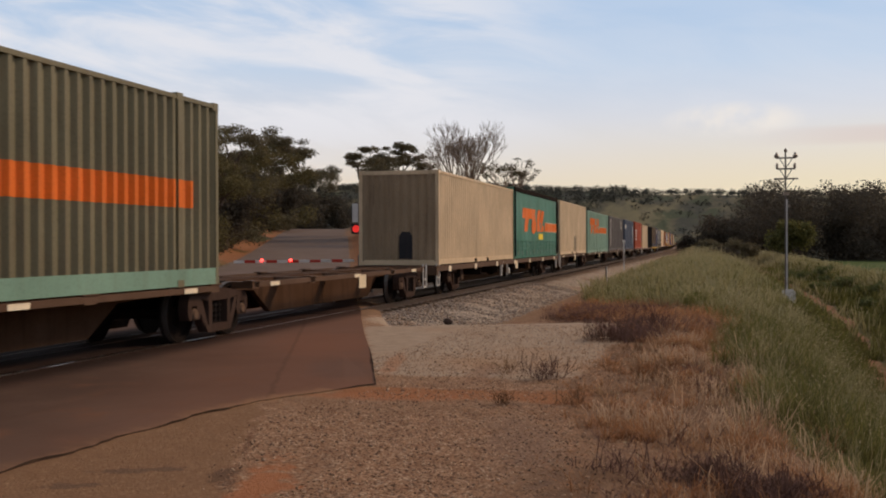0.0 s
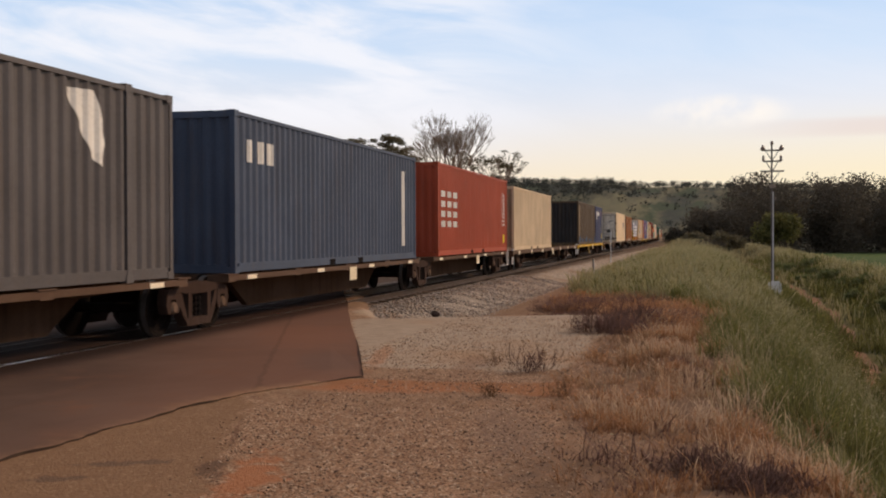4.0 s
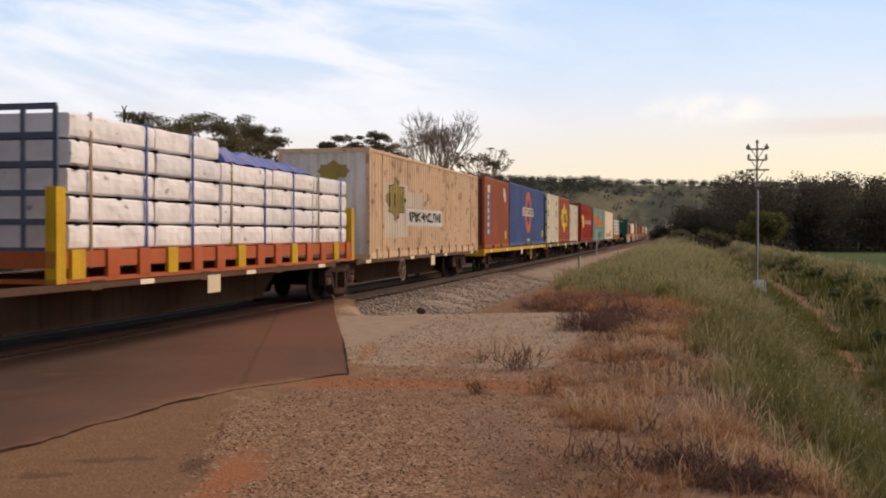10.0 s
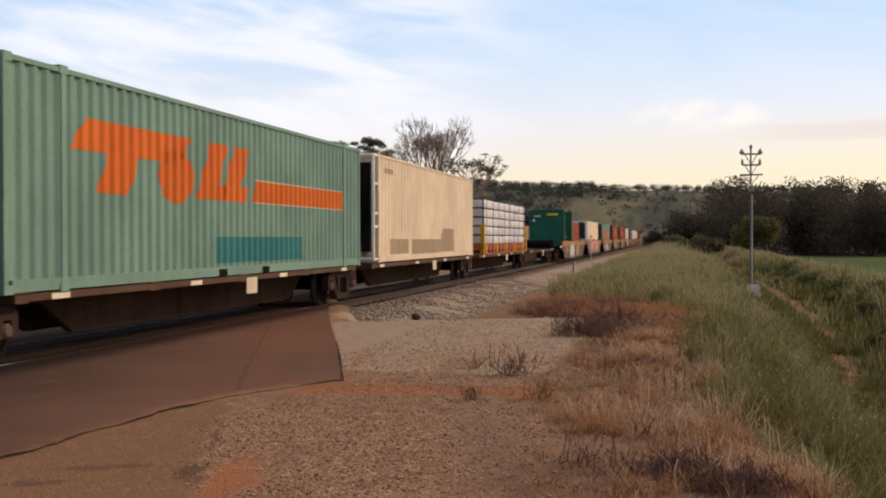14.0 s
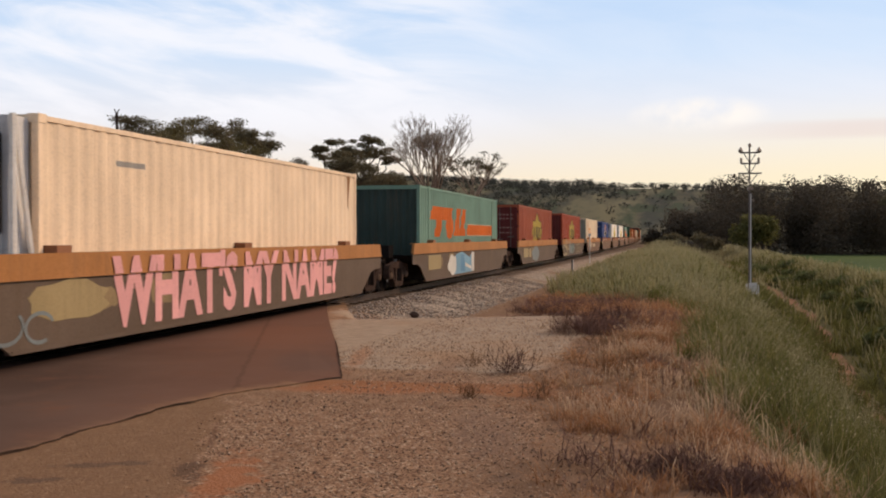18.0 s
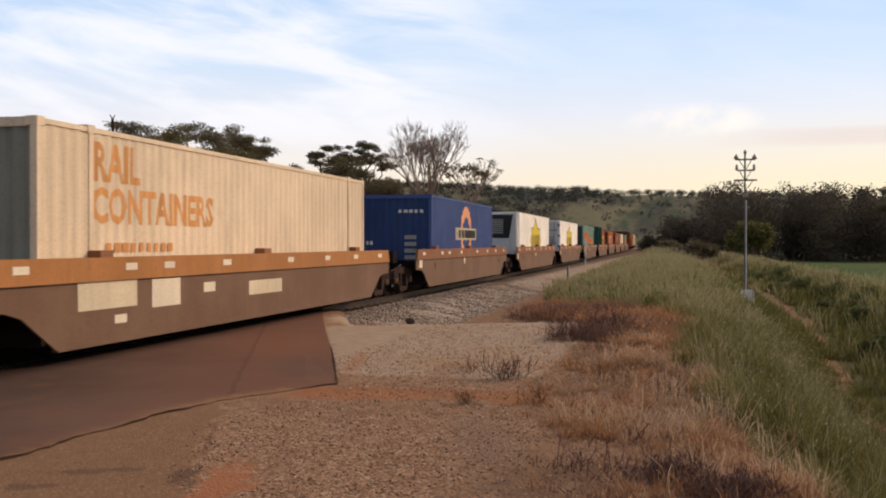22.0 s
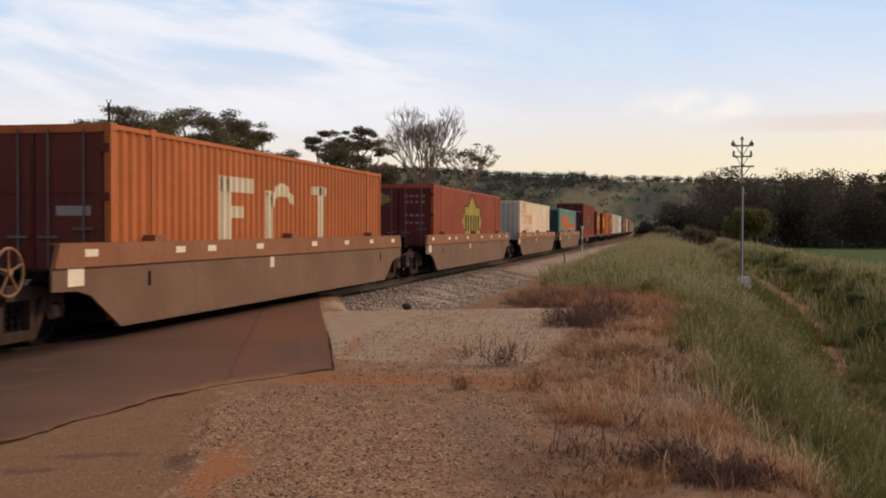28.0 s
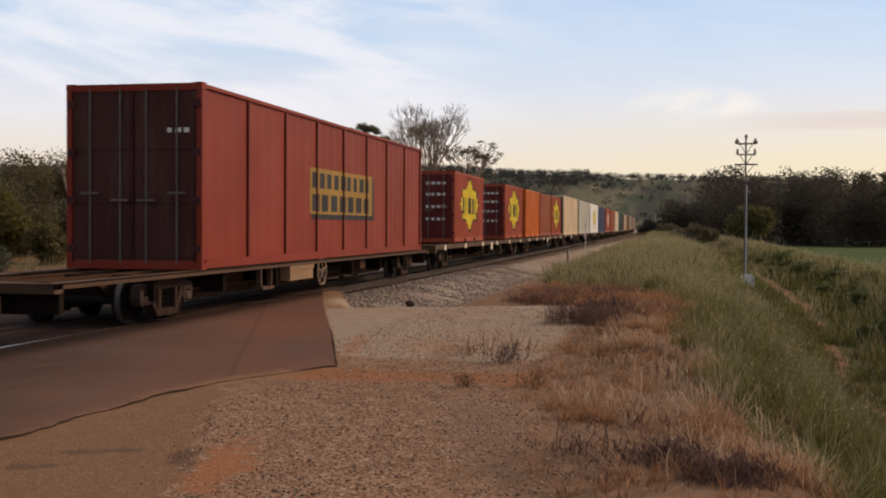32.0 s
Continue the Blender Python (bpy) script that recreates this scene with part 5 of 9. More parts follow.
WELLS = [(370.2, 388.0), (391.5, 409.36), (412.85, 430.79), (434.21, 452.09), (455.53, 473.61), (476.94, 494.95), (498.25, 516.2), (519.6, 537.65), (540.94, 559.04), (562.33, 580.45), (583.8, 602.02), (605.31, 623.3), (626.67, 644.85), (648.07, 666.51), (669.79, 688.11)]
WELL_OBS = []
for i, (a, b) in enumerate(WELLS):
    WELL_OBS.append(well_wagon(a, b, WELLGREY if i < 5 else WELL, GW if i < 5 else BW, i > 5, lead=i == 0, brake=i in (9, 11, 14)))
flat_wagon(690.3, 712.0, (693.9, 709.6), DECKRUST, "flat container wagon with worn brown sides", "flat", wheel=701.2, top=0.78)
flat_wagon(713.0, 735.2, (715.5, 732.5), DECKRUST, "flat container wagon with worn brown sides", "flat")
flat_wagon(735.6, 756.2, (737.4, 754.0), DECKRUST, "flat container wagon with worn brown sides", "flat")
for k in range(18):
    flat_wagon(756.9 + 13.7 * k, 769.9 + 13.7 * k, (758.5 + 13.7 * k, 768.5 + 13.7 * k), DECKRUST, SK)

# ---- its load ----
cream = paint("cream_paint", (0.60, 0.48, 0.345), 0.3)
tan = paint("sandy_paint", (0.70, 0.55, 0.39), 0.2)
sage = paint("sage_paint", (0.185, 0.172, 0.115), 0.5)
mint = paint("mint_paint", (0.225, 0.36, 0.295), 0.25)
mint2 = paint("pale_mint_paint", (0.24, 0.37, 0.305), 0.25, rust=0.3)
teal = paint("teal_curtain", (0.045, 0.19, 0.145), 0.25, 0.45)
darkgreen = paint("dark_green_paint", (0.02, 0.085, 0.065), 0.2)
slate = paint("slate_paint", (0.105, 0.095, 0.095), 0.25)
inkblue = paint("ink_blue_paint", (0.065, 0.085, 0.13), 0.25)
red = paint("red_paint", (0.38, 0.085, 0.05), 0.25)
# also the ends of red boxes, lowered to stand in for their shade
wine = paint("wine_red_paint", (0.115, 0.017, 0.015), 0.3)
brown = paint("drab_brown_paint", (0.092, 0.061, 0.038), 0.4)
blueviolet = paint("dusty_blue_paint", (0.056, 0.066, 0.135), 0.3)
royal = paint("royal_blue_paint", (0.07, 0.112, 0.285), 0.2)
orange_brown = paint("orange_brown_paint", (0.30, 0.12, 0.048), 0.25)
redbrown = paint("red_brown_paint", (0.36, 0.11, 0.06), 0.25)
salmon = paint("salmon_red_paint", (0.38, 0.105, 0.062), 0.25)
rusted_cream = paint("rust_streaked_cream", (0.62, 0.46, 0.32), 0.6, grime=(0.20, 0.10, 0.06), rust=0.6)
dull_white = paint("off_white_paint", (0.75, 0.63, 0.48), 0.25)
white = paint("white_panel_paint", (0.92, 0.88, 0.82), 0.06)
coldwhite = paint("cold_white_paint", (0.62, 0.62, 0.63), 0.25)
lightgrey = paint("light_grey_paint", (0.54, 0.51, 0.42), 0.15)
grimy_white = paint("grimy_door_white", (0.80, 0.73, 0.63), 0.5, rust=0.4)
# for dirty ends, and for ends whose shade is painted in
stained = paint("stained_shaded_end", (0.34, 0.26, 0.18), 0.75, rust=0.4)
bright_orange = paint("bright_orange_paint", (0.62, 0.17, 0.03), 0.15)
grass_green = paint("flat_rack_green", (0.02, 0.14, 0.095), 0.25)


def logo_orange(ob, br, face, dy=0.0, dz=0.0, end=5.95, m=ORANGE):
    """A slanting orange emblem of bars and a disc, with a long stripe after it."""
    n = 20
    disc = [(-2.75 + 0.62 * math.cos(2 * math.pi * i / n), 1.66 + 0.44 * math.sin(2 * math.pi * i / n)) for i in range(n)]
    polys = [rect(-5.65, 2.08, 3.25, 0.44, 1.0), rect(-5.0, 1.60, 0.90, 0.60, 0.6), disc]
    for a in (-1.75, -0.75):
        polys.append([(a - 0.30, 1.33), (a + 0.85, 1.33), (a + 1.0, 1.60), (a + 0.62, 1.60), (a + 1.02, 2.31), (a + 0.32, 2.31)])
    marking("orange_emblem", shapes(polys), m, ob, br, face, (dy, dz), label="slanting orange emblem")
    marking("stripe", shapes([rect(0.50 + dy, 1.55 + dz, end - 0.50 - dy, 0.40, 0.3)]), m, ob, br, face, (0, 0), label="orange stripe")
    for z in (1.337, 1.763):
        marking("stripe_edge", shapes([rect(0.52 + dy, z + dz, end - 0.52 - dy, 0.022)]), CREAMY, ob, br, face, (0, 0), lift=0.006)


def badge(ob, br, face, y, z, rx, ry, dark=BLACK, side="x", letters=True, m=YELLOW):
    """A yellow pointed badge with a dark edge and dark upright bars."""
    marking("badge_shadow", shapes(star(rx * 1.06, ry * 1.09)), dark, ob, br, face, (y + rx * 0.03, z), lift=0.004, side=side)
    marking("badge", shapes(star(rx, ry)), m, ob, br, face, (y, z), lift=0.008, side=side, label="yellow pointed badge")
    if letters:
        polys = [rect((-0.70 + 0.245 * i) * rx, 0, (0.10, 0.07, 0.15, 0.12, 0.15, 0.12)[i] * rx, 0.62 * ry) for i in range(6)]
        marking("badge_bar", shapes(polys), dark, ob, br, face, (y, z - 0.05 * ry), lift=0.012, side=side)


def bars(ob, br, face, y, z, w, h, n, m, side="x", seed=1, name="marking_bar", gap=0.25):
    """Writing too small to read: a row of short bars."""
    rng = random.Random(seed)
    step = w / n
    marking(name, shapes([rect(i * step, 0, step * (1 - gap) * rng.uniform(0.7, 1.0), h) for i in range(n)]), m, ob, br, face, (y, z), lift=0.013, side=side)


def rack(ob, br, face, y, z0, z1, n, m, side="x", w=0.16):
    """Letters one above the other, as bars."""
    marking("marking_bar", shapes([rect(0, z0 + (z1 - z0) * (i + 0.5) / n, w, 0.6 * (z1 - z0) / n) for i in range(n)]), m, ob, br, face, (y, 0), lift=0.013, side=side)


GP = (-1.0, 1.0)
# faded sage box with an orange band, first in view
ob, br, f, H = container("shipping_container", "faded sage corrugated container with orange band on mint base", 1.6, 14.63, 2.9, 0.92, sage, wall="deep", long_posts=True)
marking("stripe", shapes([rect(-7.2, 0, 13.75, 0.42)]), ORANGE, ob, br, f, (0, 1.40), label="orange stripe")
marking("base_band", shapes([rect(-7.2, 0, 14.4, 0.26)]), mint, ob, None, 1.22, (0, 0.13))
marking("stripe", shapes([rect(5.96, 0, 0.12, 0.42)]), ORANGE, ob, None, 1.223, (0, 1.40), label="orange stripe")
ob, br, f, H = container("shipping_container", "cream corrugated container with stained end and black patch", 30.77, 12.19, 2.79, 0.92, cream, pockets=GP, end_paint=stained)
marking("black_patch", shapes([rect(0.02, 0.52, 0.40, 0.66), [(0.02, 0.85), (0.42, 0.85), (0.34, 0.98), (0.10, 0.98)]]), BLACK, ob, None, -6.09, (0, 0), side="y", lift=0.01)
# green curtain sider


def curtain_box(s, L, H, z, m, roofm, label, near_end_paint):
    ob, br, f, H = container("curtain_side_container", label, s, L, H, z, m, wall="flat", near_end="corr", end_paint=near_end_paint)

    def skin(y, zz):
        t = min(1.0, max(0.0, (zz - 0.10) / (H - 0.22)))
        return 1.228 + 0.012 * math.sin(y * 5.1 + 0.6 * math.sin(zz * 3)) * math.sin(math.pi * t) + 0.012 * math.sin(y * 2.9 - zz * 3.1) * math.sin(math.pi * t) + 0.020 * math.sin(y * 1.7 + zz * 2.3) * math.sin(math.pi * t) + 0.03 * max(0, 0.16 - t) * math.sin(y * 9.0)

    def wave(bm):
        n = 72
        ends = []
        for i in range(n + 1):
            y = -L / 2 + 0.16 + (L - 0.32) * i / n
            col = []
            for k in range(13):
                t = k / 12
                zz = 0.10 + (H - 0.22) * t
                x = skin(y, zz)
                col.append(bm.verts.new((x, y, zz)))
            ends.append(col)
        for a, c in zip(ends, ends[1:]):
            for k in range(12):
                bm.faces.new((a[k], c[k], c[k + 1], a[k + 1]))
    part("curtain", mesh_of(("curtain", L, H), m, wave, smooth=True), ob, "plastic side curtain")
    part("curtain_rail", mesh_of(("curtain_rail", L, H), roofm, lambda bm: box(bm, 1.21, 1.275, -L / 2, L / 2, H - 0.16, H + 0.01)), ob, "rail above the curtain")
    for i in range(12):
        y = -L / 2 + 0.7 + (L - 1.4) * i / 11
        part("strap", mesh_of(("strap", H), m, lambda bm: box(bm, 1.262, 1.272, -0.035, 0.035, 0.06, 0.70)), ob, at=pose(0, y, 0))
        part("buckle", mesh_of("buckle", STEEL, lambda bm: box(bm, 1.27, 1.285, -0.04, 0.04, 0.16, 0.32)), ob, at=pose(0, y, 0))
    for sy in (-1, 1):
        part("curtain_pole", mesh_of(("curtain_pole", H, sy), DARK, lambda bm: rod(bm, (1.235, sy * (L / 2 - 0.12), 0.1), (1.235, sy * (L / 2 - 0.12), H - 0.12), 0.045, 8)), ob)
    return ob, skin


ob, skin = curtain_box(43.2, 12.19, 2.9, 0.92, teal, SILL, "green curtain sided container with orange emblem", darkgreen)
for k in range(3):
    part("load_net", mesh_of(("load_net", k), paint("net_bar", (0.10, 0.24, 0.19), 0.3), lambda bm: box(bm, 1.265, 1.277, -5.6, 5.7, 0.36 + 0.18 * k, 0.40 + 0.18 * k)), ob)
logo_orange(ob, skin, 1.23, 1.42, -0.17, 5.95)
marking("stripe", shapes([rect(0.05, 0, 1.4, 0.26)]), YELLOW, ob, skin, 1.23, (0, 0.93))
ob, br, f, H = container("shipping_container", "cream corrugated container with grey stain and dark dirty end", 56.9, 12.19, 2.9, 0.92, cream, pockets=GP, end_paint=paint("dark_stained_end", (0.13, 0.09, 0.06), 0.7))
marking("grey_patch", shapes([rect(0.05, 0.60, 1.1, 0.86)]), paint("grey_stain", (0.30, 0.245, 0.18), 0.5), ob, br, f, (0, 0))
ob, br, f, H = container("shipping_container", "mint green corrugated container with orange emblem", 69.97, 14.63, 2.76, 0.90, mint2, long_posts=True, pockets=GP, end_paint=darkgreen)
logo_orange(ob, br, f)
ob, br, f, H = container("shipping_container", "slate grey corrugated container with white strip", 85.45, 14.63, 2.76, 0.92, slate, long_posts=True, pockets=GP)
marking("white_strip", shapes([rect(-5.93, 1.46, 0.54, 2.12)]), WHITE, ob, br, f, (0, 0))
marking("white_flash", shapes([[(4.5, 2.54), (5.2, 2.58), (5.47, 1.9), (5.35, 1.57), (5.1, 1.7)]]), WHITE, ob, br, f, (0, 0))
patch(ob, 1.222, 1.4, 0.12, 0.7, 0.09, CREAMY)
ob, br, f, H = container("shipping_container", "dark blue grey corrugated container", 102.34, 12.19, 2.82, 0.92, inkblue, pockets=GP)
bars(ob, br, f, -5.5, 2.15, 1.3, 0.40, 3, WHITE)
marking("white_strip", shapes([rect(4.7, 1.37, 0.34, 2.0)]), WHITE, ob, br, f, (0, 0))
ob, br, f, H = container("shipping_container", "rust red corrugated container with white upright bars", 117.25, 12.19, 2.9, 0.92, red, pockets=GP)
for k in range(3):
    rack(ob, br, f, -5.7 + 0.85 * k, 0.85, 2.1, 4, WHITE, w=0.55)
rack(ob, br, f, 5.0, 1.0, 2.4, 9, WHITE, w=0.12)
rack(ob, br, f, 5.35, 1.0, 2.3, 9, WHITE, w=0.10)
marking("label", shapes([rect(5.15, 0.5, 0.34, 0.32)]), YELLOW, ob, br, f, (0, 0))
# the end's shadow is painted with the darker end colour
container("shipping_container", "cream corrugated container with shadowed end", 131.2, 12.19, 2.78, 0.90, cream, pockets=GP, end_paint=stained)
# ends are near black beside the brown sides
ob, br, f, H = container("shipping_container", "drab brown corrugated container over chipped blue base", 157.3, 12.19, 2.9, 0.92, brown, pockets=GP, end_paint=paint("near_black_end", (0.013, 0.011, 0.012), 0.4))
rng = random.Random(11)
marking("blue_chip", shapes([[(a, 0.18), (a + w, 0.18), (a + w * 0.8, 0.18 + hh), (a + w * 0.3, 0.18 + hh * 0.8)] for a, w, hh in ((rng.uniform(-6, 5.4), rng.uniform(0.2, 0.7), rng.uniform(0.1, 0.5)) for _ in range(26))]), paint("chipped_blue", (0.07, 0.13, 0.22), 0.3), ob, br, f, (0, 0))
marking("grey_strip", shapes([rect(-5.6, 1.57, 0.55, 2.1)]), paint("pale_strip", (0.33, 0.25, 0.16), 0.4), ob, br, f, (0, 0))
ob, br, f, H = container("shipping_container", "short dusty blue corrugated container with white emblem", 170.12, 6.06, 2.9, 0.92, blueviolet, pockets=GP)
marking("emblem", shapes([("ring", -0.95, 2.05, 0.36, 0.30, 0.16), [(-1.5, 2.05), (-1.2, 2.25), (-1.15, 1.95)], [(-0.75, 2.2), (-0.55, 2.4), (-0.35, 2.25), (-0.5, 2.0), (-0.3, 1.85), (-0.65, 1.9)], [(-0.75, 1.85), (-0.45, 1.78), (-0.5, 1.5), (-0.6, 1.75)]]), WHITE, ob, br, f, (-1.0, 0.17), label="white animal shaped emblem")
bars(ob, br, f, -1.38, 2.33, 1.8, 0.30, 6, WHITE)
marking("flash", shapes([[(1.5, 2.55), (1.9, 2.66), (2.1, 2.35), (2.2, 2.0), (1.95, 2.05), (1.8, 2.3)]]), paint("pink_flash", (0.45, 0.25, 0.24), 0.2), ob, br, f, (0, 0))
marking("label", shapes([rect(2.08, 0.58, 0.34, 0.40)]), YELLOW, ob, br, f, (0, 0))
rack(ob, br, f, 2.25, 1.0, 1.9, 5, YELLOW, w=0.10)
# refrigerated boxes


def reefer(s, L, H, z, m, label, near="doors", end_paint=None, wall="rib"):
    return container("refrigerated_container", label, s, L, H, z, m, wall=wall, near_end="reefer_doors" if near == "doors" else "corr", end_paint=end_paint)


ob, br, f, H = reefer(193.4, 13.72, 2.9, 0.90, tan, "sandy white refrigerated container with grimy double doors", end_paint=grimy_white)
bars(ob, br, f, 3.25, 1.72, 1.72, 0.55, 4, NAVY, gap=0.3)
marking("underline", shapes([rect(3.2, 1.29, 1.75, 0.06)]), NAVY, ob, br, f, (0, 0))
marking("emblem", shapes([("ring", 4.45, 2.15, 0.26, 0.2, 0.06)] + [rect(a, b, 0.14, 0.12) for a, b in ((4.05, 2.5), (4.4, 2.6), (4.75, 2.35))]), paint("faded_orange", (0.62, 0.34, 0.14), 0.2), ob, br, f, (0, 0))
marking("label", shapes([rect(-6.6, 0.80, 0.26, 0.40)]), YELLOW, ob, br, f, (0, 0))
bars(ob, None, -6.86, -0.98, 1.95, 0.62, 0.13, 5, NAVY, side="y")
for a, b, w, h, m in ((-1.0, 2.45, 0.3, 0.28, teal), (0.42, 2.05, 0.5, 0.06, BLACK), (0.3, 1.05, 0.34, 0.34, BLACK), (0.3, 0.75, 0.36, 0.12, GREYBAR), (0.3, 0.45, 0.36, 0.12, BLACK), (0.3, 1.9, 0.26, 0.12, GREYBAR)):
    marking("door_plate", shapes([rect(a, b, w, h)]), m, ob, None, -6.86, (0, 0), side="y", lift=0.006)


GASKET = paint("black_gasket", (0.020, 0.018, 0.018), 0.3, 0.7)
SOOT = paint("soot_stain", (0.045, 0.032, 0.026), 0.6)
for a, wd in ((-1.10, 0.06), (-0.62, 0.035), (-0.10, 0.05), (0.05, 0.05), (0.58, 0.035), (1.04, 0.06)):
    marking("gasket", shapes([rect(a, 1.42, wd, 2.46)]), GASKET, ob, None, -6.84, (0, 0), side="y", lift=0.004)
for z in (0.22, 2.64):
    marking("gasket", shapes([rect(-1.10, z, 2.2, 0.045)]), GASKET, ob, None, -6.84, (0, 0), side="y", lift=0.005)
rng = random.Random(19)
RUSTRUN = paint("door_rust", (0.20, 0.10, 0.05), 0.5)
for k in range(26):
    cx = rng.choice((-0.95, -0.80, -0.30, 0.12, 0.38, 0.78, 0.90)) + rng.uniform(-0.09, 0.09)
    wd, top = rng.uniform(0.02, 0.06), rng.choice((0.35, 0.5, 0.7, 1.2 if abs(cx) > 0.6 else 0.5)) * rng.uniform(0.6, 1.0)
    marking("stain", shapes([[(cx - wd, 0.14), (cx + wd, 0.14), (cx + wd * 0.8, 0.14 + top * 0.5), (cx + wd * rng.uniform(-0.5, 0.5), 0.14 + top), (cx - wd * 0.9, 0.14 + top * 0.6)]]), RUSTRUN if k % 4 == 0 else SOOT, ob, None, -6.84, (0, 0), side="y", lift=0.002 + 0.0001 * k)


def generator_frame(ob, L, H, end, m):
    """The open steel frame that guards a machine at a box's end."""
    y = end * (L / 2 + 0.35)
    def draw(bm):
        for sx in (1, -1):
            rod(bm, (sx * 1.17, y, 0.05), (sx * 1.17, y, H - 0.05), 0.05, 6)
            for z in (0.1, H * 0.33, H * 0.45, H * 0.72, H - 0.06):
                rod(bm, (sx * 1.17, end * L / 2, z), (sx * 1.17, y, z), 0.04, 6)
        for z in (0.1, H - 0.06):
            rod(bm, (-1.17, y, z), (1.17, y, z), 0.05, 6)
    part("end_frame", mesh_of(("end_frame", L, H, end), m, draw), ob, "open steel guard frame")
    part("machine", mesh_of(("machine", L, H, end), DARK, lambda bm: box(bm, -1.05, 1.05, end * L / 2, end * (L / 2 + 0.25), 0.3, H - 0.25)), ob, "dark machinery")


generator_frame(ob, 13.72, 2.9, 1, white)
ob, br, f, H = container("shipping_container", "orange brown corrugated container with low fork pockets", 209.58, 12.19, 2.77, 0.92, orange_brown, pockets=(-3.2, -1.0, 1.0, 3.2), near_end="doors", end_paint=paint("dark_brown_doors", (0.10, 0.04, 0.025), 0.4))
marking("label", shapes([rect(4.95, 2.30, 0.40, 0.30), rect(-4.9, 2.1, 0.2, 0.5)]), CREAMY, ob, br, f, (0, 0))
patch(ob, 1.223, -0.05, 0.13, 2.1, 0.17, CREAMY)
for z in (1.0, 1.5, 2.15):
    marking("door_plate", shapes([rect(0.15, z, 0.62, 0.34), rect(-0.8, z, 0.5, 0.3)]), GREYBAR, ob, None, -6.09, (0, 0), side="y", lift=0.006)
# timber on flat racks
def wrap_material(name, col):
    """Creased plastic sheet with faint grey print."""
    m, nt, n, l, b = node_material(name)
    co, info = n("ShaderNodeTexCoord"), n("ShaderNodeObjectInfo")
    w = n("ShaderNodeMath")
    w.operation = "MULTIPLY"
    w.inputs[1].default_value = 60.0
    l(info.outputs["Random"], w.inputs[0])
    mp = n("ShaderNodeMapping")
    mp.inputs["Scale"].default_value = (1.0, 0.8, 1.3)
    l(co.outputs["Object"], mp.inputs[0])
    crease = noise_of(nt, mp.outputs[0], 2.2, 3, 0.5, w.outputs[0])
    print_ = noise_of(nt, mp.outputs[0], 6.0, 2, 0.4, w.outputs[0])
    c = mixed(nt, col, tuple(v * 0.84 for v in col), ramped(nt, crease, 0.45, 0.7))
    c = mixed(nt, c, (0.34, 0.33, 0.36), ramped(nt, print_, 0.68, 0.74))
    l(c, b.inputs["Base Color"])
    b.inputs["Roughness"].default_value = 0.35
    bumped(nt, b, crease, 0.6, 0.05)
    return m


WRAP, WRAP2 = wrap_material("white_wrap", (0.80, 0.78, 0.79)), wrap_material("silver_wrap", (0.70, 0.69, 0.72))
STRAP = paint("blue_strap", (0.06, 0.10, 0.33), 0.2)
RACK = paint("rack_orange", (0.45, 0.13, 0.06), 0.4)
ENDW = paint("end_blue_shade", (0.10, 0.12, 0.17), 0.3)


def wrapped_pack(bm, l, h, seed):
    """A pack in loose sheet: rounded section, sagging faces, folded ends."""
    rng = random.Random(seed)
    n = 18
    loops = []
    for i in range(n + 1):
        t = i / n
        y = (-l / 2 + 0.035) + (l - 0.07) * t
        tuck = 1 - 0.025 * max(0.0, 1 - 18 * min(t, 1 - t))
        sag = 0.006 * math.sin(t * 9.0 + seed) + rng.uniform(-0.007, 0.007)
        sec = [(-0.56, 0.03), (-0.53, 0.0), (0.53, 0.0), (0.565, 0.03), (0.575, h * 0.35), (0.578, h * 0.7), (0.57, h - 0.03), (0.545, h), (-0.545, h), (-0.565, h - 0.03)]
        loops.append([bm.verts.new((x * tuck + (sag + rng.uniform(-0.006, 0.006)) * (abs(x) > 0.55), y, h / 2 + (z - h / 2) * tuck + (0.7 * sag if z > h * 0.8 else 0))) for x, z in sec])
    k = len(loops[0])
    for a, c in zip(loops, loops[1:]):
        for i in range(k):
            bm.faces.new((a[i], a[(i + 1) % k], c[(i + 1) % k], c[i])[::-1])
    bm.faces.new(loops[0])
    bm.faces.new(loops[-1][::-1])


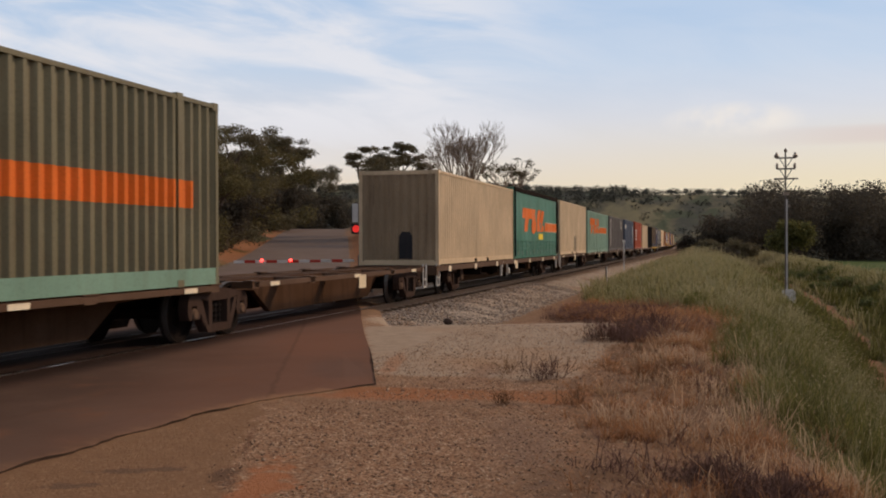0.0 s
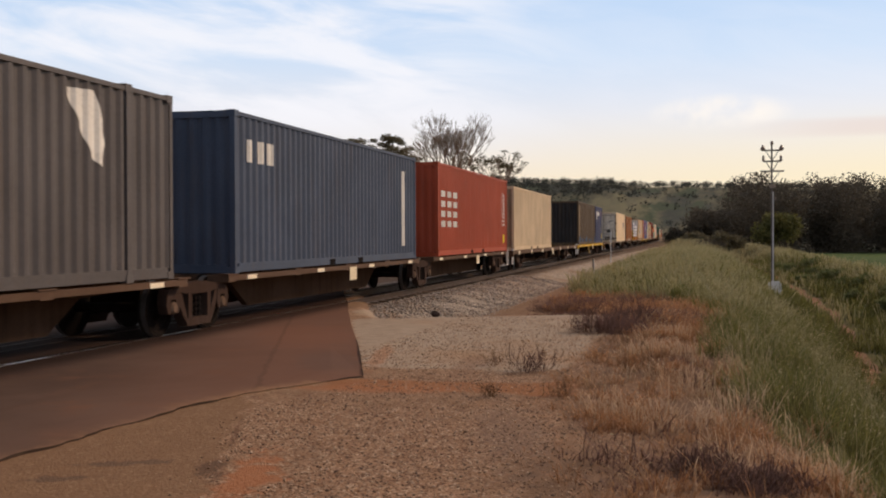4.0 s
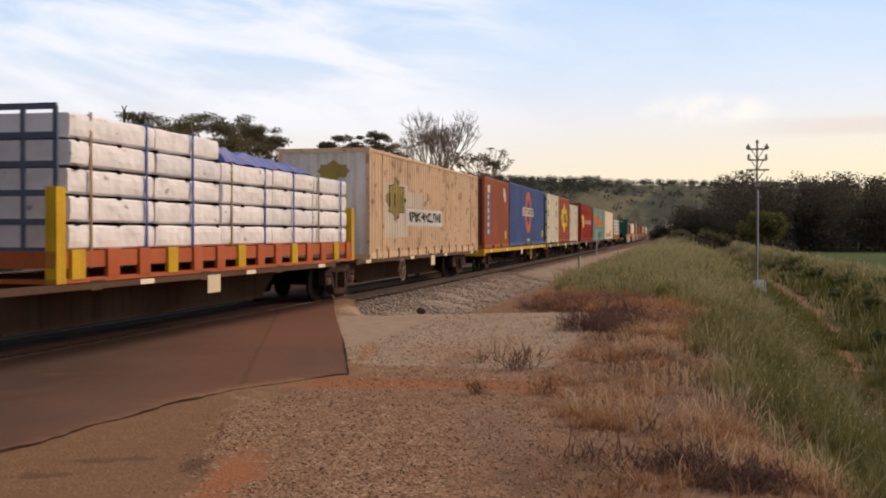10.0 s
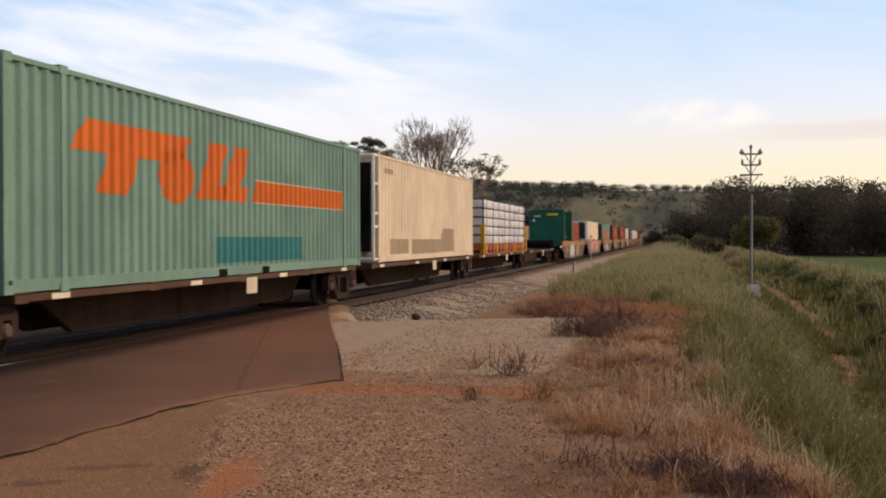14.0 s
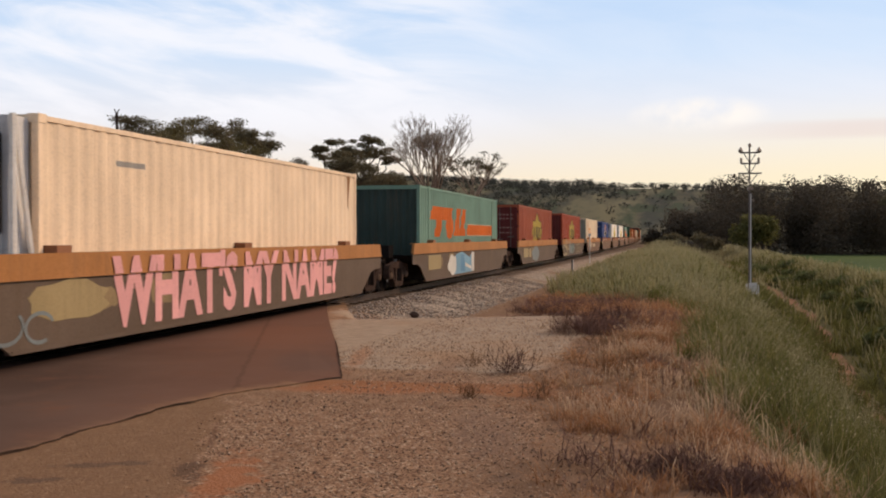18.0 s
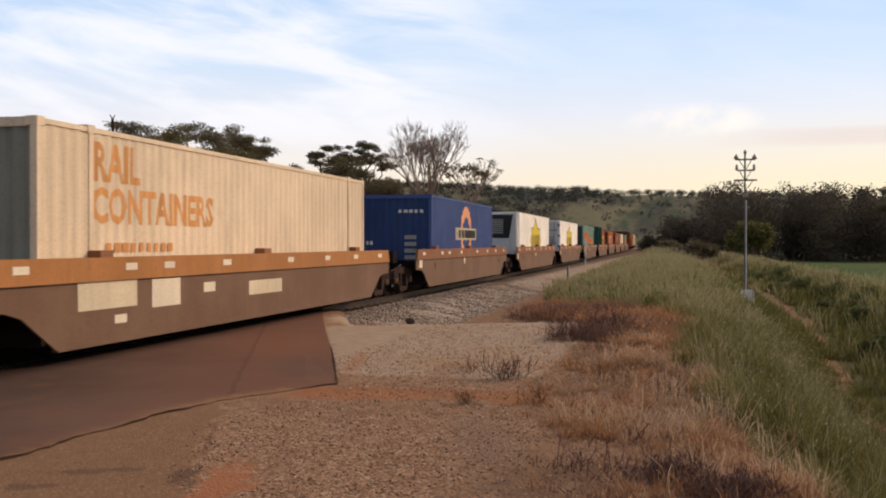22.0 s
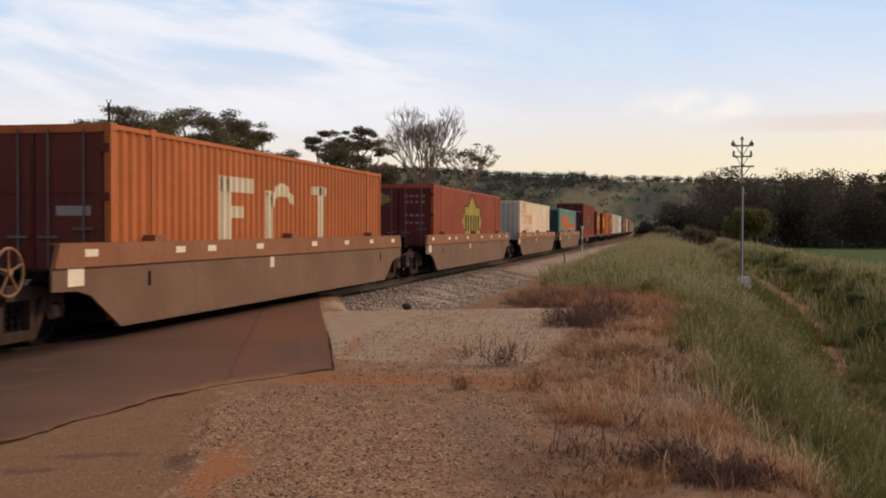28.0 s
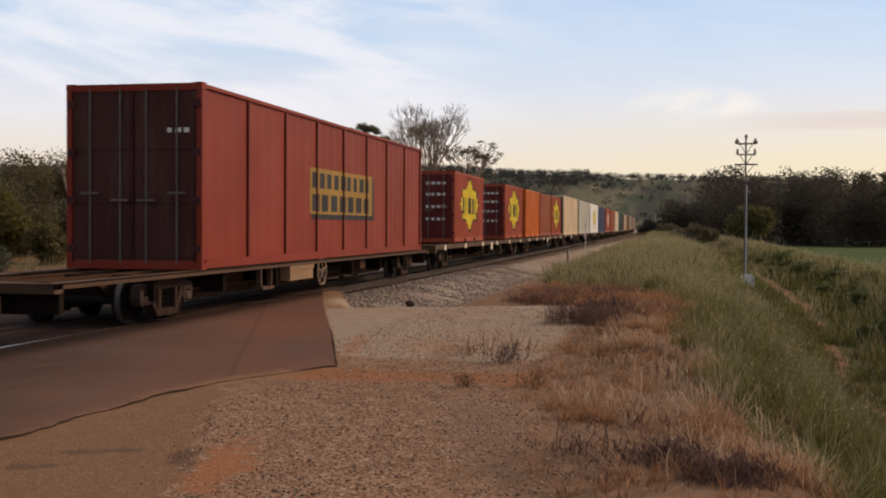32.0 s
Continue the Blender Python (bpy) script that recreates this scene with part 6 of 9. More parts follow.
def timber_load(s, L, layers, label, seed, missing=()):
    base = thing("flat_rack", "orange flat rack with yellow corner posts", "flat rack", "loads on the train")
    part("deck", mesh_of(("rack_deck", L), RACK, lambda bm: [box(bm, -1.2, 1.2, -L / 2, L / 2, 0.20, 0.42), box(bm, -1.219, 1.219, -L / 2, L / 2, 0.0, 0.06)]), base)
    n = 14
    for i in range(n):
        y = -L / 2 + 0.5 + (L - 1.0) * i / (n - 1)
        part("stake_pocket", mesh_of(("stake_pocket", i % 3), DECKYEL if i % 3 == 0 else RACK, lambda bm: box(bm, 1.17, 1.235, -0.16, 0.16, 0.05, 0.44)), base, at=pose(0, y, 0))
    for sy in (-1, 1):
        for sx in (-1, 1):
            part("end_post", mesh_of(("end_post", sy, sx, L), DECKYEL, lambda bm: box(bm, sx * 1.06, sx * 1.22, sy * (L / 2 - 0.22), sy * L / 2, 0, 1.25)), base)
    rides(base, s + L / 2, 0.90)
    load = thing("timber_load", label, "timber packs", "loads on the train")
    rng = random.Random(seed)
    cols, z = 5, 0.0
    for k in range(layers):
        hh = 0.37
        for i in range(cols):
            if (k, i) in missing:
                continue
            l = (L - 0.7) / cols
            for j in range(2):
                w = rng.uniform(-0.02, 0.02)
                pk = part("timber_pack", mesh_of(("timber_pack", L, rng.randrange(4), j), WRAP if rng.random() < 0.75 else WRAP2, lambda bm: wrapped_pack(bm, l, hh - 0.04, rng.randrange(999))), load, at=pose(-0.58 + 1.16 * j + w, -L / 2 + 0.38 + l * (i + 0.5), z + rng.uniform(0, 0.012), 0, 0, rng.uniform(-0.4, 0.4)))
        for y in np.arange(-L / 2 + 0.6, L / 2 - 0.5, 1.1):
            over = min(cols - 1, int(cols * (y + L / 2 - 0.38) / (L - 0.7)))
            if k == layers - 1 or (k + 1, over) in missing:
                continue
            part("batten", mesh_of("batten", SILL, lambda bm: box(bm, -1.17, 1.17, -0.04, 0.04, -0.05, 0.0)), load, at=pose(0, float(y), z + hh - 0.0))
        z += hh
    for i in range(8):
        y = -L / 2 + 0.9 + (L - 1.8) * i / 7
        col = cols * (y + L / 2 - 0.38) / (L - 0.7)
        top = z - sum(0.37 for k in range(layers) if (k, min(cols - 1, max(0, int(col)))) in missing)
        part("strap", mesh_of(("load_strap", round(top, 2)), STRAP if i % 3 else paint("tan_strap", (0.30, 0.22, 0.13), 0.3), lambda bm: [box(bm, 1.172, 1.182, -0.03, 0.03, -0.25, top), box(bm, -1.18, 1.18, -0.03, 0.03, top - 0.04, top - 0.03)]), load, "webbing strap", at=pose(0, y, 0))
    for i in range(6):
        part("end_strap", mesh_of(("end_strap", L, layers), ENDW, lambda bm: box(bm, -0.03, 0.03, -L / 2 + 0.06, -L / 2 + 0.10, 0, z)), load, at=pose(-1.16 + 0.465 * i, 0, 0))
    for i in range(layers + 1):
        part("end_bar", mesh_of(("end_bar", L), ENDW, lambda bm: box(bm, -1.18, 1.18, -L / 2 + 0.055, -L / 2 + 0.105, -0.04, 0.04)), load, at=pose(0, 0, 0.37 * i))
    if missing:
        def tarp(bm):
            rows = []
            for i in range(17):
                y = -1.0 + 4.5 * i / 16
                h = (0.27 + 0.05 * math.sin(i * 1.7)) * (1 - 0.55 * (i / 16) ** 2)
                rows.append([bm.verts.new((x, y, 1.47 + h * k + 0.02 * math.sin(i * 2.3 + x * 5))) for x, k in ((-1.1, 0), (-0.95, 0.85), (-0.3, 1.0), (0.4, 0.95), (1.02, 0.8), (1.17, 0))])
            for a, c in zip(rows, rows[1:]):
                for i in range(5):
                    bm.faces.new((a[i], a[i + 1], c[i + 1], c[i]))
            bm.faces.new(rows[0][::-1])
            bm.faces.new(rows[-1])
        part("tarpaulin", mesh_of(("tarpaulin", L), paint("tarp_blue", (0.10, 0.13, 0.42), 0.3, 0.4), tarp), load, "crumpled blue tarpaulin over the shorter top layer")
    rides(load, s + L / 2, 0.90 + 0.43)


timber_load(225.05, 12.7, 5, "stack of white wrapped timber packs tied with blue straps", 3, missing=((4, 2), (4, 3), (4, 4)))
ob, br, f, H = container("shipping_container", "rust streaked cream container with yellow badge", 239.05, 14.63, 2.84, 0.88, rusted_cream, long_posts=True, pockets=GP, end_paint=paint("scuffed_white_end", (0.70, 0.67, 0.63), 0.45))
for i in range(13):
    part("side_lug", mesh_of("side_lug", rusted_cream, lambda bm: box(bm, 1.2, 1.25, -0.05, 0.05, 0.0, 0.26)), ob, at=pose(0, -6.6 + 1.1 * i, 0))
marking("white_panel", shapes([rect(-5.85, 1.30, 2.5, 1.5), rect(-3.35, 1.64, 1.75, 0.44)]), paint("scuffed_white", (0.60, 0.54, 0.45), 0.4), ob, br, f, (0, 0), lift=0.003)
OLD_YELLOW = paint("tarnished_yellow", (0.36, 0.28, 0.10), 0.5)
badge(ob, br, f, -4.68, 1.60, 1.02, 0.60, m=OLD_YELLOW)
marking("white_bar", shapes([rect(-3.4, 1.13, 4.5, 0.5)]), WHITE, ob, br, f, (0, 0), lift=0.006)
marking("lettering", words("SUPPLY CHAIN SOLUTIONS", 0.40, 0.012), BLACK, ob, br, f, (-1.15, 1.13), sx=0.86, lift=0.013)
badge(ob, None, -7.30, 0.25, 2.25, 0.42, 0.26, side="y", letters=False, dark=OLD_YELLOW, m=OLD_YELLOW)
ob, br, f, H = container("shipping_container", "short red brown corrugated container with blue upright sign", 255.15, 6.06, 2.9, 0.92, redbrown, pockets=GP, end_paint=paint("dark_red_end", (0.12, 0.03, 0.02), 0.4))
marking("blue_strip", shapes([rect(-2.32, 1.40, 0.58, 1.76)]), paint("sign_blue", (0.10, 0.25, 0.42), 0.2), ob, br, f, (0, 0))
marking("white_block", shapes([rect(-2.32, 2.43, 0.58, 0.30)]), WHITE, ob, br, f, (0, 0), lift=0.006)
rack(ob, br, f, -2.18, 0.55, 2.25, 6, WHITE, w=0.30)
marking("flash", shapes([[(1.55, 2.55), (2.0, 2.62), (2.2, 2.3), (2.22, 2.03), (1.95, 2.0), (1.7, 2.3)]]), WHITE, ob, br, f, (0, 0))
marking("label", shapes([rect(2.07, 0.55, 0.34, 0.36)]), YELLOW, ob, br, f, (0, 0))
ob, br, f, H = container("shipping_container", "royal blue corrugated container with orange ring emblem", 261.5, 12.19, 2.94, 0.94, royal, pockets=GP)
marking("ring", shapes([("ring", 0.02, 1.66, 1.07, 1.05, 0.40)]), ORANGE, ob, br, f, (0, 0), label="orange ring")
marking("sign_bar", shapes([rect(-1.9, 1.67, 3.9, 0.42)]), CREAMY, ob, br, f, (0, 0), lift=0.008)
marking("lettering", words("ROAD TRANSPORT", 0.42), NAVY, ob, br, f, (0.1, 1.66), sx=1.02, lift=0.012)
marking("label", shapes([rect(5.4, 0.58, 0.4, 0.38), rect(-0.4, 0.27, 0.95, 0.12)]), YELLOW, ob, br, f, (0, 0))
for s, HH, up in ((275.27, 2.9, 0.36), (288.2, 2.6, 0.0)):
    ob, br, f, H = container("shipping_container", "short light grey container with blue and yellow strips", s, 6.06, HH, 0.96, lightgrey, wall="rib", pockets=GP, near_end="doors", end_paint=paint("dark_grey_end", (0.10, 0.10, 0.10), 0.4))
    for y in (-2.47, 1.52):
        for z, h, m in ((2.04, 0.22, NAVY), (1.76, 0.24, YELLOW), (1.49, 0.20, NAVY), (1.29, 0.14, NAVY), (0.90, 0.45, YELLOW), (0.55, 0.16, NAVY)):
            marking("sign_strip", shapes([rect(y, z + up, 0.44, h)]), m, ob, br, f, (0, 0))
    marking("label", shapes([rect(-0.15, 1.8, 0.22, 0.26)]), WHITE, ob, br, f, (0, 0))
    marking("label", shapes([rect(2.05, 0.72, 0.34, 0.34)]), ORANGE, ob, br, f, (0, 0))
ob, br, f, H = container("shipping_container", "short red corrugated container with yellow pointed badge", 281.66, 6.06, 2.9, 0.96, red, pockets=GP)
badge(ob, br, f, 0.05, 1.59, 2.03, 1.0)
ob, skin = curtain_box(296.05, 12.0, 3.0, 0.86, paint("red_curtain", (0.40, 0.045, 0.03), 0.15, 0.22), paint("dark_red_rail", (0.10, 0.02, 0.016), 0.3), "glossy red curtain sided container with yellow badge", wine)
badge(ob, skin, 1.23, -3.55, 1.57, 1.22, 0.65, dark=paint("badge_green", (0.10, 0.12, 0.05), 0.2))
marking("lettering", words("SUPPLY CHAIN SOLUTIONS", 0.55), WHITE, ob, skin, 1.23, (1.58, 1.56), sx=0.88, lift=0.008)
ob, br, f, H = container("shipping_container", "mint green corrugated container with teal patch and orange emblem", 308.87, 14.63, 2.9, 0.90, mint, long_posts=True, pockets=GP, end_paint=darkgreen)
logo_orange(ob, br, f)
marking("teal_patch", shapes([rect(-1.19, 0.47, 4.25, 0.46), rect(-1.29, 0.10, 2.5, 0.14)]), paint("teal_repaint", (0.05, 0.22, 0.22), 0.2), ob, br, f, (0, 0))
ob, br, f, H = reefer(325.2, 13.4, 2.9, 0.92, dull_white, "off white refrigerated container with repainted patches", near="unit")
generator_frame(ob, 13.4, 2.9, -1, white)
marking("repaint", shapes([rect(-5.5, 0.42, 2.1, 0.42), rect(-3.0, 0.40, 4.1, 0.44), [(1.1, 0.7), (1.3, 0.98), (3.2, 0.98), (3.2, 0.2), (1.1, 0.2)]]), paint("beige_repaint", (0.46, 0.36, 0.25), 0.3), ob, br, f, (0, 0))
marking("repaint", shapes([rect(-6.0, 2.48, 0.85, 0.14)]), paint("beige_repaint", (0.46, 0.36, 0.25), 0.3), ob, br, f, (0, 0))
timber_load(341.05, 12.7, 5, "stack of white wrapped timber packs on an orange rack", 9)

# containers down in the well wagons
ZW = 0.25


def flat_rack(s, H, label, m):
    ob = thing("flat_rack", label, "flat rack", "loads on the train")
    L = 6.06
    part("deck", mesh_of("green_deck", m, lambda bm: box(bm, -1.2, 1.2, -L / 2, L / 2, 0.0, 0.45)), ob)
    for sy in (-1, 1):
        a, c = sorted((sy * (L / 2 - 0.2), sy * L / 2))
        part("end_wall", mesh_of(("rack_end", sy, H), m, lambda bm: box(bm, -1.15, 1.15, *sorted((sy * (L / 2 - 0.12), sy * (L / 2 - 0.055))), 0.4, H - 0.08)), ob, "tall green end wall")
        for sx in (-1, 1):
            part("corner_post", mesh_of(("rack_post", sy, sx, H), m, lambda bm: box(bm, sx * 1.15 - 0.07, sx * 1.15 + 0.07, a, c, 0, H)), ob)
        part("top_beam", mesh_of(("rack_top", sy, H), m, lambda bm: box(bm, -1.075, 1.075, a, c, H - 0.1, H - 0.004)), ob)
        for i in range(5):
            part("rib", mesh_of(("rack_rib", sy, H), m, lambda bm: box(bm, -0.04, 0.04, *sorted((sy * (L / 2 - 0.05), sy * (L / 2 - 0.005))), 0.4, H - 0.1)), ob, at=pose(-0.88 + 0.44 * i, 0, 0))
    steel, pale = paint("frame_grey_green", (0.055, 0.072, 0.060), 0.35), paint("frame_green", (0.13, 0.36, 0.24), 0.3)
    sheet = paint("sheet_green", (0.045, 0.20, 0.13), 0.3)
    part("back_panel", mesh_of(("rack_back", H), sheet, lambda bm: box(bm, -0.52, -0.46, -L / 2 + 0.22, L / 2 - 0.22, 0.45, H - 0.27)), ob, "ribbed green panel between the end walls")
    for i in range(8):
        part("panel_rib", mesh_of(("rack_panel_rib", H), sheet, lambda bm: box(bm, -0.456, -0.36, -0.06, 0.06, 0.45, H - 0.27)), ob, at=pose(0, -2.54 + 0.74 * i, 0))
    part("panel_rail", mesh_of(("rack_panel_rail", H), sheet, lambda bm: box(bm, -0.56, -0.38, -L / 2 + 0.22, L / 2 - 0.22, H - 0.26, H - 0.14)), ob)
    for i, (y0, y1, x, z0, z1) in enumerate(((-2.72, -2.42, 0.45, 0.5, H - 0.2), (-1.15, -0.55, 0.30, 1.45, H - 0.28))):
        part("board", mesh_of(("rack_board", i, H), pale, lambda bm: box(bm, x - 0.03, x + 0.03, y0, y1, z0, z1)), ob, "pale green folded board")
    for i, (y0, y1, lean) in enumerate(((-2.35, -1.30, 0.0), (-0.35, 0.25, 0.30))):
        for py in (y0, y1):
            part("upright", mesh_of(("rack_upright", round(py, 2), H), steel, lambda bm: rod(bm, (1.02, py, 0.45), (0.92, py - lean, H - 0.30), 0.055, 8)), ob)
        for z in (1.0, 1.72, 2.30, 2.85):
            part("rung", mesh_of(("rack_rung", i, z), steel, lambda bm: box(bm, 0.92, 1.02, y0 - lean * z / H, y1 - lean * z / H, z - 0.05, z + 0.05)), ob)
    for i, z in enumerate((0.72, 1.38)):
        part("side_rail", mesh_of(("rack_side_rail", i), steel, lambda bm: box(bm, 1.03, 1.11, -2.8, 0.35, z - 0.045, z + 0.045)), ob)
    for i, (a, c) in enumerate((((1.08, -2.1, 1.38), (1.08, -1.4, 0.5)), ((1.08, -1.2, 1.38), (1.08, -0.6, 0.5)), ((1.08, 0.35, 1.0), (0.2, 2.4, 0.5)))):
        part("brace", mesh_of(("rack_brace", i), steel if i < 2 else pale, lambda bm: rod(bm, a, c, 0.04, 6)), ob)
    marking("label", shapes([rect(0.05, H - 0.34, 0.75, 0.14)]), YELLOW, ob, None, -L / 2, (0, 0), side="y", lift=0.01)
    marking("label", shapes([rect(-0.85, H - 0.45, 0.45, 0.1), rect(-0.95, H - 0.75, 0.16, 0.16)]), WHITE, ob, None, -L / 2, (0, 0), side="y", lift=0.01)
    rides(ob, s + L / 2, ZW)


flat_rack(372.96, 3.30, "green flat rack with tall end walls and steel frames", grass_green)
ob, br, f, H = container("shipping_container", "short orange red corrugated container in a well wagon", 379.15, 6.0, 2.5, ZW, salmon)
bars(ob, br, f, 1.0, 2.0, 0.5, 0.3, 2, WHITE)
ob, br, f, H = reefer(394.1, 13.66, 2.85, ZW, paint("pale_sand_paint", (0.84, 0.68, 0.52), 0.22), "sandy refrigerated container with white and black cooling unit", near="unit")


def cooling_unit(ob, L, H, style):
    """A box's refrigerating machine: a rounded white housing with a dark grille."""
    y = -L / 2
    part("cooling_unit", mesh_of(("cooling_unit", L, H), coldwhite, lambda bm: [box(bm, -1.08, 1.08, y - 0.42, y, 0.45, H - 0.06), box(bm, -0.98, 0.98, y - 0.47, y - 0.42, 0.55, H - 0.14)]), ob, "white cooling unit")
    if style == "badge":
        part("dark_front", mesh_of(("dark_front", L, H), BLACK, lambda bm: slab_y(bm, [(-1.02, 1.38), (-0.94, 1.28), (0, 1.22), (0.94, 1.28), (1.02, 1.38), (1.02, H - 0.30), (0.90, H - 0.16), (-0.90, H - 0.16), (-1.02, H - 0.30)], y - 0.51, y - 0.46)), ob, "glossy black upper front")
        part("front_plate", mesh_of(("front_plate", L, H), coldwhite, lambda bm: slab_y(bm, [(-0.36, 1.42), (0.36, 1.42), (0.46, H - 0.10), (-0.46, H - 0.10)], y - 0.525, y - 0.50)), ob, "white plate")
        bars(ob, None, y - 0.525, -0.30, H - 0.42, 0.60, 0.16, 4, NAVY, side="y")
        marking("plate", shapes([rect(-0.17, 1.78, 0.34, 0.30)]), NAVY, ob, None, y - 0.525, (0, 0), side="y", lift=0.008)
        bars(ob, None, y - 0.47, -0.5, 1.0, 0.9, 0.05, 6, GREYBAR, side="y")
        bars(ob, None, y - 0.47, 0.1, 0.8, 0.3, 0.07, 2, BLACK, side="y")
    else:
        part("grille", mesh_of(("grille", L, H), BLACK, lambda bm: slab_y(bm, [(-0.95, H - 0.15), (0.95, H - 0.15), (0.75, H - 1.35), (-0.75, H - 1.35)], y - 0.50, y - 0.46)), ob, "black grille")
        for k in range(7):
            part("grille_bar", mesh_of(("grille_bar", L, H, k), STEEL, lambda bm: box(bm, -0.5, 0.45, y - 0.52, y - 0.50, H - 0.45 - 0.11 * k, H - 0.39 - 0.11 * k)), ob)
    part("side_frame", mesh_of(("unit_frame", L, H), white, lambda bm: [rod(bm, (1.16, y - 0.45, 0.2), (1.16, y - 0.45, H - 0.05), 0.05, 6), rod(bm, (1.16, y, 0.6), (1.16, y - 0.45, 0.6), 0.04, 6), rod(bm, (1.16, y - 0.42, H - 0.1), (1.16, y - 0.05, 1.0), 0.04, 6)]), ob)


def slab_y(bm, outline, y0, y1):
    a = [bm.verts.new((x, y0, z)) for x, z in outline]
    c = [bm.verts.new((x, y1, z)) for x, z in outline]
    n = len(a)
    bm.faces.new(a)
    bm.faces.new(c[::-1])
    for i in range(n):
        bm.faces.new((a[i], c[i], c[(i + 1) % n], a[(i + 1) % n]))


cooling_unit(ob, 13.66, 2.85, "badge")
marking("rust_run", shapes([[(6.05, 2.75), (6.35, 2.75), (6.22, 1.9)]]), paint("rust_run", (0.30, 0.15, 0.06), 0.3), ob, br, f, (0, 0))
marking("grey_line", shapes([rect(-4.9, 2.35, 0.9, 0.08)]), GREYBAR, ob, br, f, (0, 0))
# ends in a much darker green than the sides
ob, br, f, H = container("shipping_container", "mint green corrugated container with orange emblem in a well", 414.5, 14.63, 2.9, ZW, mint, long_posts=True, end_paint=paint("dark_teal_end", (0.026, 0.050, 0.046), 0.5))
logo_orange(ob, br, f)
for s, col, ec, nm, end in ((435.9, salmon, wine, "faded salmon red", "doors"), (457.2, red, wine, "bright red", "corr")):
    ob, br, f, H = container("shipping_container", nm + " corrugated container with yellow badge in a well", s, 14.63, 2.9, ZW, col, long_posts=True, near_end=end, end_paint=ec)
    badge(ob, br, f, 0.0, 1.57, 2.2, 1.03, m=paint("faded_yellow", (0.55, 0.42, 0.13), 0.25))
    if end == "doors":
        badge(ob, None, -7.30, -0.6, 2.3, 0.36, 0.22, side="y", letters=False, m=paint("dull_olive", (0.30, 0.25, 0.10), 0.2))
        for z in (1.5, 1.75, 2.2, 2.4):
            bars(ob, None, -7.30, 0.2, z, 0.75, 0.08, 4, paint("pale_red", (0.35, 0.20, 0.18), 0.2), side="y", seed=int(z * 10))
ob, br, f, H = container("shipping_container", "cream ribbed container with orange words in a well", 478.5, 14.63, 2.9, ZW, dull_white, wall="fine", long_posts=True, end_paint=paint("grey_green_end", (0.30, 0.30, 0.25), 0.4))
FADEO = paint("faded_orange_words", (0.76, 0.40, 0.18), 0.3)
marking("lettering", words("RAIL", 0.74, 0.022), FADEO, ob, br, f, (-5.28, 2.40), sx=0.92)
marking("lettering", words("CONTAINERS", 0.68, 0.022), FADEO, ob, br, f, (-3.98, 1.80), sx=0.96)
bars(ob, br, f, -5.6, 1.24, 2.15, 0.13, 9, FADEO)
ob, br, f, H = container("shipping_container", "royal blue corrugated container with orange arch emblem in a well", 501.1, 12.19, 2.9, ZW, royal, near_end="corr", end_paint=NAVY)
marking("ring", shapes([("ring", 0.1, 1.64, 1.1, 1.05, 0.40)]), paint("peach_marking", (0.85, 0.46, 0.28), 0.15), ob, br, f, (0, 0), label="orange ring")
marking("sign_bar", shapes([rect(-1.88, 1.64, 4.0, 0.45)]), CREAMY, ob, br, f, (0, 0), lift=0.008)
bars(ob, br, f, -1.75, 1.64, 3.8, 0.3, 13, BLACK, seed=8)
bars(ob, None, -6.07, 0.1, 2.35, 0.9, 0.10, 5, WHITE, side="y")
bars(ob, None, -6.07, -1.0, 1.3, 0.25, 0.12, 2, WHITE, side="y")
rack(ob, None, -6.07, 0.3, 0.5, 1.6, 5, GREYBAR, side="y", w=0.4)
for s, near in ((521.9, "unit"), (543.0, "doors")):
    ob, br, f, H = reefer(s, 13.75 if near == "unit" else 14.4, 2.9, ZW, white, "white refrigerated container with yellow badge in a well", near=near, end_paint=coldwhite, wall="flat")
    L = 13.75 if near == "unit" else 14.4
    if near == "unit":
        cooling_unit(ob, L, 2.9, "grille")
    else:
        generator_frame(ob, L, 2.9, 1, white)
        for a, z, w, h, m in ((-0.8, 2.25, 0.5, 0.28, YELLOW), (0.3, 2.2, 0.7, 0.10, GREYBAR), (0.3, 1.7, 0.5, 0.12, GREYBAR), (0.3, 1.4, 0.5, 0.4, GREYBAR), (0.3, 1.15, 0.36, 0.12, wine), (-0.7, 1.25, 0.5, 0.14, BLACK)):
            marking("door_plate", shapes([rect(a, z, w, h)]), m, ob, None, -L / 2, (0, 0), side="y", lift=0.006)
    badge(ob, br, f, -0.05, 1.45, 2.35, 1.17)
    marking("label", shapes([rect(-1.1, 2.70, 1.2, 0.09)]), CREAMY, ob, br, f, (0, 0))
ob, br, f, H = container("shipping_container", "mint green corrugated container with dark green end in a well", 564.1, 14.63, 2.9, ZW, mint, long_posts=True, end_paint=paint("dark_teal_end", (0.026, 0.050, 0.046), 0.5))
logo_orange(ob, br, f)
flat_rack(586.5, 3.1, "dark green flat rack with tall end walls", darkgreen)
ob, br, f, H = container("shipping_container", "short red corrugated container with large yellow badge", 593.0, 6.06, 2.6, ZW + 0.12, red)
badge(ob, br, f, -0.2, 1.42, 1.95, 0.97)
ob, br, f, H = container("shipping_container", "orange corrugated container with tall cream bars in a well", 607.1, 14.63, 2.80, ZW, paint("warm_orange_paint", (0.50, 0.17, 0.07), 0.25), long_posts=True, near_end="doors", end_paint=paint("dark_oxide_doors", (0.13, 0.03, 0.022), 0.3))
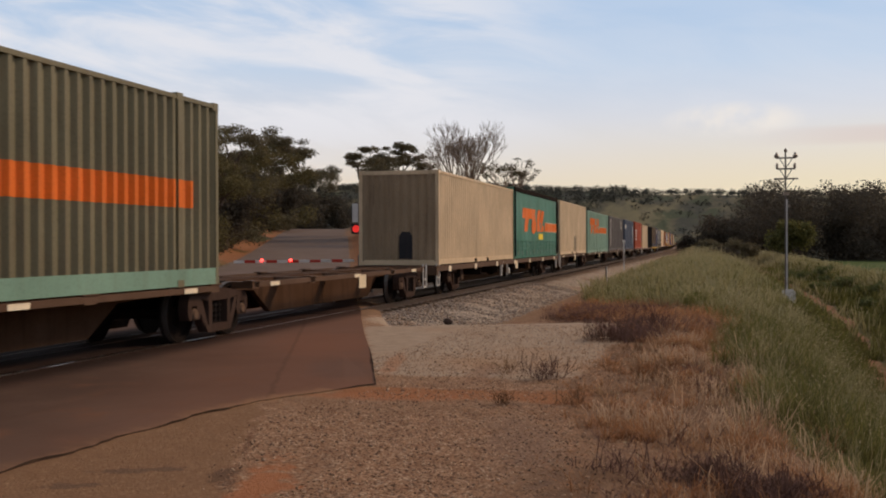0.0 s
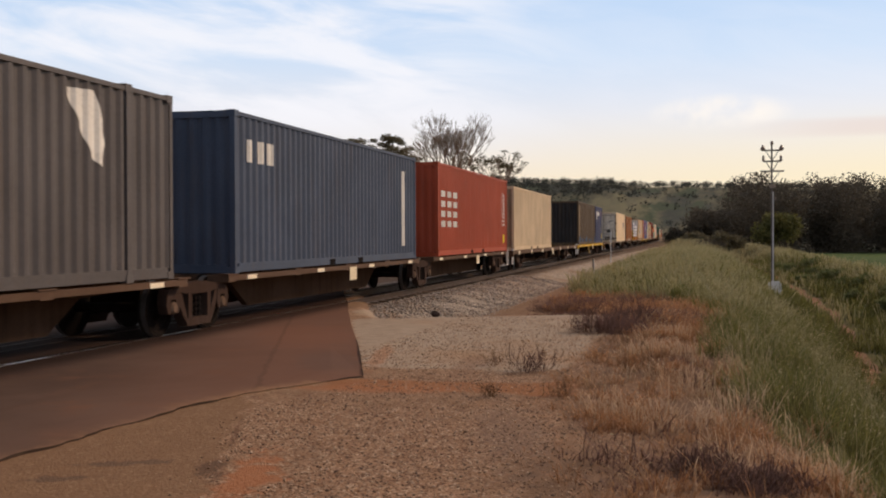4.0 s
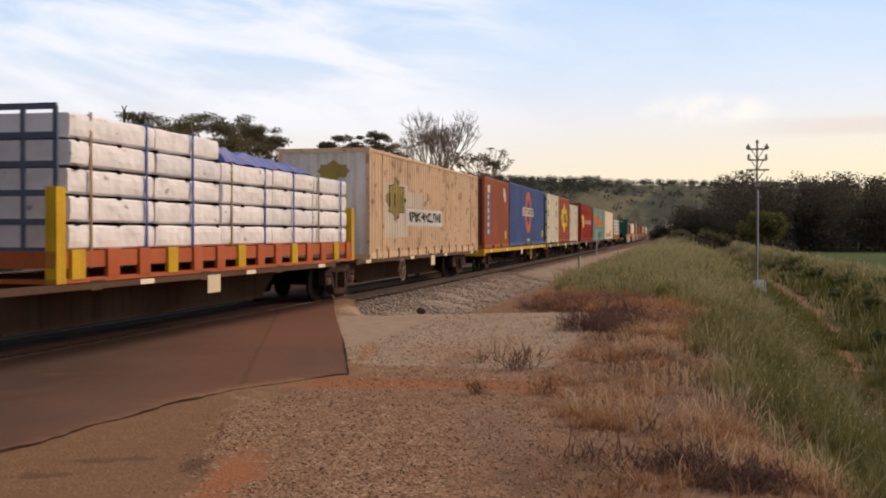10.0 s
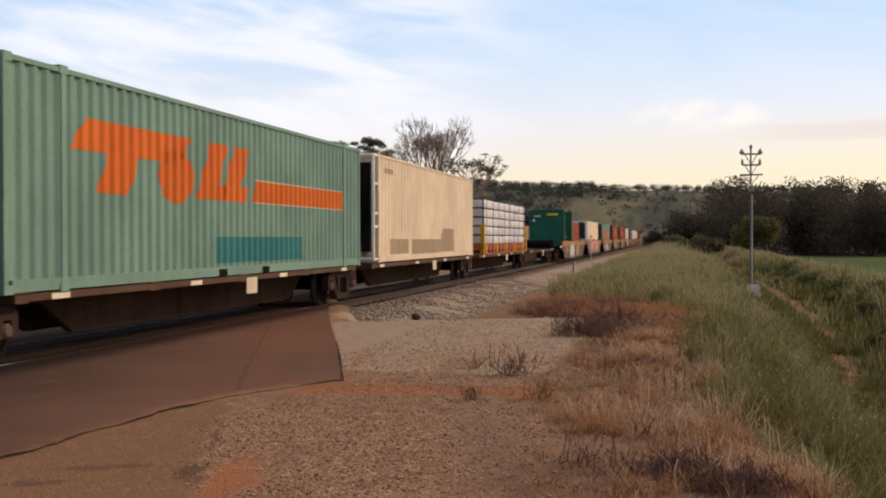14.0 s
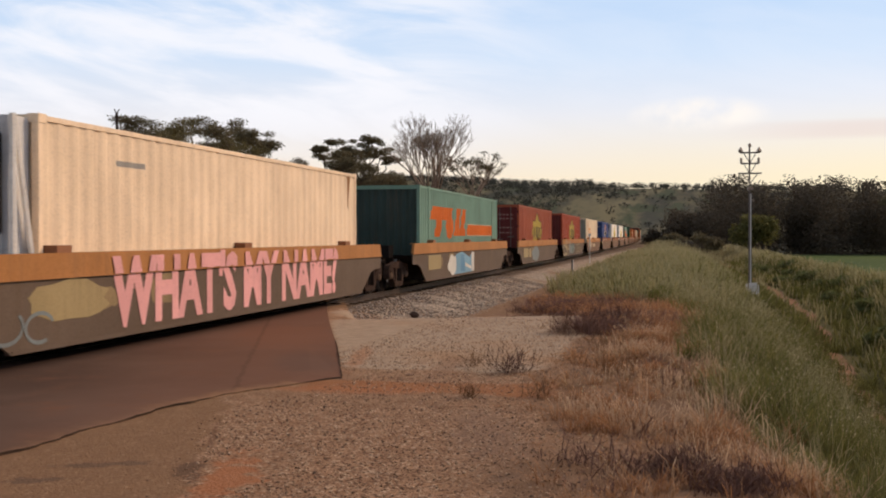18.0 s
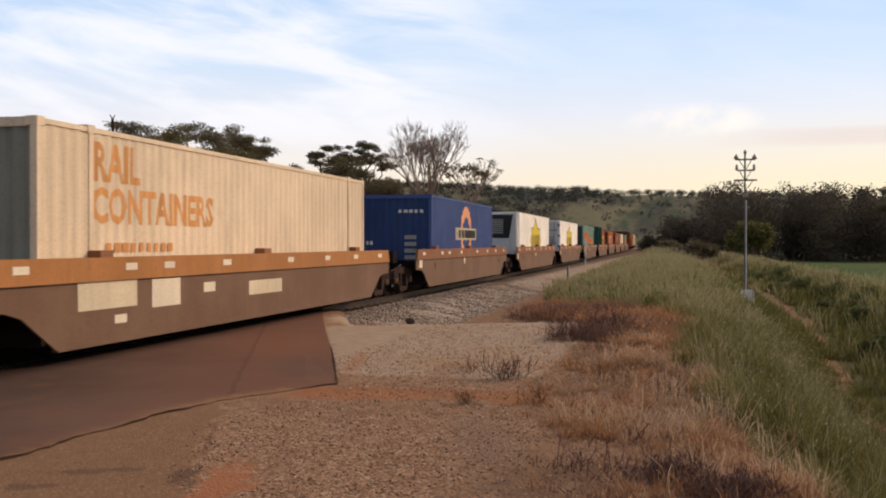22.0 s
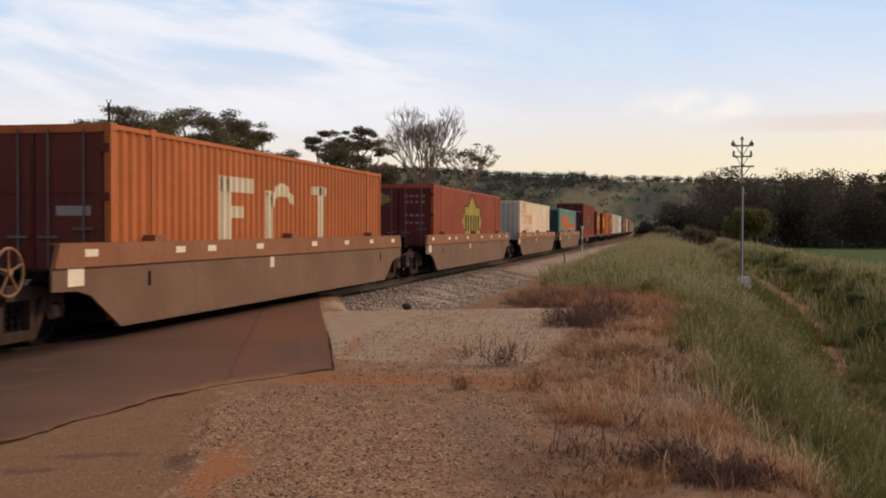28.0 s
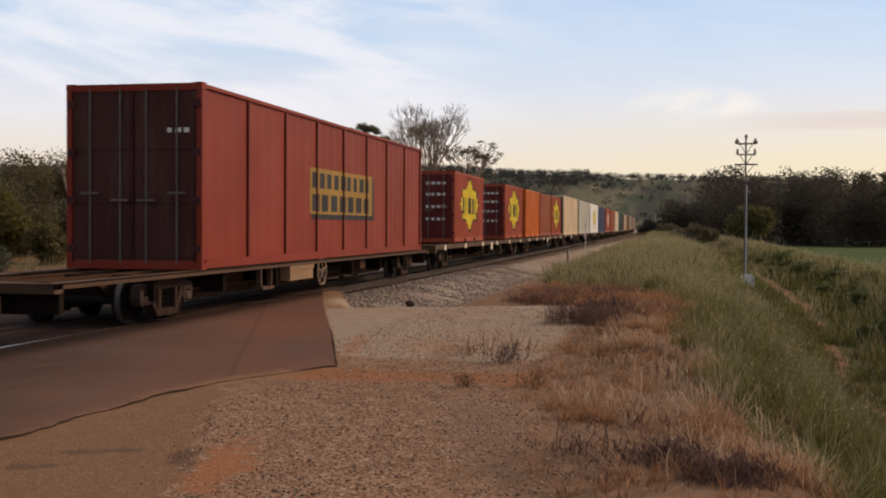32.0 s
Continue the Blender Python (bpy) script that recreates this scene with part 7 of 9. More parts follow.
marking("cream_emblem", shapes([rect(-3.45, 1.55, 0.55, 1.35), rect(-3.45, 2.10, 1.55, 0.28), rect(-2.9, 1.6, 0.6, 0.22), rect(-1.2, 1.5, 0.35, 1.1), [(-1.2, 2.0), (-0.85, 2.0), (-0.5, 2.22), (-0.1, 2.22), (0.4, 1.95), (0.4, 1.75), (-0.05, 1.95), (-0.55, 1.95), (-0.85, 1.7)], rect(1.95, 1.6, 0.5, 1.3), rect(1.6, 2.14, 1.1, 0.18)]), CREAMY, ob, br, f, (0, 0), label="tall cream painted bars")
marking("door_plate", shapes([rect(0.35, 1.55, 0.55, 0.14)]), GREYBAR, ob, None, -7.30, (0, 0), side="y", lift=0.008)
ob, br, f, H = container("shipping_container", "salmon red corrugated container with dull yellow badge in a well", 628.6, 14.63, 2.80, ZW, salmon, long_posts=True, near_end="doors", end_paint=wine)
badge(ob, br, f, 0.05, 1.57, 2.2, 1.03, m=paint("faded_yellow", (0.55, 0.42, 0.13), 0.25))
badge(ob, None, -7.30, -0.6, 2.3, 0.36, 0.22, side="y", letters=False, m=paint("dull_olive", (0.30, 0.25, 0.10), 0.2))
for z in (1.5, 1.75, 2.2, 2.4):
    bars(ob, None, -7.30, 0.2, z, 0.75, 0.08, 4, paint("pale_red", (0.35, 0.20, 0.18), 0.2), side="y", seed=int(z * 10))
ob, br, f, H = container("shipping_container", "cream ribbed container with orange words and grey end", 650.1, 14.63, 2.80, ZW, dull_white, wall="fine", long_posts=True, end_paint=paint("pale_grey_end", (0.50, 0.46, 0.41), 0.55))
marking("lettering", words("RAIL", 0.74, 0.022), FADEO, ob, br, f, (-5.28, 2.40), sx=0.92)
marking("lettering", words("CONTAINERS", 0.68, 0.022), FADEO, ob, br, f, (-3.98, 1.80), sx=0.96)
bars(ob, br, f, -5.6, 1.24, 2.15, 0.13, 9, FADEO)
ob, br, f, H = container("shipping_container", "mint green corrugated container with darker green end in a well", 671.7, 14.63, 2.80, ZW, mint, long_posts=True, end_paint=paint("dark_teal_end", (0.026, 0.050, 0.046), 0.5))
logo_orange(ob, br, f)

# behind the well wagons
# the door red is lowered so that it carries the end's shade
ob, br, f, H = container("shipping_container", "long red panelled container with dark doors and boxed sign", 694.75, 16.15, 3.15, 0.79, paint("panel_red_paint", (0.25, 0.040, 0.020), 0.25), wall="panel", near_end="doors", W=2.5, end_paint=paint("shaded_red_doors", (0.060, 0.014, 0.012), 0.55))
marking("sign_shadow", shapes([rect(-2.45, 1.5, 5.05, 1.08)]), BLACK, ob, br, f, (0.12, -0.07), lift=0.004)
marking("sign_board", shapes([rect(-2.45, 1.52, 5.0, 1.02)]), paint("sign_ochre", (0.40, 0.25, 0.07), 0.35), ob, br, f, (0, 0), lift=0.008)
for i, (a, d) in enumerate(br):
    if d == 0 and i and (i == len(br) - 1 or br[i + 1][1] == 0):
        part("panel_joint", mesh_of("panel_joint", paint("dark_joint", (0.13, 0.026, 0.018), 0.3), lambda bm: box(bm, f - 0.01, f + 0.010, -0.018, 0.018, 0.19, 3.05)), ob, at=pose(0, a - 0.02, 0))
bars(ob, br, f, -2.3, 1.76, 4.7, 0.34, 9, BLACK, seed=3)
bars(ob, br, f, -2.3, 1.26, 4.7, 0.38, 7, BLACK, seed=5)
bars(ob, None, -8.07, 0.62, 2.35, 0.45, 0.08, 3, WHITE, side="y")
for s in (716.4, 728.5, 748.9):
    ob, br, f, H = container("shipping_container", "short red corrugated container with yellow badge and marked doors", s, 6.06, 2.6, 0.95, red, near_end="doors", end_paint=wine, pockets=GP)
    badge(ob, br, f, 0.0, 1.42, 1.9, 1.0)
    for z in (0.85, 1.3, 1.75, 2.15):
        bars(ob, None, -3.02, 0.15, z, 0.8, 0.10, 4, WHITE, side="y", seed=int(z * 9))
        bars(ob, None, -3.02, -0.9, z, 0.5, 0.08, 3, WHITE, side="y", seed=int(z * 7))
container("shipping_container", "short bright orange corrugated container", 735.9, 6.06, 2.6, 0.95, bright_orange, pockets=GP)
container("shipping_container", "short red corrugated container", 742.4, 6.06, 2.6, 0.95, redbrown, pockets=GP)
TAIL = [(tan, "sandy container with a dark frame", darkgreen), (lightgrey, "pale grey container", slate), (white, "white container with green badge", coldwhite), (blueviolet, "dusty blue container", inkblue), (red, "red container with cream badge", wine), (redbrown, "red brown container", wine), (dull_white, "off white container", stained), (darkgreen, "dark green container", darkgreen), (brown, "drab brown container", stained), (cream, "cream container", stained), (orange_brown, "orange brown container", wine), (slate, "slate grey container", slate), (cream, "cream container", stained), (mint, "mint green container", darkgreen), (redbrown, "red brown container", wine), (tan, "sandy container", stained), (royal, "royal blue container", NAVY), (cream, "cream container", stained)]
for k, (col, lab, ec) in enumerate(TAIL):
    ob, br, f, H = container("shipping_container", lab + " far back on the train", 757.3 + 13.7 * k, 12.19, 2.9, 0.92, col, end_paint=ec)
    if k in (2, 4):
        badge(ob, br, f, 0.0, 1.5, 1.9, 1.0, letters=False, m=YELLOW if k == 2 else CREAMY)


# graffiti on the older well wagons
def sprayed(w, name, bm, m, y, z, sx=1.0, sy=1.0, lift=0.004, label=""):
    """Spray paint on a side plate; what reaches over its top runs on over the rim."""
    over = bm.copy()
    cut = (1.05 - z) / sy
    for piece, sign, face in ((bm, 1, 1.395), (over, -1, 1.43)):
        if max(v.co.y for v in piece.verts) > cut:
            bmesh.ops.bisect_plane(piece, geom=piece.verts[:] + piece.edges[:] + piece.faces[:], plane_co=(0, cut, 0), plane_no=(0, sign, 0), clear_outer=True)
            if piece.faces:
                marking(name, piece, m, w, None, face, (y, z), sx, sy, lift, label=label)
        elif sign > 0:
            marking(name, piece, m, w, None, face, (y, z), sx, sy, lift, label=label)


def strokes(arcs):
    """Sprayed curves: centre, radii, the angles they run between and the width of the line."""
    polys = []
    for cx, cy, rx, ry, a, b, wide in arcs:
        n = max(3, int(abs(b - a) / 18))
        for i in range(n):
            t, q = (radians(a + (b - a) * k / n) for k in (i, i + 1))
            polys.append([(cx + (rx + o) * math.cos(k), cy + (ry + o) * math.sin(k)) for k, o in ((t, -wide / 2), (t, wide / 2), (q, wide / 2), (q, -wide / 2))])
    return shapes(polys)


def blot(rng, n, rx, ry):
    pts = [((rx * (0.8 + 0.35 * rng.random())) * math.cos(2 * math.pi * i / n), (ry * (0.8 + 0.35 * rng.random())) * math.sin(2 * math.pi * i / n)) for i in range(n)]
    return [[(0, 0), pts[i], pts[(i + 1) % n]] for i in range(n)]


rng = random.Random(21)
SPRAYW = paint("spray_white", (0.62, 0.60, 0.56), 0.25)
SPRAYB = paint("spray_light_blue", (0.26, 0.42, 0.55), 0.2)
SPRAYP = paint("spray_pink", (0.72, 0.40, 0.40), 0.15)
SPRAYG = paint("spray_grey_blue", (0.22, 0.25, 0.26), 0.3)
SPRAYT = paint("spray_tan", (0.38, 0.30, 0.17), 0.3)
w = WELL_OBS[0]
for i, (y, z, rx, ry) in enumerate(((-3.05, 0.68, 0.36, 0.50), (-2.55, 0.62, 0.30, 0.46), (-2.05, 0.74, 0.30, 0.52), (-1.55, 0.66, 0.32, 0.50), (-1.05, 0.78, 0.28, 0.48), (-0.72, 0.52, 0.42, 0.34))):
    sprayed(w, "graffiti", shapes(blot(rng, 16, rx * 1.1, ry * 1.1)), SPRAYW, y, z, lift=0.004 + 0.001 * i, label="white sprayed lettering")
    sprayed(w, "graffiti_line", strokes([(0, 0, rx * 0.96, ry * 0.96, 200, 330, 0.05)]), SPRAYG, y, z, lift=0.011)
sprayed(w, "graffiti", strokes([(-0.05, 0.75, 0.17, 0.16, 0, 330, 0.09)]), SPRAYW, 0.0, 0.0)
for i, (y, z, rx, ry) in enumerate(((1.95, 0.62, 0.50, 0.44), (2.2, 1.0, 0.34, 0.26), (2.75, 0.66, 0.42, 0.40), (3.3, 0.58, 0.48, 0.38), (3.25, 1.02, 0.36, 0.24), (3.8, 0.95, 0.22, 0.2))):
    sprayed(w, "graffiti", shapes(blot(rng, 14, rx, ry)), SPRAYT, y, z, lift=0.004 + 0.001 * i, label="tan sprayed lettering")
w = WELL_OBS[1]
bold = words("WHAT'S MY NAME?", 1.0, 0.045)
wide, tall = max(v.co.x for v in bold.verts) - min(v.co.x for v in bold.verts), max(v.co.y for v in bold.verts) - min(v.co.y for v in bold.verts)
sprayed(w, "graffiti", bold, SPRAYP, 0.16, 0.74, 10.1 / wide, 1.06 / tall, 0.010, "pink sprayed words")
sprayed(w, "graffiti", shapes(blot(rng, 16, 0.95, 0.26)), SPRAYT, -5.9, 0.74)
sprayed(w, "graffiti_line", strokes([(-6.6, 0.45, 0.3, 0.18, 20, 300, 0.05), (-7.3, 0.5, 0.35, 0.2, 150, 400, 0.05)]), SPRAYG, 0, 0, lift=0.006)
w = WELL_OBS[2]
sprayed(w, "graffiti", shapes([[(-0.1, 0.25), (3.7, 0.25), (3.6, 1.0), (3.0, 0.8), (1.6, 1.02), (0.6, 0.95), (-0.2, 0.7)]]), SPRAYB, -3.1, 0, label="pale blue sprayed picture")
sprayed(w, "graffiti", shapes(blot(rng, 14, 0.75, 0.36)), SPRAYW, -3.2, 0.60, lift=0.007)
sprayed(w, "graffiti", shapes([rect(3.2, 0.62, 0.5, 0.72), [(1.9, 0.5), (3.1, 0.35), (3.1, 0.45), (2.0, 0.62)]]), SPRAYW, -2.9, 0, lift=0.008)
sprayed(w, "graffiti", shapes([[(1.1, 0.3), (2.0, 0.3), (1.7, 0.9), (1.1, 0.95)]]), paint("spray_mid_blue", (0.16, 0.30, 0.45), 0.2), -2.9, 0, lift=0.009)
sprayed(w, "graffiti", shapes([rect(-6.87, 0.74, 1.8, 0.46)]), SPRAYT, 0, 0)
w = WELL_OBS[3]
sprayed(w, "graffiti", shapes(blot(rng, 16, 1.6, 0.42)), SPRAYG, -2.1, 0.62, label="grey sprayed blot")
sprayed(w, "graffiti", shapes([rect(-6.8, 0.72, 1.75, 0.46), rect(-4.7, 0.7, 0.75, 0.46)]), SPRAYT, 0, 0)
w = WELL_OBS[4]
SPRAYC = paint("spray_cream", (0.46, 0.38, 0.24), 0.4)
SPRAYTEAL = paint("spray_dull_teal", (0.13, 0.20, 0.20), 0.4)
sprayed(w, "graffiti", shapes(blot(rng, 18, 1.7, 0.42)), SPRAYTEAL, -1.6, 0.66, label="dull teal sprayed lettering")
sprayed(w, "graffiti", shapes(blot(rng, 14, 0.6, 0.5)), SPRAYG, -3.6, 0.70, lift=0.005)
sprayed(w, "graffiti", strokes([(-7.6, 0.60, 0.75, 0.36, 30, 330, 0.16), (-6.7, 1.02, 0.42, 0.2, 0, 360, 0.11), (-6.3, 0.52, 0.5, 0.28, -60, 250, 0.14), (-5.5, 0.78, 0.28, 0.48, 80, 280, 0.13), (-4.9, 0.9, 0.42, 0.26, -90, 120, 0.12), (-4.7, 0.44, 0.55, 0.24, 60, 200, 0.12), (-4.2, 0.72, 0.30, 0.55, -40, 60, 0.10)]), SPRAYC, 0, 0, lift=0.007, label="cream sprayed loops")
sprayed(w, "graffiti_line", strokes([(-2.6, 0.7, 0.3, 0.4, 60, 250, 0.12), (-1.8, 0.6, 0.35, 0.3, -90, 120, 0.12), (-1.0, 0.75, 0.3, 0.36, 90, 330, 0.12), (-0.2, 0.5, 0.4, 0.26, 0, 200, 0.14)]), DARKROD, 0, 0, lift=0.008)
sprayed(w, "graffiti_line", strokes([(-0.3, 0.52, 0.48, 0.30, 0, 180, 0.05), (-2.3, 0.62, 0.2, 0.34, 120, 260, 0.05)]), SPRAYW, 0, 0, lift=0.009)
sprayed(w, "graffiti", strokes([(1.9, 0.62, 0.22, 0.34, 90, 270, 0.09), (2.5, 0.64, 0.28, 0.30, -90, 180, 0.09), (3.3, 0.66, 0.26, 0.28, 60, 330, 0.09), (4.1, 0.62, 0.24, 0.34, 0, 360, 0.08), (5.0, 0.68, 0.45, 0.34, -60, 100, 0.10)]), SPRAYT, 0, 0, lift=0.006, label="tan sprayed lettering")

# ---- trees and bushes ----
BARK = paint("grey_bark", (0.11, 0.085, 0.07), 0.4, 0.9)
PALEBARK = paint("pale_bark", (0.36, 0.30, 0.25), 0.4, 0.9)
GUM = foliage("gum_leaves", (0.095, 0.085, 0.052), (0.17, 0.146, 0.088))
OLIVE = foliage("olive_leaves", (0.098, 0.086, 0.038), (0.175, 0.146, 0.064))
YELLOWISH = foliage("yellow_green_leaves", (0.085, 0.074, 0.020), (0.21, 0.17, 0.052))
GREYLEAF = foliage("grey_green_leaves", (0.058, 0.062, 0.042), (0.135, 0.135, 0.095))
DARKLEAF = foliage("dark_leaves", (0.058, 0.052, 0.042), (0.100, 0.085, 0.064))
# cooler tint, so that the haze of distance is in the leaf colour
HILLTREE = foliage("hill_tree_leaves", (0.034, 0.040, 0.038), (0.085, 0.086, 0.070))
HEDGE = foliage("bank_leaves", (0.085, 0.105, 0.040), (0.24, 0.25, 0.105))
ROUNDLEAF = foliage("round_tree_leaves", (0.070, 0.074, 0.024), (0.22, 0.20, 0.07))


def at_bearing(deg, d):
    """A place d metres from the viewer, so many degrees to the left of the track's direction."""
    return 9.02 - d * math.sin(radians(deg)), d * math.cos(radians(deg))


def clear_of_road(deg, d):
    """The same bearing, but far enough out to stand off the road: place and how many times farther."""
    x, y = at_bearing(deg, d)
    if -9.8 < across_road(x, y) < 1.2 and along_road(x, y) < 205:
        far = 232.0 if deg < 21.6 else min(232.0, 10.2 / math.sin(radians(deg - 19.2)))
        far = max(far, d)
        return (*at_bearing(deg, far), far / d)
    return x, y, 1.0


def leaf_cloud(rng, blobs, count, size):
    """Loose leaves as small bent quads inside soft ellipsoids (centre, radii)."""
    weights = np.array([b[1][0] * b[1][1] * b[1][2] for b in blobs]) ** 0.75
    pick = rng.choice(len(blobs), count, p=weights / weights.sum())
    cen = np.array([b[0] for b in blobs])[pick]
    rad = np.array([b[1] for b in blobs])[pick]
    d = rng.normal(size=(count, 3))
    d /= np.linalg.norm(d, axis=1)[:, None]
    r = rng.random(count) ** 0.42 * rng.normal(1.0, 0.10, count)
    p = cen + d * rad * r[:, None]
    a = rng.normal(size=(count, 3))
    a[:, 2] *= 0.6
    a /= np.linalg.norm(a, axis=1)[:, None]
    b = np.cross(a, rng.normal(size=(count, 3)))
    b /= np.linalg.norm(b, axis=1)[:, None]
    s = size * rng.uniform(0.5, 1.35, count)[:, None]
    v = np.stack((p - a * s, p - b * s * 0.45, p + a * s, p + b * s * 0.45), 1).reshape(-1, 3)
    f = np.arange(count * 4).reshape(-1, 4)
    return v, f


def quick_mesh(name, v, f, material, smooth=False):
    me = bpy.data.meshes.new(name)
    k = f.shape[1]
    me.vertices.add(len(v))
    me.vertices.foreach_set("co", np.asarray(v, np.float32).ravel())
    me.loops.add(f.size)
    me.loops.foreach_set("vertex_index", f.astype(np.int32).ravel())
    me.polygons.add(len(f))
    me.polygons.foreach_set("loop_start", np.arange(len(f), dtype=np.int32) * k)
    me.materials.append(material)
    me.update()
    return me


def limb(bm, rng, p, q, r0, r1, n=5, wander=0.08):
    """A bent tapering limb of n joints."""
    p, q = Vector(p), Vector(q)
    L = (q - p).length
    pts = [p + (q - p) * (i / n) + Vector((rng.normal(), rng.normal(), rng.normal() * 0.4)) * L * wander * (0 < i < n) for i in range(n + 1)]
    for i in range(n):
        rod(bm, pts[i], pts[i + 1], r0 + (r1 - r0) * i / n, 6, r0 + (r1 - r0) * (i + 1) / n)
    return pts


def gum_tree(x, y, top, spread, seed, leaves, label, clusters=9, low=0.45, size=0.17, count=5200, flat=0.42, bark=BARK, lean=0.0):
    """A gum: a forking trunk and leaf masses held at the ends of its limbs."""
    rng = np.random.default_rng(seed)
    z0 = float(height(x, y)) - 0.1
    H = top - z0
    ob = thing("tree", label, "tree")
    ob.matrix_basis = pose(x, y, z0)
    bm = bmesh.new()
    fork = Vector((lean * H * 0.2, 0, H * low * 0.75))
    limb(bm, rng, (0, 0, 0), fork, 0.020 * H + 0.05, 0.014 * H + 0.03)
    blobs = []
    for i in range(clusters):
        a = 2 * math.pi * (i + rng.uniform(-0.3, 0.3)) / clusters
        rr = spread * rng.uniform(0.25, 0.85) if i else 0.0
        hz = H * (low + (0.93 - low) * rng.uniform(0.3, 1.0) * (1 - 0.35 * (rr / spread) ** 2)) if i else H * 0.90
        c = Vector((rr * math.cos(a) + lean * H * 0.25, rr * math.sin(a), hz))
        limb(bm, rng, fork, c, 0.010 * H + 0.02, 0.02, 5, 0.07)
        w = spread * rng.uniform(0.22, 0.38)
        blobs.append((tuple(c), (w, w, w * flat)))
        for k in range(3):
            e = c + Vector((rng.normal(), rng.normal(), rng.normal() * 0.35)) * w * 0.75
            limb(bm, rng, c - Vector((0, 0, 0.1)), e, 0.025, 0.010, 3)
            blobs.append((tuple(e), (w * 0.55, w * 0.55, w * flat * 0.7)))
    me = bpy.data.meshes.new("trunk")
    bm.to_mesh(me)
    bm.free()
    me.materials.append(bark)
    part("trunk", me, ob, "forking bark trunk")
    v, f = leaf_cloud(rng, blobs, count, size)
    part("crown", quick_mesh("crown", v, f, leaves), ob, "clumped leaves")
    return ob


def thicket(x, y, top, spread, seed, leaves, label, count=5200, size=0.16, name="bush", category="bush"):
    """A dense bush that is leafy down to the ground."""
    rng = np.random.default_rng(seed)
    z0 = float(height(x, y)) - 0.1
    H = top - z0
    ob = thing(name, label, category)
    ob.matrix_basis = pose(x, y, z0)
    bm = bmesh.new()
    blobs = []
    for i in range(10):
        a = 2 * math.pi * rng.random()
        rr = spread * rng.uniform(0.0, 0.75)
        hz = H * rng.uniform(0.25, 0.80) * (1 - 0.25 * rr / spread)
        c = Vector((rr * math.cos(a), rr * math.sin(a), hz))
        limb(bm, rng, (rng.normal() * 0.15, rng.normal() * 0.15, 0), c, 0.03 + 0.008 * H, 0.015, 4)
        w = spread * rng.uniform(0.32, 0.5)
        blobs.append((tuple(c), (w, w, min(w, H * 0.30))))
    me = bpy.data.meshes.new("stems")
    bm.to_mesh(me)
    bm.free()
    me.materials.append(BARK)
    part("stem", me, ob)
    v, f = leaf_cloud(rng, blobs, count, size)
    v[:, 2] = np.maximum(v[:, 2], 0.02)
    part("crown", quick_mesh("crown", v, f, leaves), ob, "dense small leaves")
    return ob


def bare_tree(x, y, top, spread, seed, label, bark=PALEBARK, leafy=None, depth=5, trunks=4, low=0.25, fan=1.0):
    """A leafless tree: limbs that fork again and again into fine twigs."""
    rng = np.random.default_rng(seed)
    z0 = float(height(x, y)) - 0.1
    H = top - z0
    ob = thing("bare_tree" if leafy is None else "tree", label, "tree")
    ob.matrix_basis = pose(x, y, z0)
    V, F, tips = [], [], []

    def stick(p, q, r0, r1):
        m = (q - p).to_track_quat("Z", "Y").to_matrix()
        b = len(V)
        for c, r in ((p, r0), (q, r1)):
            for i in range(4):
                t = math.pi * i / 2
                V.append(c + m @ Vector((r * math.cos(t), r * math.sin(t), 0)))
        for i in range(4):
            F.append((b + i, b + (i + 1) % 4, b + 4 + (i + 1) % 4, b + 4 + i))

    def grow(p, d, L, r, k):
        for i in range(3):
            d2 = (d + Vector((rng.normal(), rng.normal(), rng.normal() * 0.5)) * 0.10 + Vector((0, 0, 0.06))).normalized()
            q = p + d2 * L / 3
            stick(p, q, r * (1 - 0.1 * i), r * (0.9 - 0.1 * i))
            p, d = q, d2
        if k == 0:
            tips.append(p)
            return
        for i in range(3 if k > 1 else 4):
            side = Vector((rng.normal(), rng.normal(), rng.normal() * 0.4))
            e = (d * rng.uniform(0.9, 1.2) + side * rng.uniform(0.35, 0.6) * fan + Vector((0, 0, 0.12 * (fan < 1)))).normalized()
            grow(p, e, L * rng.uniform(0.55, 0.80), max(0.010, r * 0.58), k - 1)

    stick(Vector((0, 0, 0)), Vector((0, 0, H * low * 0.5)), 0.028 * H, 0.024 * H)
    for i in range(trunks):
        a = 2 * math.pi * i / trunks + rng.uniform(-0.4, 0.4)
        t = spread / H * rng.uniform(0.5, 1.1)
        grow(Vector((0, 0, H * low * 0.5)), Vector((math.cos(a) * t, math.sin(a) * t, 1)).normalized(), H * 0.34, 0.013 * H, depth - 1)
    part("trunk", from_arrays("trunk", V, F, bark), ob, "forking grey limbs and twigs")
    if leafy is not None:
        pick = [tips[i] for i in rng.choice(len(tips), max(6, len(tips) // 3), replace=False)]
        v, f = leaf_cloud(rng, [(tuple(p), (0.45, 0.45, 0.3)) for p in pick], 1500, 0.13)
        part("crown", quick_mesh("crown", v, f, leafy), ob, "thin leaf tufts")
    return ob


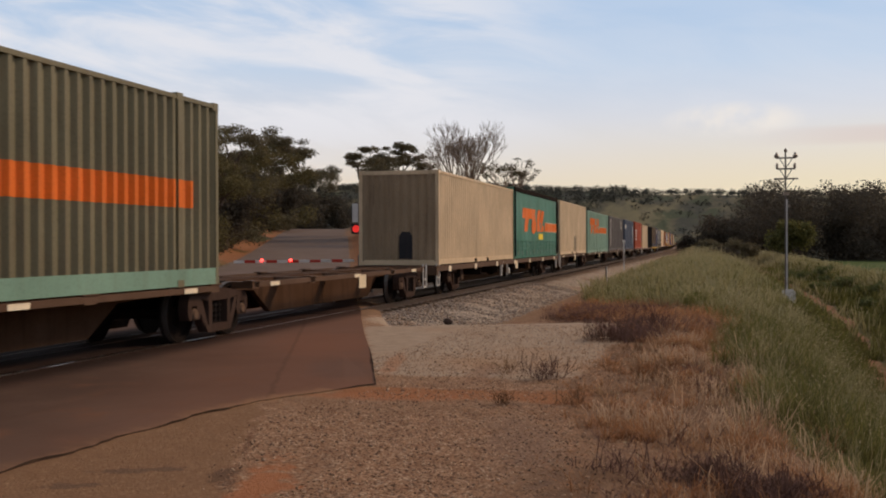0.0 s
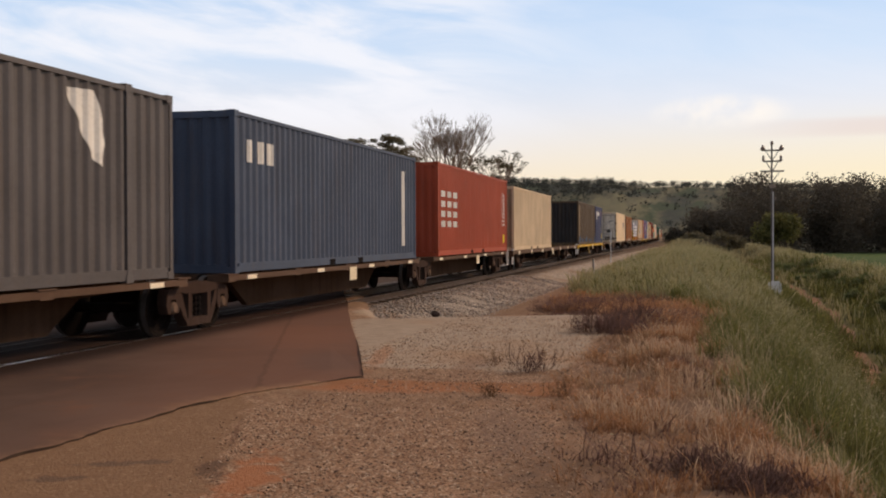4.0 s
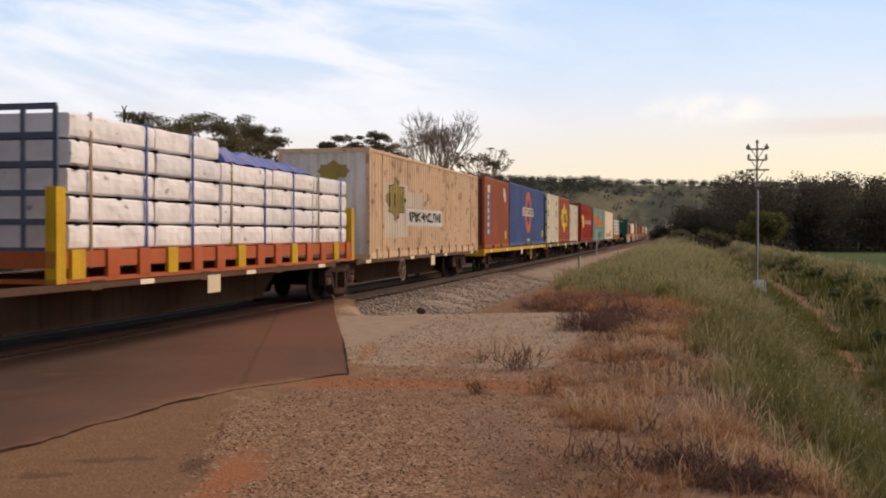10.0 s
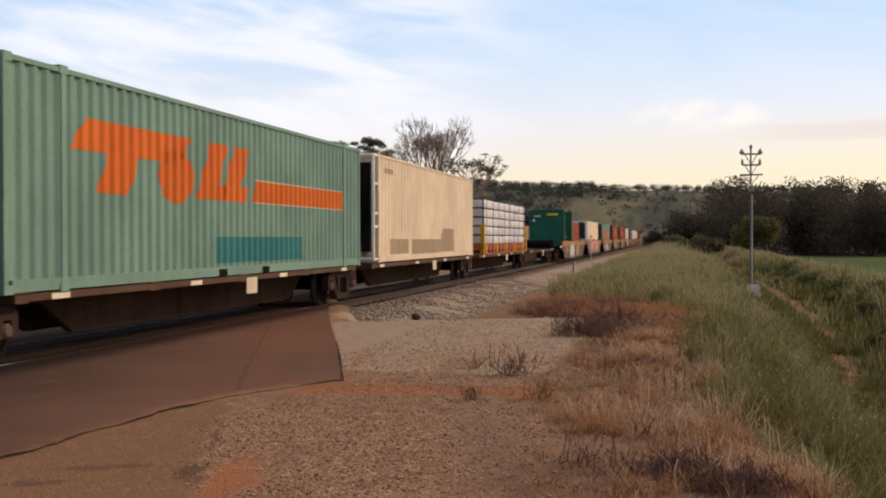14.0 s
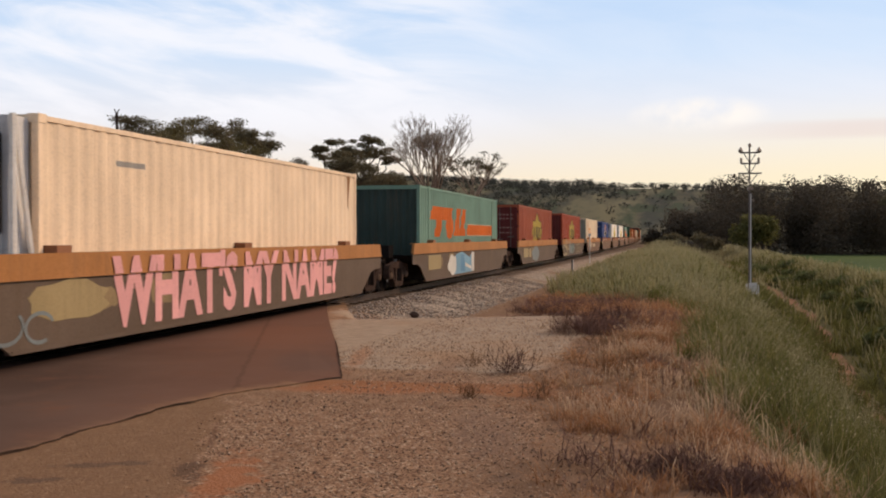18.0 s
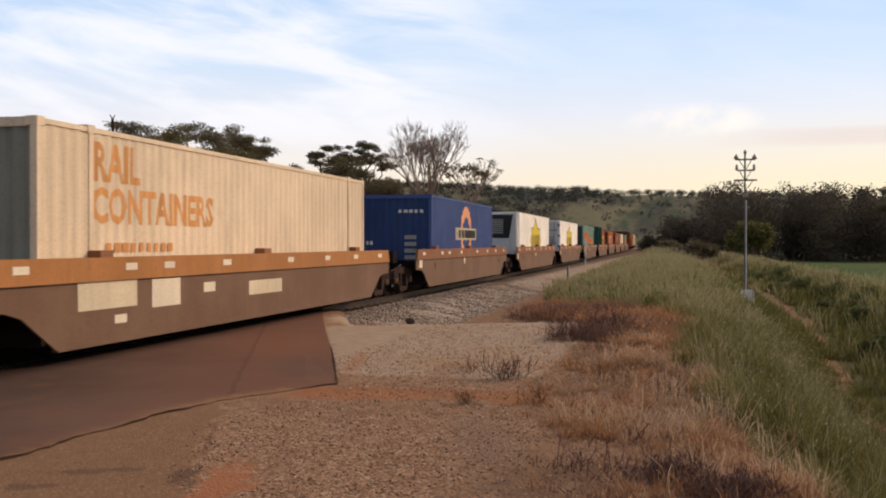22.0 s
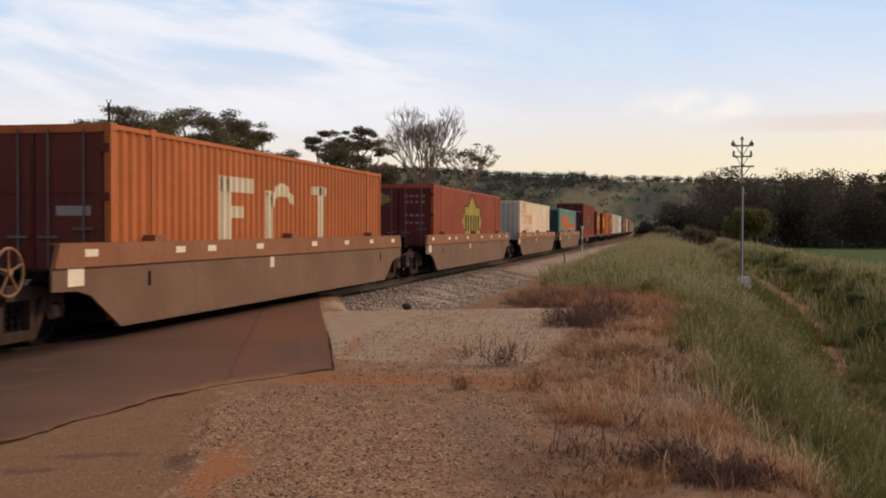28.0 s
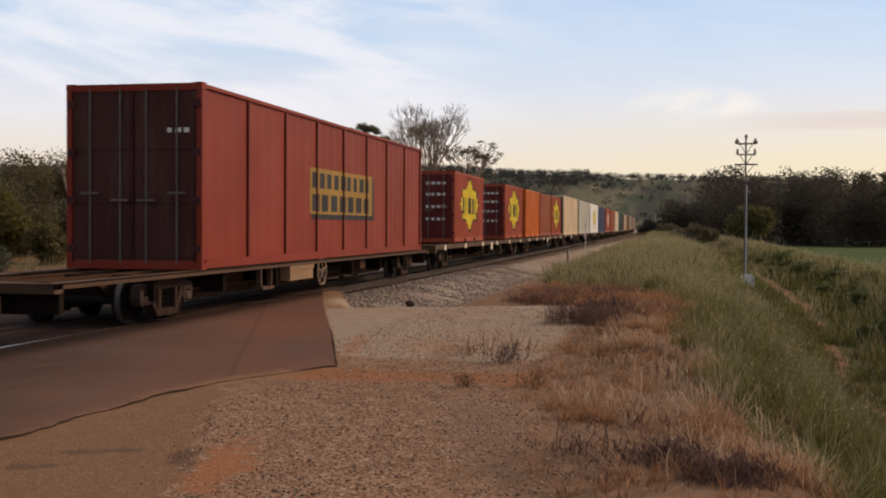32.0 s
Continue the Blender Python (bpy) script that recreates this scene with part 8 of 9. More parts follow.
# thickets and gums beyond the line
for i, (b, d, top, sp, lf, kind) in enumerate((
        (36.2, 58, 5.2, 3.2, DARKLEAF, 0), (34.6, 55, 5.3, 2.8, GUM, 0), (33.0, 57, 5.55, 3.0, OLIVE, 0), (31.6, 60, 5.4, 2.6, GUM, 0),
        (30.4, 62, 5.0, 2.6, OLIVE, 0), (34.4, 47, 3.0, 1.6, YELLOWISH, 0), (35.2, 41, 1.45, 1.3, GREYLEAF, 0), (33.4, 50, 4.0, 2.0, OLIVE, 0),
        (31.0, 52, 2.7, 1.6, GUM, 0), (38.5, 52, 5.2, 3.2, GUM, 0), (28.3, 66, 4.0, 2.2, OLIVE, 0), (36.8, 45, 2.2, 1.8, OLIVE, 0))):
    x, y, k = clear_of_road(b, d)
    top, sp = 1.56 + (top - 1.56) * k, sp * k
    thicket(x, y, top, sp, 40 + i, lf, ("dense dark green roadside bush", "dense olive green roadside bush", "yellowish green bush beside the road", "low grey green bush on the bank")[(lf is OLIVE) + 2 * (lf is YELLOWISH) + 3 * (lf is GREYLEAF)], 9500 if top > 2.5 else 4000, 0.080 * k)
for i, (b, d, top, sp, lf, cl, low, flat, n) in enumerate((
        (28.4, 52, 4.7, 2.0, OLIVE, 8, 0.45, 0.6, 5200), (27.9, 72, 9.6, 3.4, GUM, 8, 0.55, 0.34, 4600), (26.4, 64, 8.0, 3.6, OLIVE, 12, 0.40, 0.6, 9000),
        (25.4, 76, 10.1, 3.6, GUM, 9, 0.55, 0.36, 5600), (23.4, 72, 8.0, 3.4, OLIVE, 11, 0.35, 0.6, 8000), (22.7, 79, 9.6, 3.2, GUM, 8, 0.50, 0.42, 5600),
        (21.6, 86, 9.3, 2.8, GUM, 8, 0.45, 0.45, 5200), (24.6, 70, 6.6, 3.0, GUM, 10, 0.30, 0.7, 8000), (20.6, 104, 8.8, 3.2, GUM, 9, 0.35, 0.6, 6000))):
    x, y, k = clear_of_road(b, d)
    top, sp = 1.56 + (top - 1.56) * k, sp * k
    gum_tree(x, y, top, sp, 70 + i, lf, "gum tree with clumped grey green crown" if lf is GUM else "spreading olive green gum tree", cl, low, 0.080 * k, int(n * 1.7), flat)
# undergrowth between their trunks
for i, (b, d, top, sp, lf) in enumerate(((29.4, 60, 3.4, 1.8, OLIVE), (27.6, 62, 3.2, 2.0, GUM), (26.6, 68, 4.4, 2.4, OLIVE), (25.2, 66, 3.6, 2.2, GUM), (24.2, 70, 4.6, 2.4, OLIVE), (23.2, 68, 3.4, 2.0, GUM), (22.4, 76, 4.8, 2.4, OLIVE), (21.4, 82, 5.0, 2.6, GUM), (32.2, 46, 1.5, 1.2, OLIVE), (29.8, 50, 1.3, 1.2, GUM))):
    x, y, k = clear_of_road(b, d)
    top, sp = 1.56 + (top - 1.56) * k, sp * k
    thicket(x, y, top, sp, 300 + i, lf, "olive undergrowth beneath the gum trees" if lf is OLIVE else "dark green undergrowth beneath the gum trees", 4600, 0.090 * k)
# low growth on the far side of the ditch
rng = np.random.default_rng(58)
for i in range(16):
    y = 26 + 5.2 * i + rng.uniform(-1.5, 1.5)
    x = float(centre(y)) + float(swing(y)) + rng.uniform(14.0, 15.6)
    thicket(x, y, float(height(x, y)) + rng.uniform(0.35, 0.8), rng.uniform(0.6, 1.3), 340 + i, HEDGE, "low dark green bush on the ditch's far bank", 2400, 0.075)
# along the road as it climbs away
for i, (b, d, top, sp, lf) in enumerate(((25.6, 84, 7.6, 3.0, DARKLEAF), (24.2, 92, 8.2, 3.2, DARKLEAF), (23.0, 100, 8.6, 3.4, DARKLEAF), (22.0, 112, 8.8, 3.4, DARKLEAF), (21.2, 126, 8.6, 3.4, DARKLEAF), (20.4, 145, 9.0, 3.6, DARKLEAF), (19.4, 168, 9.5, 4.5, DARKLEAF), (18.2, 176, 9.5, 4.5, DARKLEAF), (17.2, 165, 9.0, 4.5, GUM), (16.3, 150, 8.6, 4.2, GUM))):
    x, y, k = clear_of_road(b, d)
    top, sp = 1.56 + (top - 1.56) * k, sp * k
    thicket(x, y, top, sp, 100 + i, lf, "dark roadside tree, leafy to the ground", 6000, 0.15 * k, "tree", "tree")
for i, (b, d, top, sp, lf, cl, low, flat, n) in enumerate((
        (17.9, 128, 13.6, 4.2, GUM, 7, 0.62, 0.34, 4600), (16.0, 130, 14.2, 4.4, GUM, 7, 0.62, 0.34, 4600), (17.0, 118, 10.2, 4.8, GUM, 12, 0.35, 0.55, 8000), (15.2, 122, 8.6, 3.6, GUM, 9, 0.3, 0.6, 6000))):
    x, y, k = clear_of_road(b, d)
    top, sp = 1.56 + (top - 1.56) * k, sp * k
    gum_tree(x, y, top, sp, 130 + i, lf, "tall gum tree with flat layered crown", cl, low, 0.13 * k, int(n * 1.5), flat)
x, y = at_bearing(12.85, 110)
bare_tree(x, y, 12.5, 2.6, 3, "leafless grey tree with upswept branches", trunks=8, low=0.18, depth=6, fan=0.8)
x, y = at_bearing(10.75, 112)
bare_tree(x, y, 10.2, 2.4, 8, "half bare tree with thin leaf tufts", leafy=GUM, depth=4, trunks=4)
x, y = at_bearing(30.7, 54)
bare_tree(x, y, 5.5, 1.4, 12, "dead pale tree among the bushes", depth=4, trunks=2)
for i, (b, d, top, sp) in enumerate(((11.8, 180, 7.6, 5), (10.2, 210, 7.4, 5), (13.8, 170, 8.4, 5), (8.6, 260, 8.0, 6), (14.6, 150, 8.0, 4.4))):
    x, y = at_bearing(b, d)
    thicket(x, y, top, sp, 150 + i, DARKLEAF, "dark distant tree behind the train", 3600, 0.30, "tree", "tree")
# by the line and beyond the ditch
for b, d, top, sp, lf, lab, n in ((1.45, 262, 3.4, 2.6, DARKLEAF, "dark bush beside the far track", 2600), (-0.9, 150, 2.0, 3.1, GUM, "low dark green bush on the far bank", 3200), (0.3, 190, 2.0, 3.0, GUM, "low bush far along the line", 2600), (-0.2, 140, 0.9, 2.0, DARKLEAF, "low dark bush in the ditch", 2200)):
    x, y = at_bearing(b, d)
    thicket(x, y, top, sp, int(d), lf, lab, n, 0.22)
x, y = at_bearing(-3.65, 150)
thicket(x, y, 6.0, 3.5, 171, ROUNDLEAF, "rounded yellowish green tree in the paddock", 6500, 0.22, "tree", "tree")
x, y = at_bearing(-11.2, 190)
gum_tree(x, y, 13.5, 5.0, 172, GUM, "gum tree at the wood's edge", 9, 0.4, 0.25, 5200, 0.45)


def woods():
    """The dark wood over the paddock, and the trees on the hills."""
    rng = np.random.default_rng(77)
    blobs = []
    for i in range(150):
        b = rng.uniform(-15, 0.35)
        d = rng.uniform(255, 330)
        x, y = at_bearing(b, d)
        top = 1.56 + d * (0.0475 + 0.004 * math.sin(b * 2.1) + 0.0035 * rng.normal()) * (0.46 if b > -1.4 else 1.0 + 0.16 * float(sm(-12.6, -14.6, b)))
        z0 = float(height(x, y))
        for k in range(7):
            h = z0 + (top - z0) * (0.12 + 0.13 * k)
            r = rng.uniform(2.4, 4.2) * (1.15 if k < 5 else 0.75)
            blobs.append(((x + rng.normal() * 1.2, y + rng.normal() * 1.5, min(h, top - r * 0.5)), (r, r, r * 0.75)))
    v, f = leaf_cloud(rng, blobs, 170000, 0.36)
    mesh_thing("woods", quick_mesh("woods", v, f, DARKLEAF), "dense dark wood across the paddock", "wood", kind="stuff")
    blobs = []
    for i in range(1500):
        x, y = rng.uniform(-900, 700), rng.uniform(1250, 1760)
        if rng.random() < 0.62:
            y = rng.uniform(1600, 1740)
        elif ripple(x, y, 0.006) + ripple(x, y, 0.017) * 0.6 < 0.15 and x > -260:
            continue
        z = float(height(x, y))
        r = rng.uniform(3.0, 6.5)
        blobs.append(((x, y, z + r * 0.8), (r, r, r * 0.9)))
    for i in range(1000):
        x, y = rng.uniform(-950, -60), rng.uniform(1000, 1640)
        if x > -170 + (y - 1000) * 0.12:
            continue
        z = float(height(x, y))
        r = rng.uniform(4.0, 7.0)
        blobs.append(((x, y, z + r * 0.7), (r, r, r * 0.9)))
    # belts of trees across the paddocks, and single ones
    for i in range(34):
        cx, cy, run = rng.uniform(-420, 260), rng.uniform(1080, 1640), rng.uniform(25, 110)
        for k in range(int(run / 5)):
            x, y = cx + rng.uniform(-run, run), cy + rng.normal() * 9
            r = rng.uniform(2.0, 4.6)
            blobs.append(((x, y, float(height(x, y)) + r * 0.8), (r, r, r * 0.9)))
    for i in range(260):
        x, y = rng.uniform(-420, 300), rng.uniform(1050, 1650)
        r = rng.uniform(1.6, 4.0)
        blobs.append(((x, y, float(height(x, y)) + r * 0.8), (r, r, r * 0.9)))
    v, f = leaf_cloud(rng, blobs, 110000, 1.3)
    mesh_thing("hill_trees", quick_mesh("hill_trees", v, f, HILLTREE), "scattered dark trees along the far hills", "wood", kind="stuff")


woods()


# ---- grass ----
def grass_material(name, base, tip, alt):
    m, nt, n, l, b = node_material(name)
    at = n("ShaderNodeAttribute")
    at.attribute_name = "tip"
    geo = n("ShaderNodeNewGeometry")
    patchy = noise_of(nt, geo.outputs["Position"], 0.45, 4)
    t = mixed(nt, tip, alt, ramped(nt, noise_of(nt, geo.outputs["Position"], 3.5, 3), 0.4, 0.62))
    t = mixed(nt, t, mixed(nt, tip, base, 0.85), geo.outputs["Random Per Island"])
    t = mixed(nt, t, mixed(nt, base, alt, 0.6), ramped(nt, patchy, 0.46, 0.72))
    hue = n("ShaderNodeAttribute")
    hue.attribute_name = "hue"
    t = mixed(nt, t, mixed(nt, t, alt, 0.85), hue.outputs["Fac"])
    # dark foot to pale tip: shade low in the tufts is in the base colour
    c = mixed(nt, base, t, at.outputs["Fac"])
    l(c, b.inputs["Base Color"])
    b.inputs["Roughness"].default_value = 0.7
    b.inputs["Specular IOR Level"].default_value = 0.2
    see_through(nt, b, c, 0.4)
    return m


def blades(rng, x, y, h, w, lean=0.35):
    """Bent blades: five points each, a quad and a triangle as two quads."""
    n = len(x)
    z = height(x, y)
    a = rng.uniform(0, 2 * np.pi, n)
    la = a + rng.normal(0, 0.6, n) + np.pi / 2
    k = h * lean * np.abs(rng.normal(0.7, 0.5, n))
    side = np.stack((np.cos(a), np.sin(a), np.zeros(n)), 1) * w[:, None] / 2
    base = np.stack((x, y, z - 0.02), 1)
    bend = np.stack((np.cos(la), np.sin(la), np.zeros(n)), 1)
    mid = base + bend * (k * 0.3)[:, None] + np.array([0, 0, 1.0]) * (h * 0.55)[:, None]
    top = base + bend * k[:, None] + np.array([0, 0, 1.0]) * h[:, None]
    v = np.stack((base - side, base + side, mid + side * 0.9, mid - side * 0.9, top), 1).reshape(-1, 3)
    i = np.arange(n)[:, None] * 5
    quads = i + np.array([[0, 1, 2, 3]])
    tris = i + np.array([[3, 2, 4]])
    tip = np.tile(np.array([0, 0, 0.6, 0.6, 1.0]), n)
    return v, quads, tris, tip


def tufts(rng, cx, cy, per, h, w, reach, lean, droop, hue):
    """Tufts of curved blades that arch outwards from each centre; h and hue are given per tuft."""
    n = len(cx) * per
    a = rng.uniform(0, 2 * np.pi, n)
    r = reach * np.sqrt(rng.random(n))
    x, y = np.repeat(cx, per) + r * np.cos(a), np.repeat(cy, per) + r * np.sin(a)
    hh = np.repeat(h, per) * rng.uniform(0.35, 1.15, n)
    out = a + rng.normal(0, 0.7, n)
    k = hh * lean * np.abs(rng.normal(0.8, 0.5, n))
    twist = rng.uniform(0, np.pi, n)
    ww = w * rng.uniform(0.6, 1.4, n) * (0.55 + np.repeat(cy, per) / 22)
    side = np.stack((np.cos(twist), np.sin(twist), np.zeros(n)), 1) * ww[:, None] / 2
    base = np.stack((x, y, height(x, y) - 0.02), 1)
    way = np.stack((np.cos(out), np.sin(out), np.zeros(n)), 1)
    fall = droop * np.abs(rng.normal(0.7, 0.4, n))
    rows = []
    for t, wide in ((0.0, 1.0), (0.45, 0.9), (0.8, 0.6), (1.0, 0.0)):
        p = base + way * (k * t ** 1.7)[:, None] + np.array([0, 0, 1.0]) * (hh * (t - fall * t ** 3))[:, None]
        rows += [p - side * wide, p + side * wide] if wide else [p]
    v = np.stack(rows, 1).reshape(-1, 3)
    i = np.arange(n)[:, None] * 7
    quads = np.concatenate((i + np.array([[0, 1, 3, 2]]), i + np.array([[2, 3, 5, 4]])))
    tris = i + np.array([[4, 5, 6]])
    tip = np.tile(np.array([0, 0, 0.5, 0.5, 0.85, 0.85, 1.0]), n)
    return v, quads, tris, tip, np.repeat(np.repeat(hue, per), 7)


def scatter(rng, n, x0, x1, y0, y1, keep):
    """Random places in a rectangle, kept with the chance that keep gives."""
    x, y = rng.uniform(x0, x1, n), rng.uniform(y0, y1, n)
    k = rng.random(n) < keep(x, y)
    return x[k], y[k]


def grass_mesh(name, sets, material, label):
    V, Q, T, P, E, o = [], [], [], [], [], 0
    for v, q, t, p, *hue in sets:
        E.append(hue[0] if hue else np.zeros(len(v)))
        V.append(v)
        Q.append(q + o)
        T.append(t + o)
        P.append(p)
        o += len(v)
    V, Q, T, P = np.concatenate(V), np.concatenate(Q), np.concatenate(T), np.concatenate(P)
    me = bpy.data.meshes.new(name)
    me.vertices.add(len(V))
    me.vertices.foreach_set("co", V.astype(np.float32).ravel())
    idx = np.concatenate((Q.ravel(), T.ravel())).astype(np.int32)
    me.loops.add(len(idx))
    me.loops.foreach_set("vertex_index", idx)
    me.polygons.add(len(Q) + len(T))
    me.polygons.foreach_set("loop_start", np.concatenate((np.arange(len(Q)) * 4, len(Q) * 4 + np.arange(len(T)) * 3)).astype(np.int32))
    me.update()
    at = me.attributes.new("tip", "FLOAT", "POINT")
    at.data.foreach_set("value", P.astype(np.float32))
    at = me.attributes.new("hue", "FLOAT", "POINT")
    at.data.foreach_set("value", np.concatenate(E).astype(np.float32))
    me.materials.append(material)
    mesh_thing(name, me, label, "grass", kind="stuff")


def clumped(rng, n, x0, x1, y0, y1, per=14, r=0.16, keep=None):
    cx, cy = rng.uniform(x0, x1, n), y0 + (y1 - y0) * rng.random(n)
    if keep is not None:
        k = rng.random(n) < keep(cx, cy)
        cx, cy = cx[k], cy[k]
    x = np.repeat(cx, per) + rng.normal(0, r, len(cx) * per)
    y = np.repeat(cy, per) + rng.normal(0, r, len(cy) * per)
    return x, y, np.repeat(rng.uniform(0.55, 1.2, len(cx)) * (1 + 0.42 * ripple(cx + 0.4, cy, 2.1) + 0.25 * ripple(cx, cy + 5, 0.9)), per)


def seeds(rng, x, y, z, size):
    """Small seed heads: a leaning lozenge each."""
    n = len(x)
    p = np.stack((x, y, z), 1)
    a = rng.normal(size=(n, 3)) * np.array([0.5, 0.5, 1.0])
    a /= np.linalg.norm(a, axis=1)[:, None]
    b = np.cross(a, rng.normal(size=(n, 3)))
    b /= np.linalg.norm(b, axis=1)[:, None]
    s = size[:, None]
    return np.stack((p - a * s, p - b * s * 0.35, p + a * s, p + b * s * 0.35), 1).reshape(-1, 3), np.arange(n * 4).reshape(-1, 4)


def lawn():
    rng = np.random.default_rng(9)
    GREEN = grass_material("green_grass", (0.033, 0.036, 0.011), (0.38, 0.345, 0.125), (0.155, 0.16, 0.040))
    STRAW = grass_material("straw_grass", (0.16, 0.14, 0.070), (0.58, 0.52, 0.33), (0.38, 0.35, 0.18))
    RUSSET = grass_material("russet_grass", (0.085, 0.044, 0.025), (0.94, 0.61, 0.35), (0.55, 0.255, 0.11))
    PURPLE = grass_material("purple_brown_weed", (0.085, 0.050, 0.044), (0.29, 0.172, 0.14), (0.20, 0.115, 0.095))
    u = lambda x, y: x - centre(y)
    wig = lambda x, y: 0.35 * ripple(x, y, 0.6)
    wild = lambda x, y: 0.30 * ripple(x + 1.3, y, 0.8) + 0.16 * ripple(x, y + 2, 2.3)
    scrub = lambda x, y: u(x, y) - scrub_edge(y) + wild(x, y)          # metres into the dry scrub
    turn = lambda x, y: u(x, y) - green_edge(y) + wild(x + 5, y)       # metres into the green
    bed = lambda x, y: sm(12.12, 12.38, u(x, y) - swing(y) + 0.4 * wig(x, y) + worn(y)) * (1 - sm(12.7, 12.98, u(x, y) - swing(y) + 0.4 * wig(x, y) - worn(y)))
    # dead weed mats stand where little else grows
    mat = lambda x, y: np.maximum(np.exp(-((x - 8.95) / 0.34) ** 2 - ((y - 7.8) / 0.5) ** 2), np.exp(-((x - 9.35) / 0.36) ** 2 - ((y - 7.2) / 0.55) ** 2))
    lump = lambda x, y: 0.5 + 0.5 * ripple(x, y, 1.9)
    # green grass of the bank and the ditch
    sets = []
    x, y = scatter(rng, 3400, 8.2, 12.8, 6, 32, lambda x, y: sm(-0.15, 0.30, turn(x, y)) * (1 - 0.75 * bed(x, y)))
    sets.append(tufts(rng, x, y, 24, (0.12 + 0.44 * lump(x * 0.8, y * 0.8)) * rng.uniform(0.6, 1.3, len(x)), 0.0065, 0.15, 0.55, 0.25, rng.random(len(x)) ** 2))
    x, y = scatter(rng, 4700, 4.5, 13.4, 30, 92, lambda x, y: sm(0.0, 0.8, turn(x, y)) * (1 - 0.35 * bed(x, y)))
    sets.append(tufts(rng, x, y, 9, (0.30 + 0.25 * lump(x, y * 0.4)) * rng.uniform(0.7, 1.3, len(x)), 0.015, 0.25, 0.5, 0.25, rng.random(len(x)) ** 2))
    x, y = scatter(rng, 5200, 12.8, 20, 18, 130, lambda x, y: sm(12.8, 13.5, u(x, y) - swing(y)) * (1 - sm(17.5, 20, u(x, y))))
    sets.append(tufts(rng, x, y, 12, (0.40 + 0.35 * lump(x, y * 0.5)) * rng.uniform(0.6, 1.3, len(x)), 0.011, 0.28, 0.5, 0.3, rng.random(len(x))))
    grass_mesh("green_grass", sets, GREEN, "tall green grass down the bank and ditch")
    # pale seeding stems among the green and along the verge
    sets = []
    x, y = scatter(rng, 2600, 8.6, 12.1, 6, 32, lambda x, y: sm(-0.3, 0.3, turn(x, y)) * (0.25 + 0.75 * lump(x + 3, y)) * (1 - bed(x, y)))
    sets.append(tufts(rng, x, y, 7, rng.uniform(0.30, 0.62, len(x)), 0.0045, 0.12, 0.55, 0.12, rng.random(len(x)) * 0.6))
    x, y = scatter(rng, 7500, 3.0, 11.8, 27, 130, lambda x, y: sm(-0.4, 0.8, turn(x, y)) * (1 - 0.5 * sm(9.4, 10.8, u(x, y))) * (1 - bed(x, y)))
    sets.append(tufts(rng, x, y, 7, rng.uniform(0.35, 0.75, len(x)), 0.013, 0.22, 0.45, 0.15, rng.random(len(x))))
    x, y = scatter(rng, 3600, 13.0, 18.6, 20, 135, lambda x, y: (0.15 + 0.85 * sm(14.3, 15.4, u(x, y) - swing(y))) * (1 - bed(x, y)))
    sets.append(tufts(rng, x, y, 7, rng.uniform(0.5, 0.95, len(x)), 0.012, 0.25, 0.35, 0.15, rng.random(len(x))))
    x, y, k = clumped(rng, 5200, 0.0, 24, 120, 330, 9, 0.6, lambda x, y: sm(4.8, 6.4, u(x, y)) * (1 - 0.95 * bed(x, y) * (1 - sm(170, 210, y))))
    sets.append(blades(rng, x, y, 0.75 * k * rng.uniform(0.6, 1.4, len(x)), rng.uniform(0.05, 0.10, len(x))))
    x, y, k = clumped(rng, 1500, -24, -5, 34, 70, 9, 0.25, lambda x, y: sm(7.2, 8.4, -across_road(x, y)))
    sets.append(blades(rng, x, y, 0.40 * k * rng.uniform(0.6, 1.4, len(x)), rng.uniform(0.012, 0.026, len(x))))
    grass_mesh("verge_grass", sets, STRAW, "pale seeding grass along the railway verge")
    # russet dry grass: thin and flat beside the gravel, tufted towards the bank
    sets = []
    dens = lambda x, y: sm(0.25, 1.15, scrub(x, y)) * (1 - 0.93 * sm(-0.25, 0.25, turn(x, y))) * (1 - 0.9 * mat(x, y))
    x, y = scatter(rng, 3400, 6.9, 10.4, 6.2, 27, lambda x, y: dens(x, y) * (0.12 + 0.88 * sm(0.30, 0.62, lump(x, y * 0.8 + 4))))
    sets.append(tufts(rng, x, y, 26, rng.uniform(0.07, 0.28, len(x)), 0.0058, 0.08, 0.70, 0.40, rng.random(len(x))))
    x, y = scatter(rng, 5200, 6.6, 10.2, 5.6, 27, lambda x, y: sm(-0.35, 0.9, scrub(x, y)) * (1 - sm(-0.1, 0.4, turn(x, y))) * (0.08 + 0.92 * sm(0.35, 0.7, lump(x + 7, y))))
    sets.append(tufts(rng, x, y, 9, rng.uniform(0.03, 0.11, len(x)), 0.0055, 0.10, 1.7, 0.7, rng.random(len(x))))
    x, y = scatter(rng, 1500, 4.6, 9.6, 19, 36, lambda x, y: sm(0.3, 0.9, scrub(x, y)) * (1 - sm(0.1, 0.9, turn(x, y))))
    sets.append(tufts(rng, x, y, 20, rng.uniform(0.16, 0.36, len(x)), 0.008, 0.16, 0.6, 0.3, rng.random(len(x))))
    x, y = scatter(rng, 260, 5.5, 7.8, 6.0, 20, lambda x, y: 0.25 + 0.75 * lump(x, y))
    sets.append(tufts(rng, x, y, 7, rng.uniform(0.02, 0.07, len(x)), 0.006, 0.05, 1.0, 0.3, rng.random(len(x))))
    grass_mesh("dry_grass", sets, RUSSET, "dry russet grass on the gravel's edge")
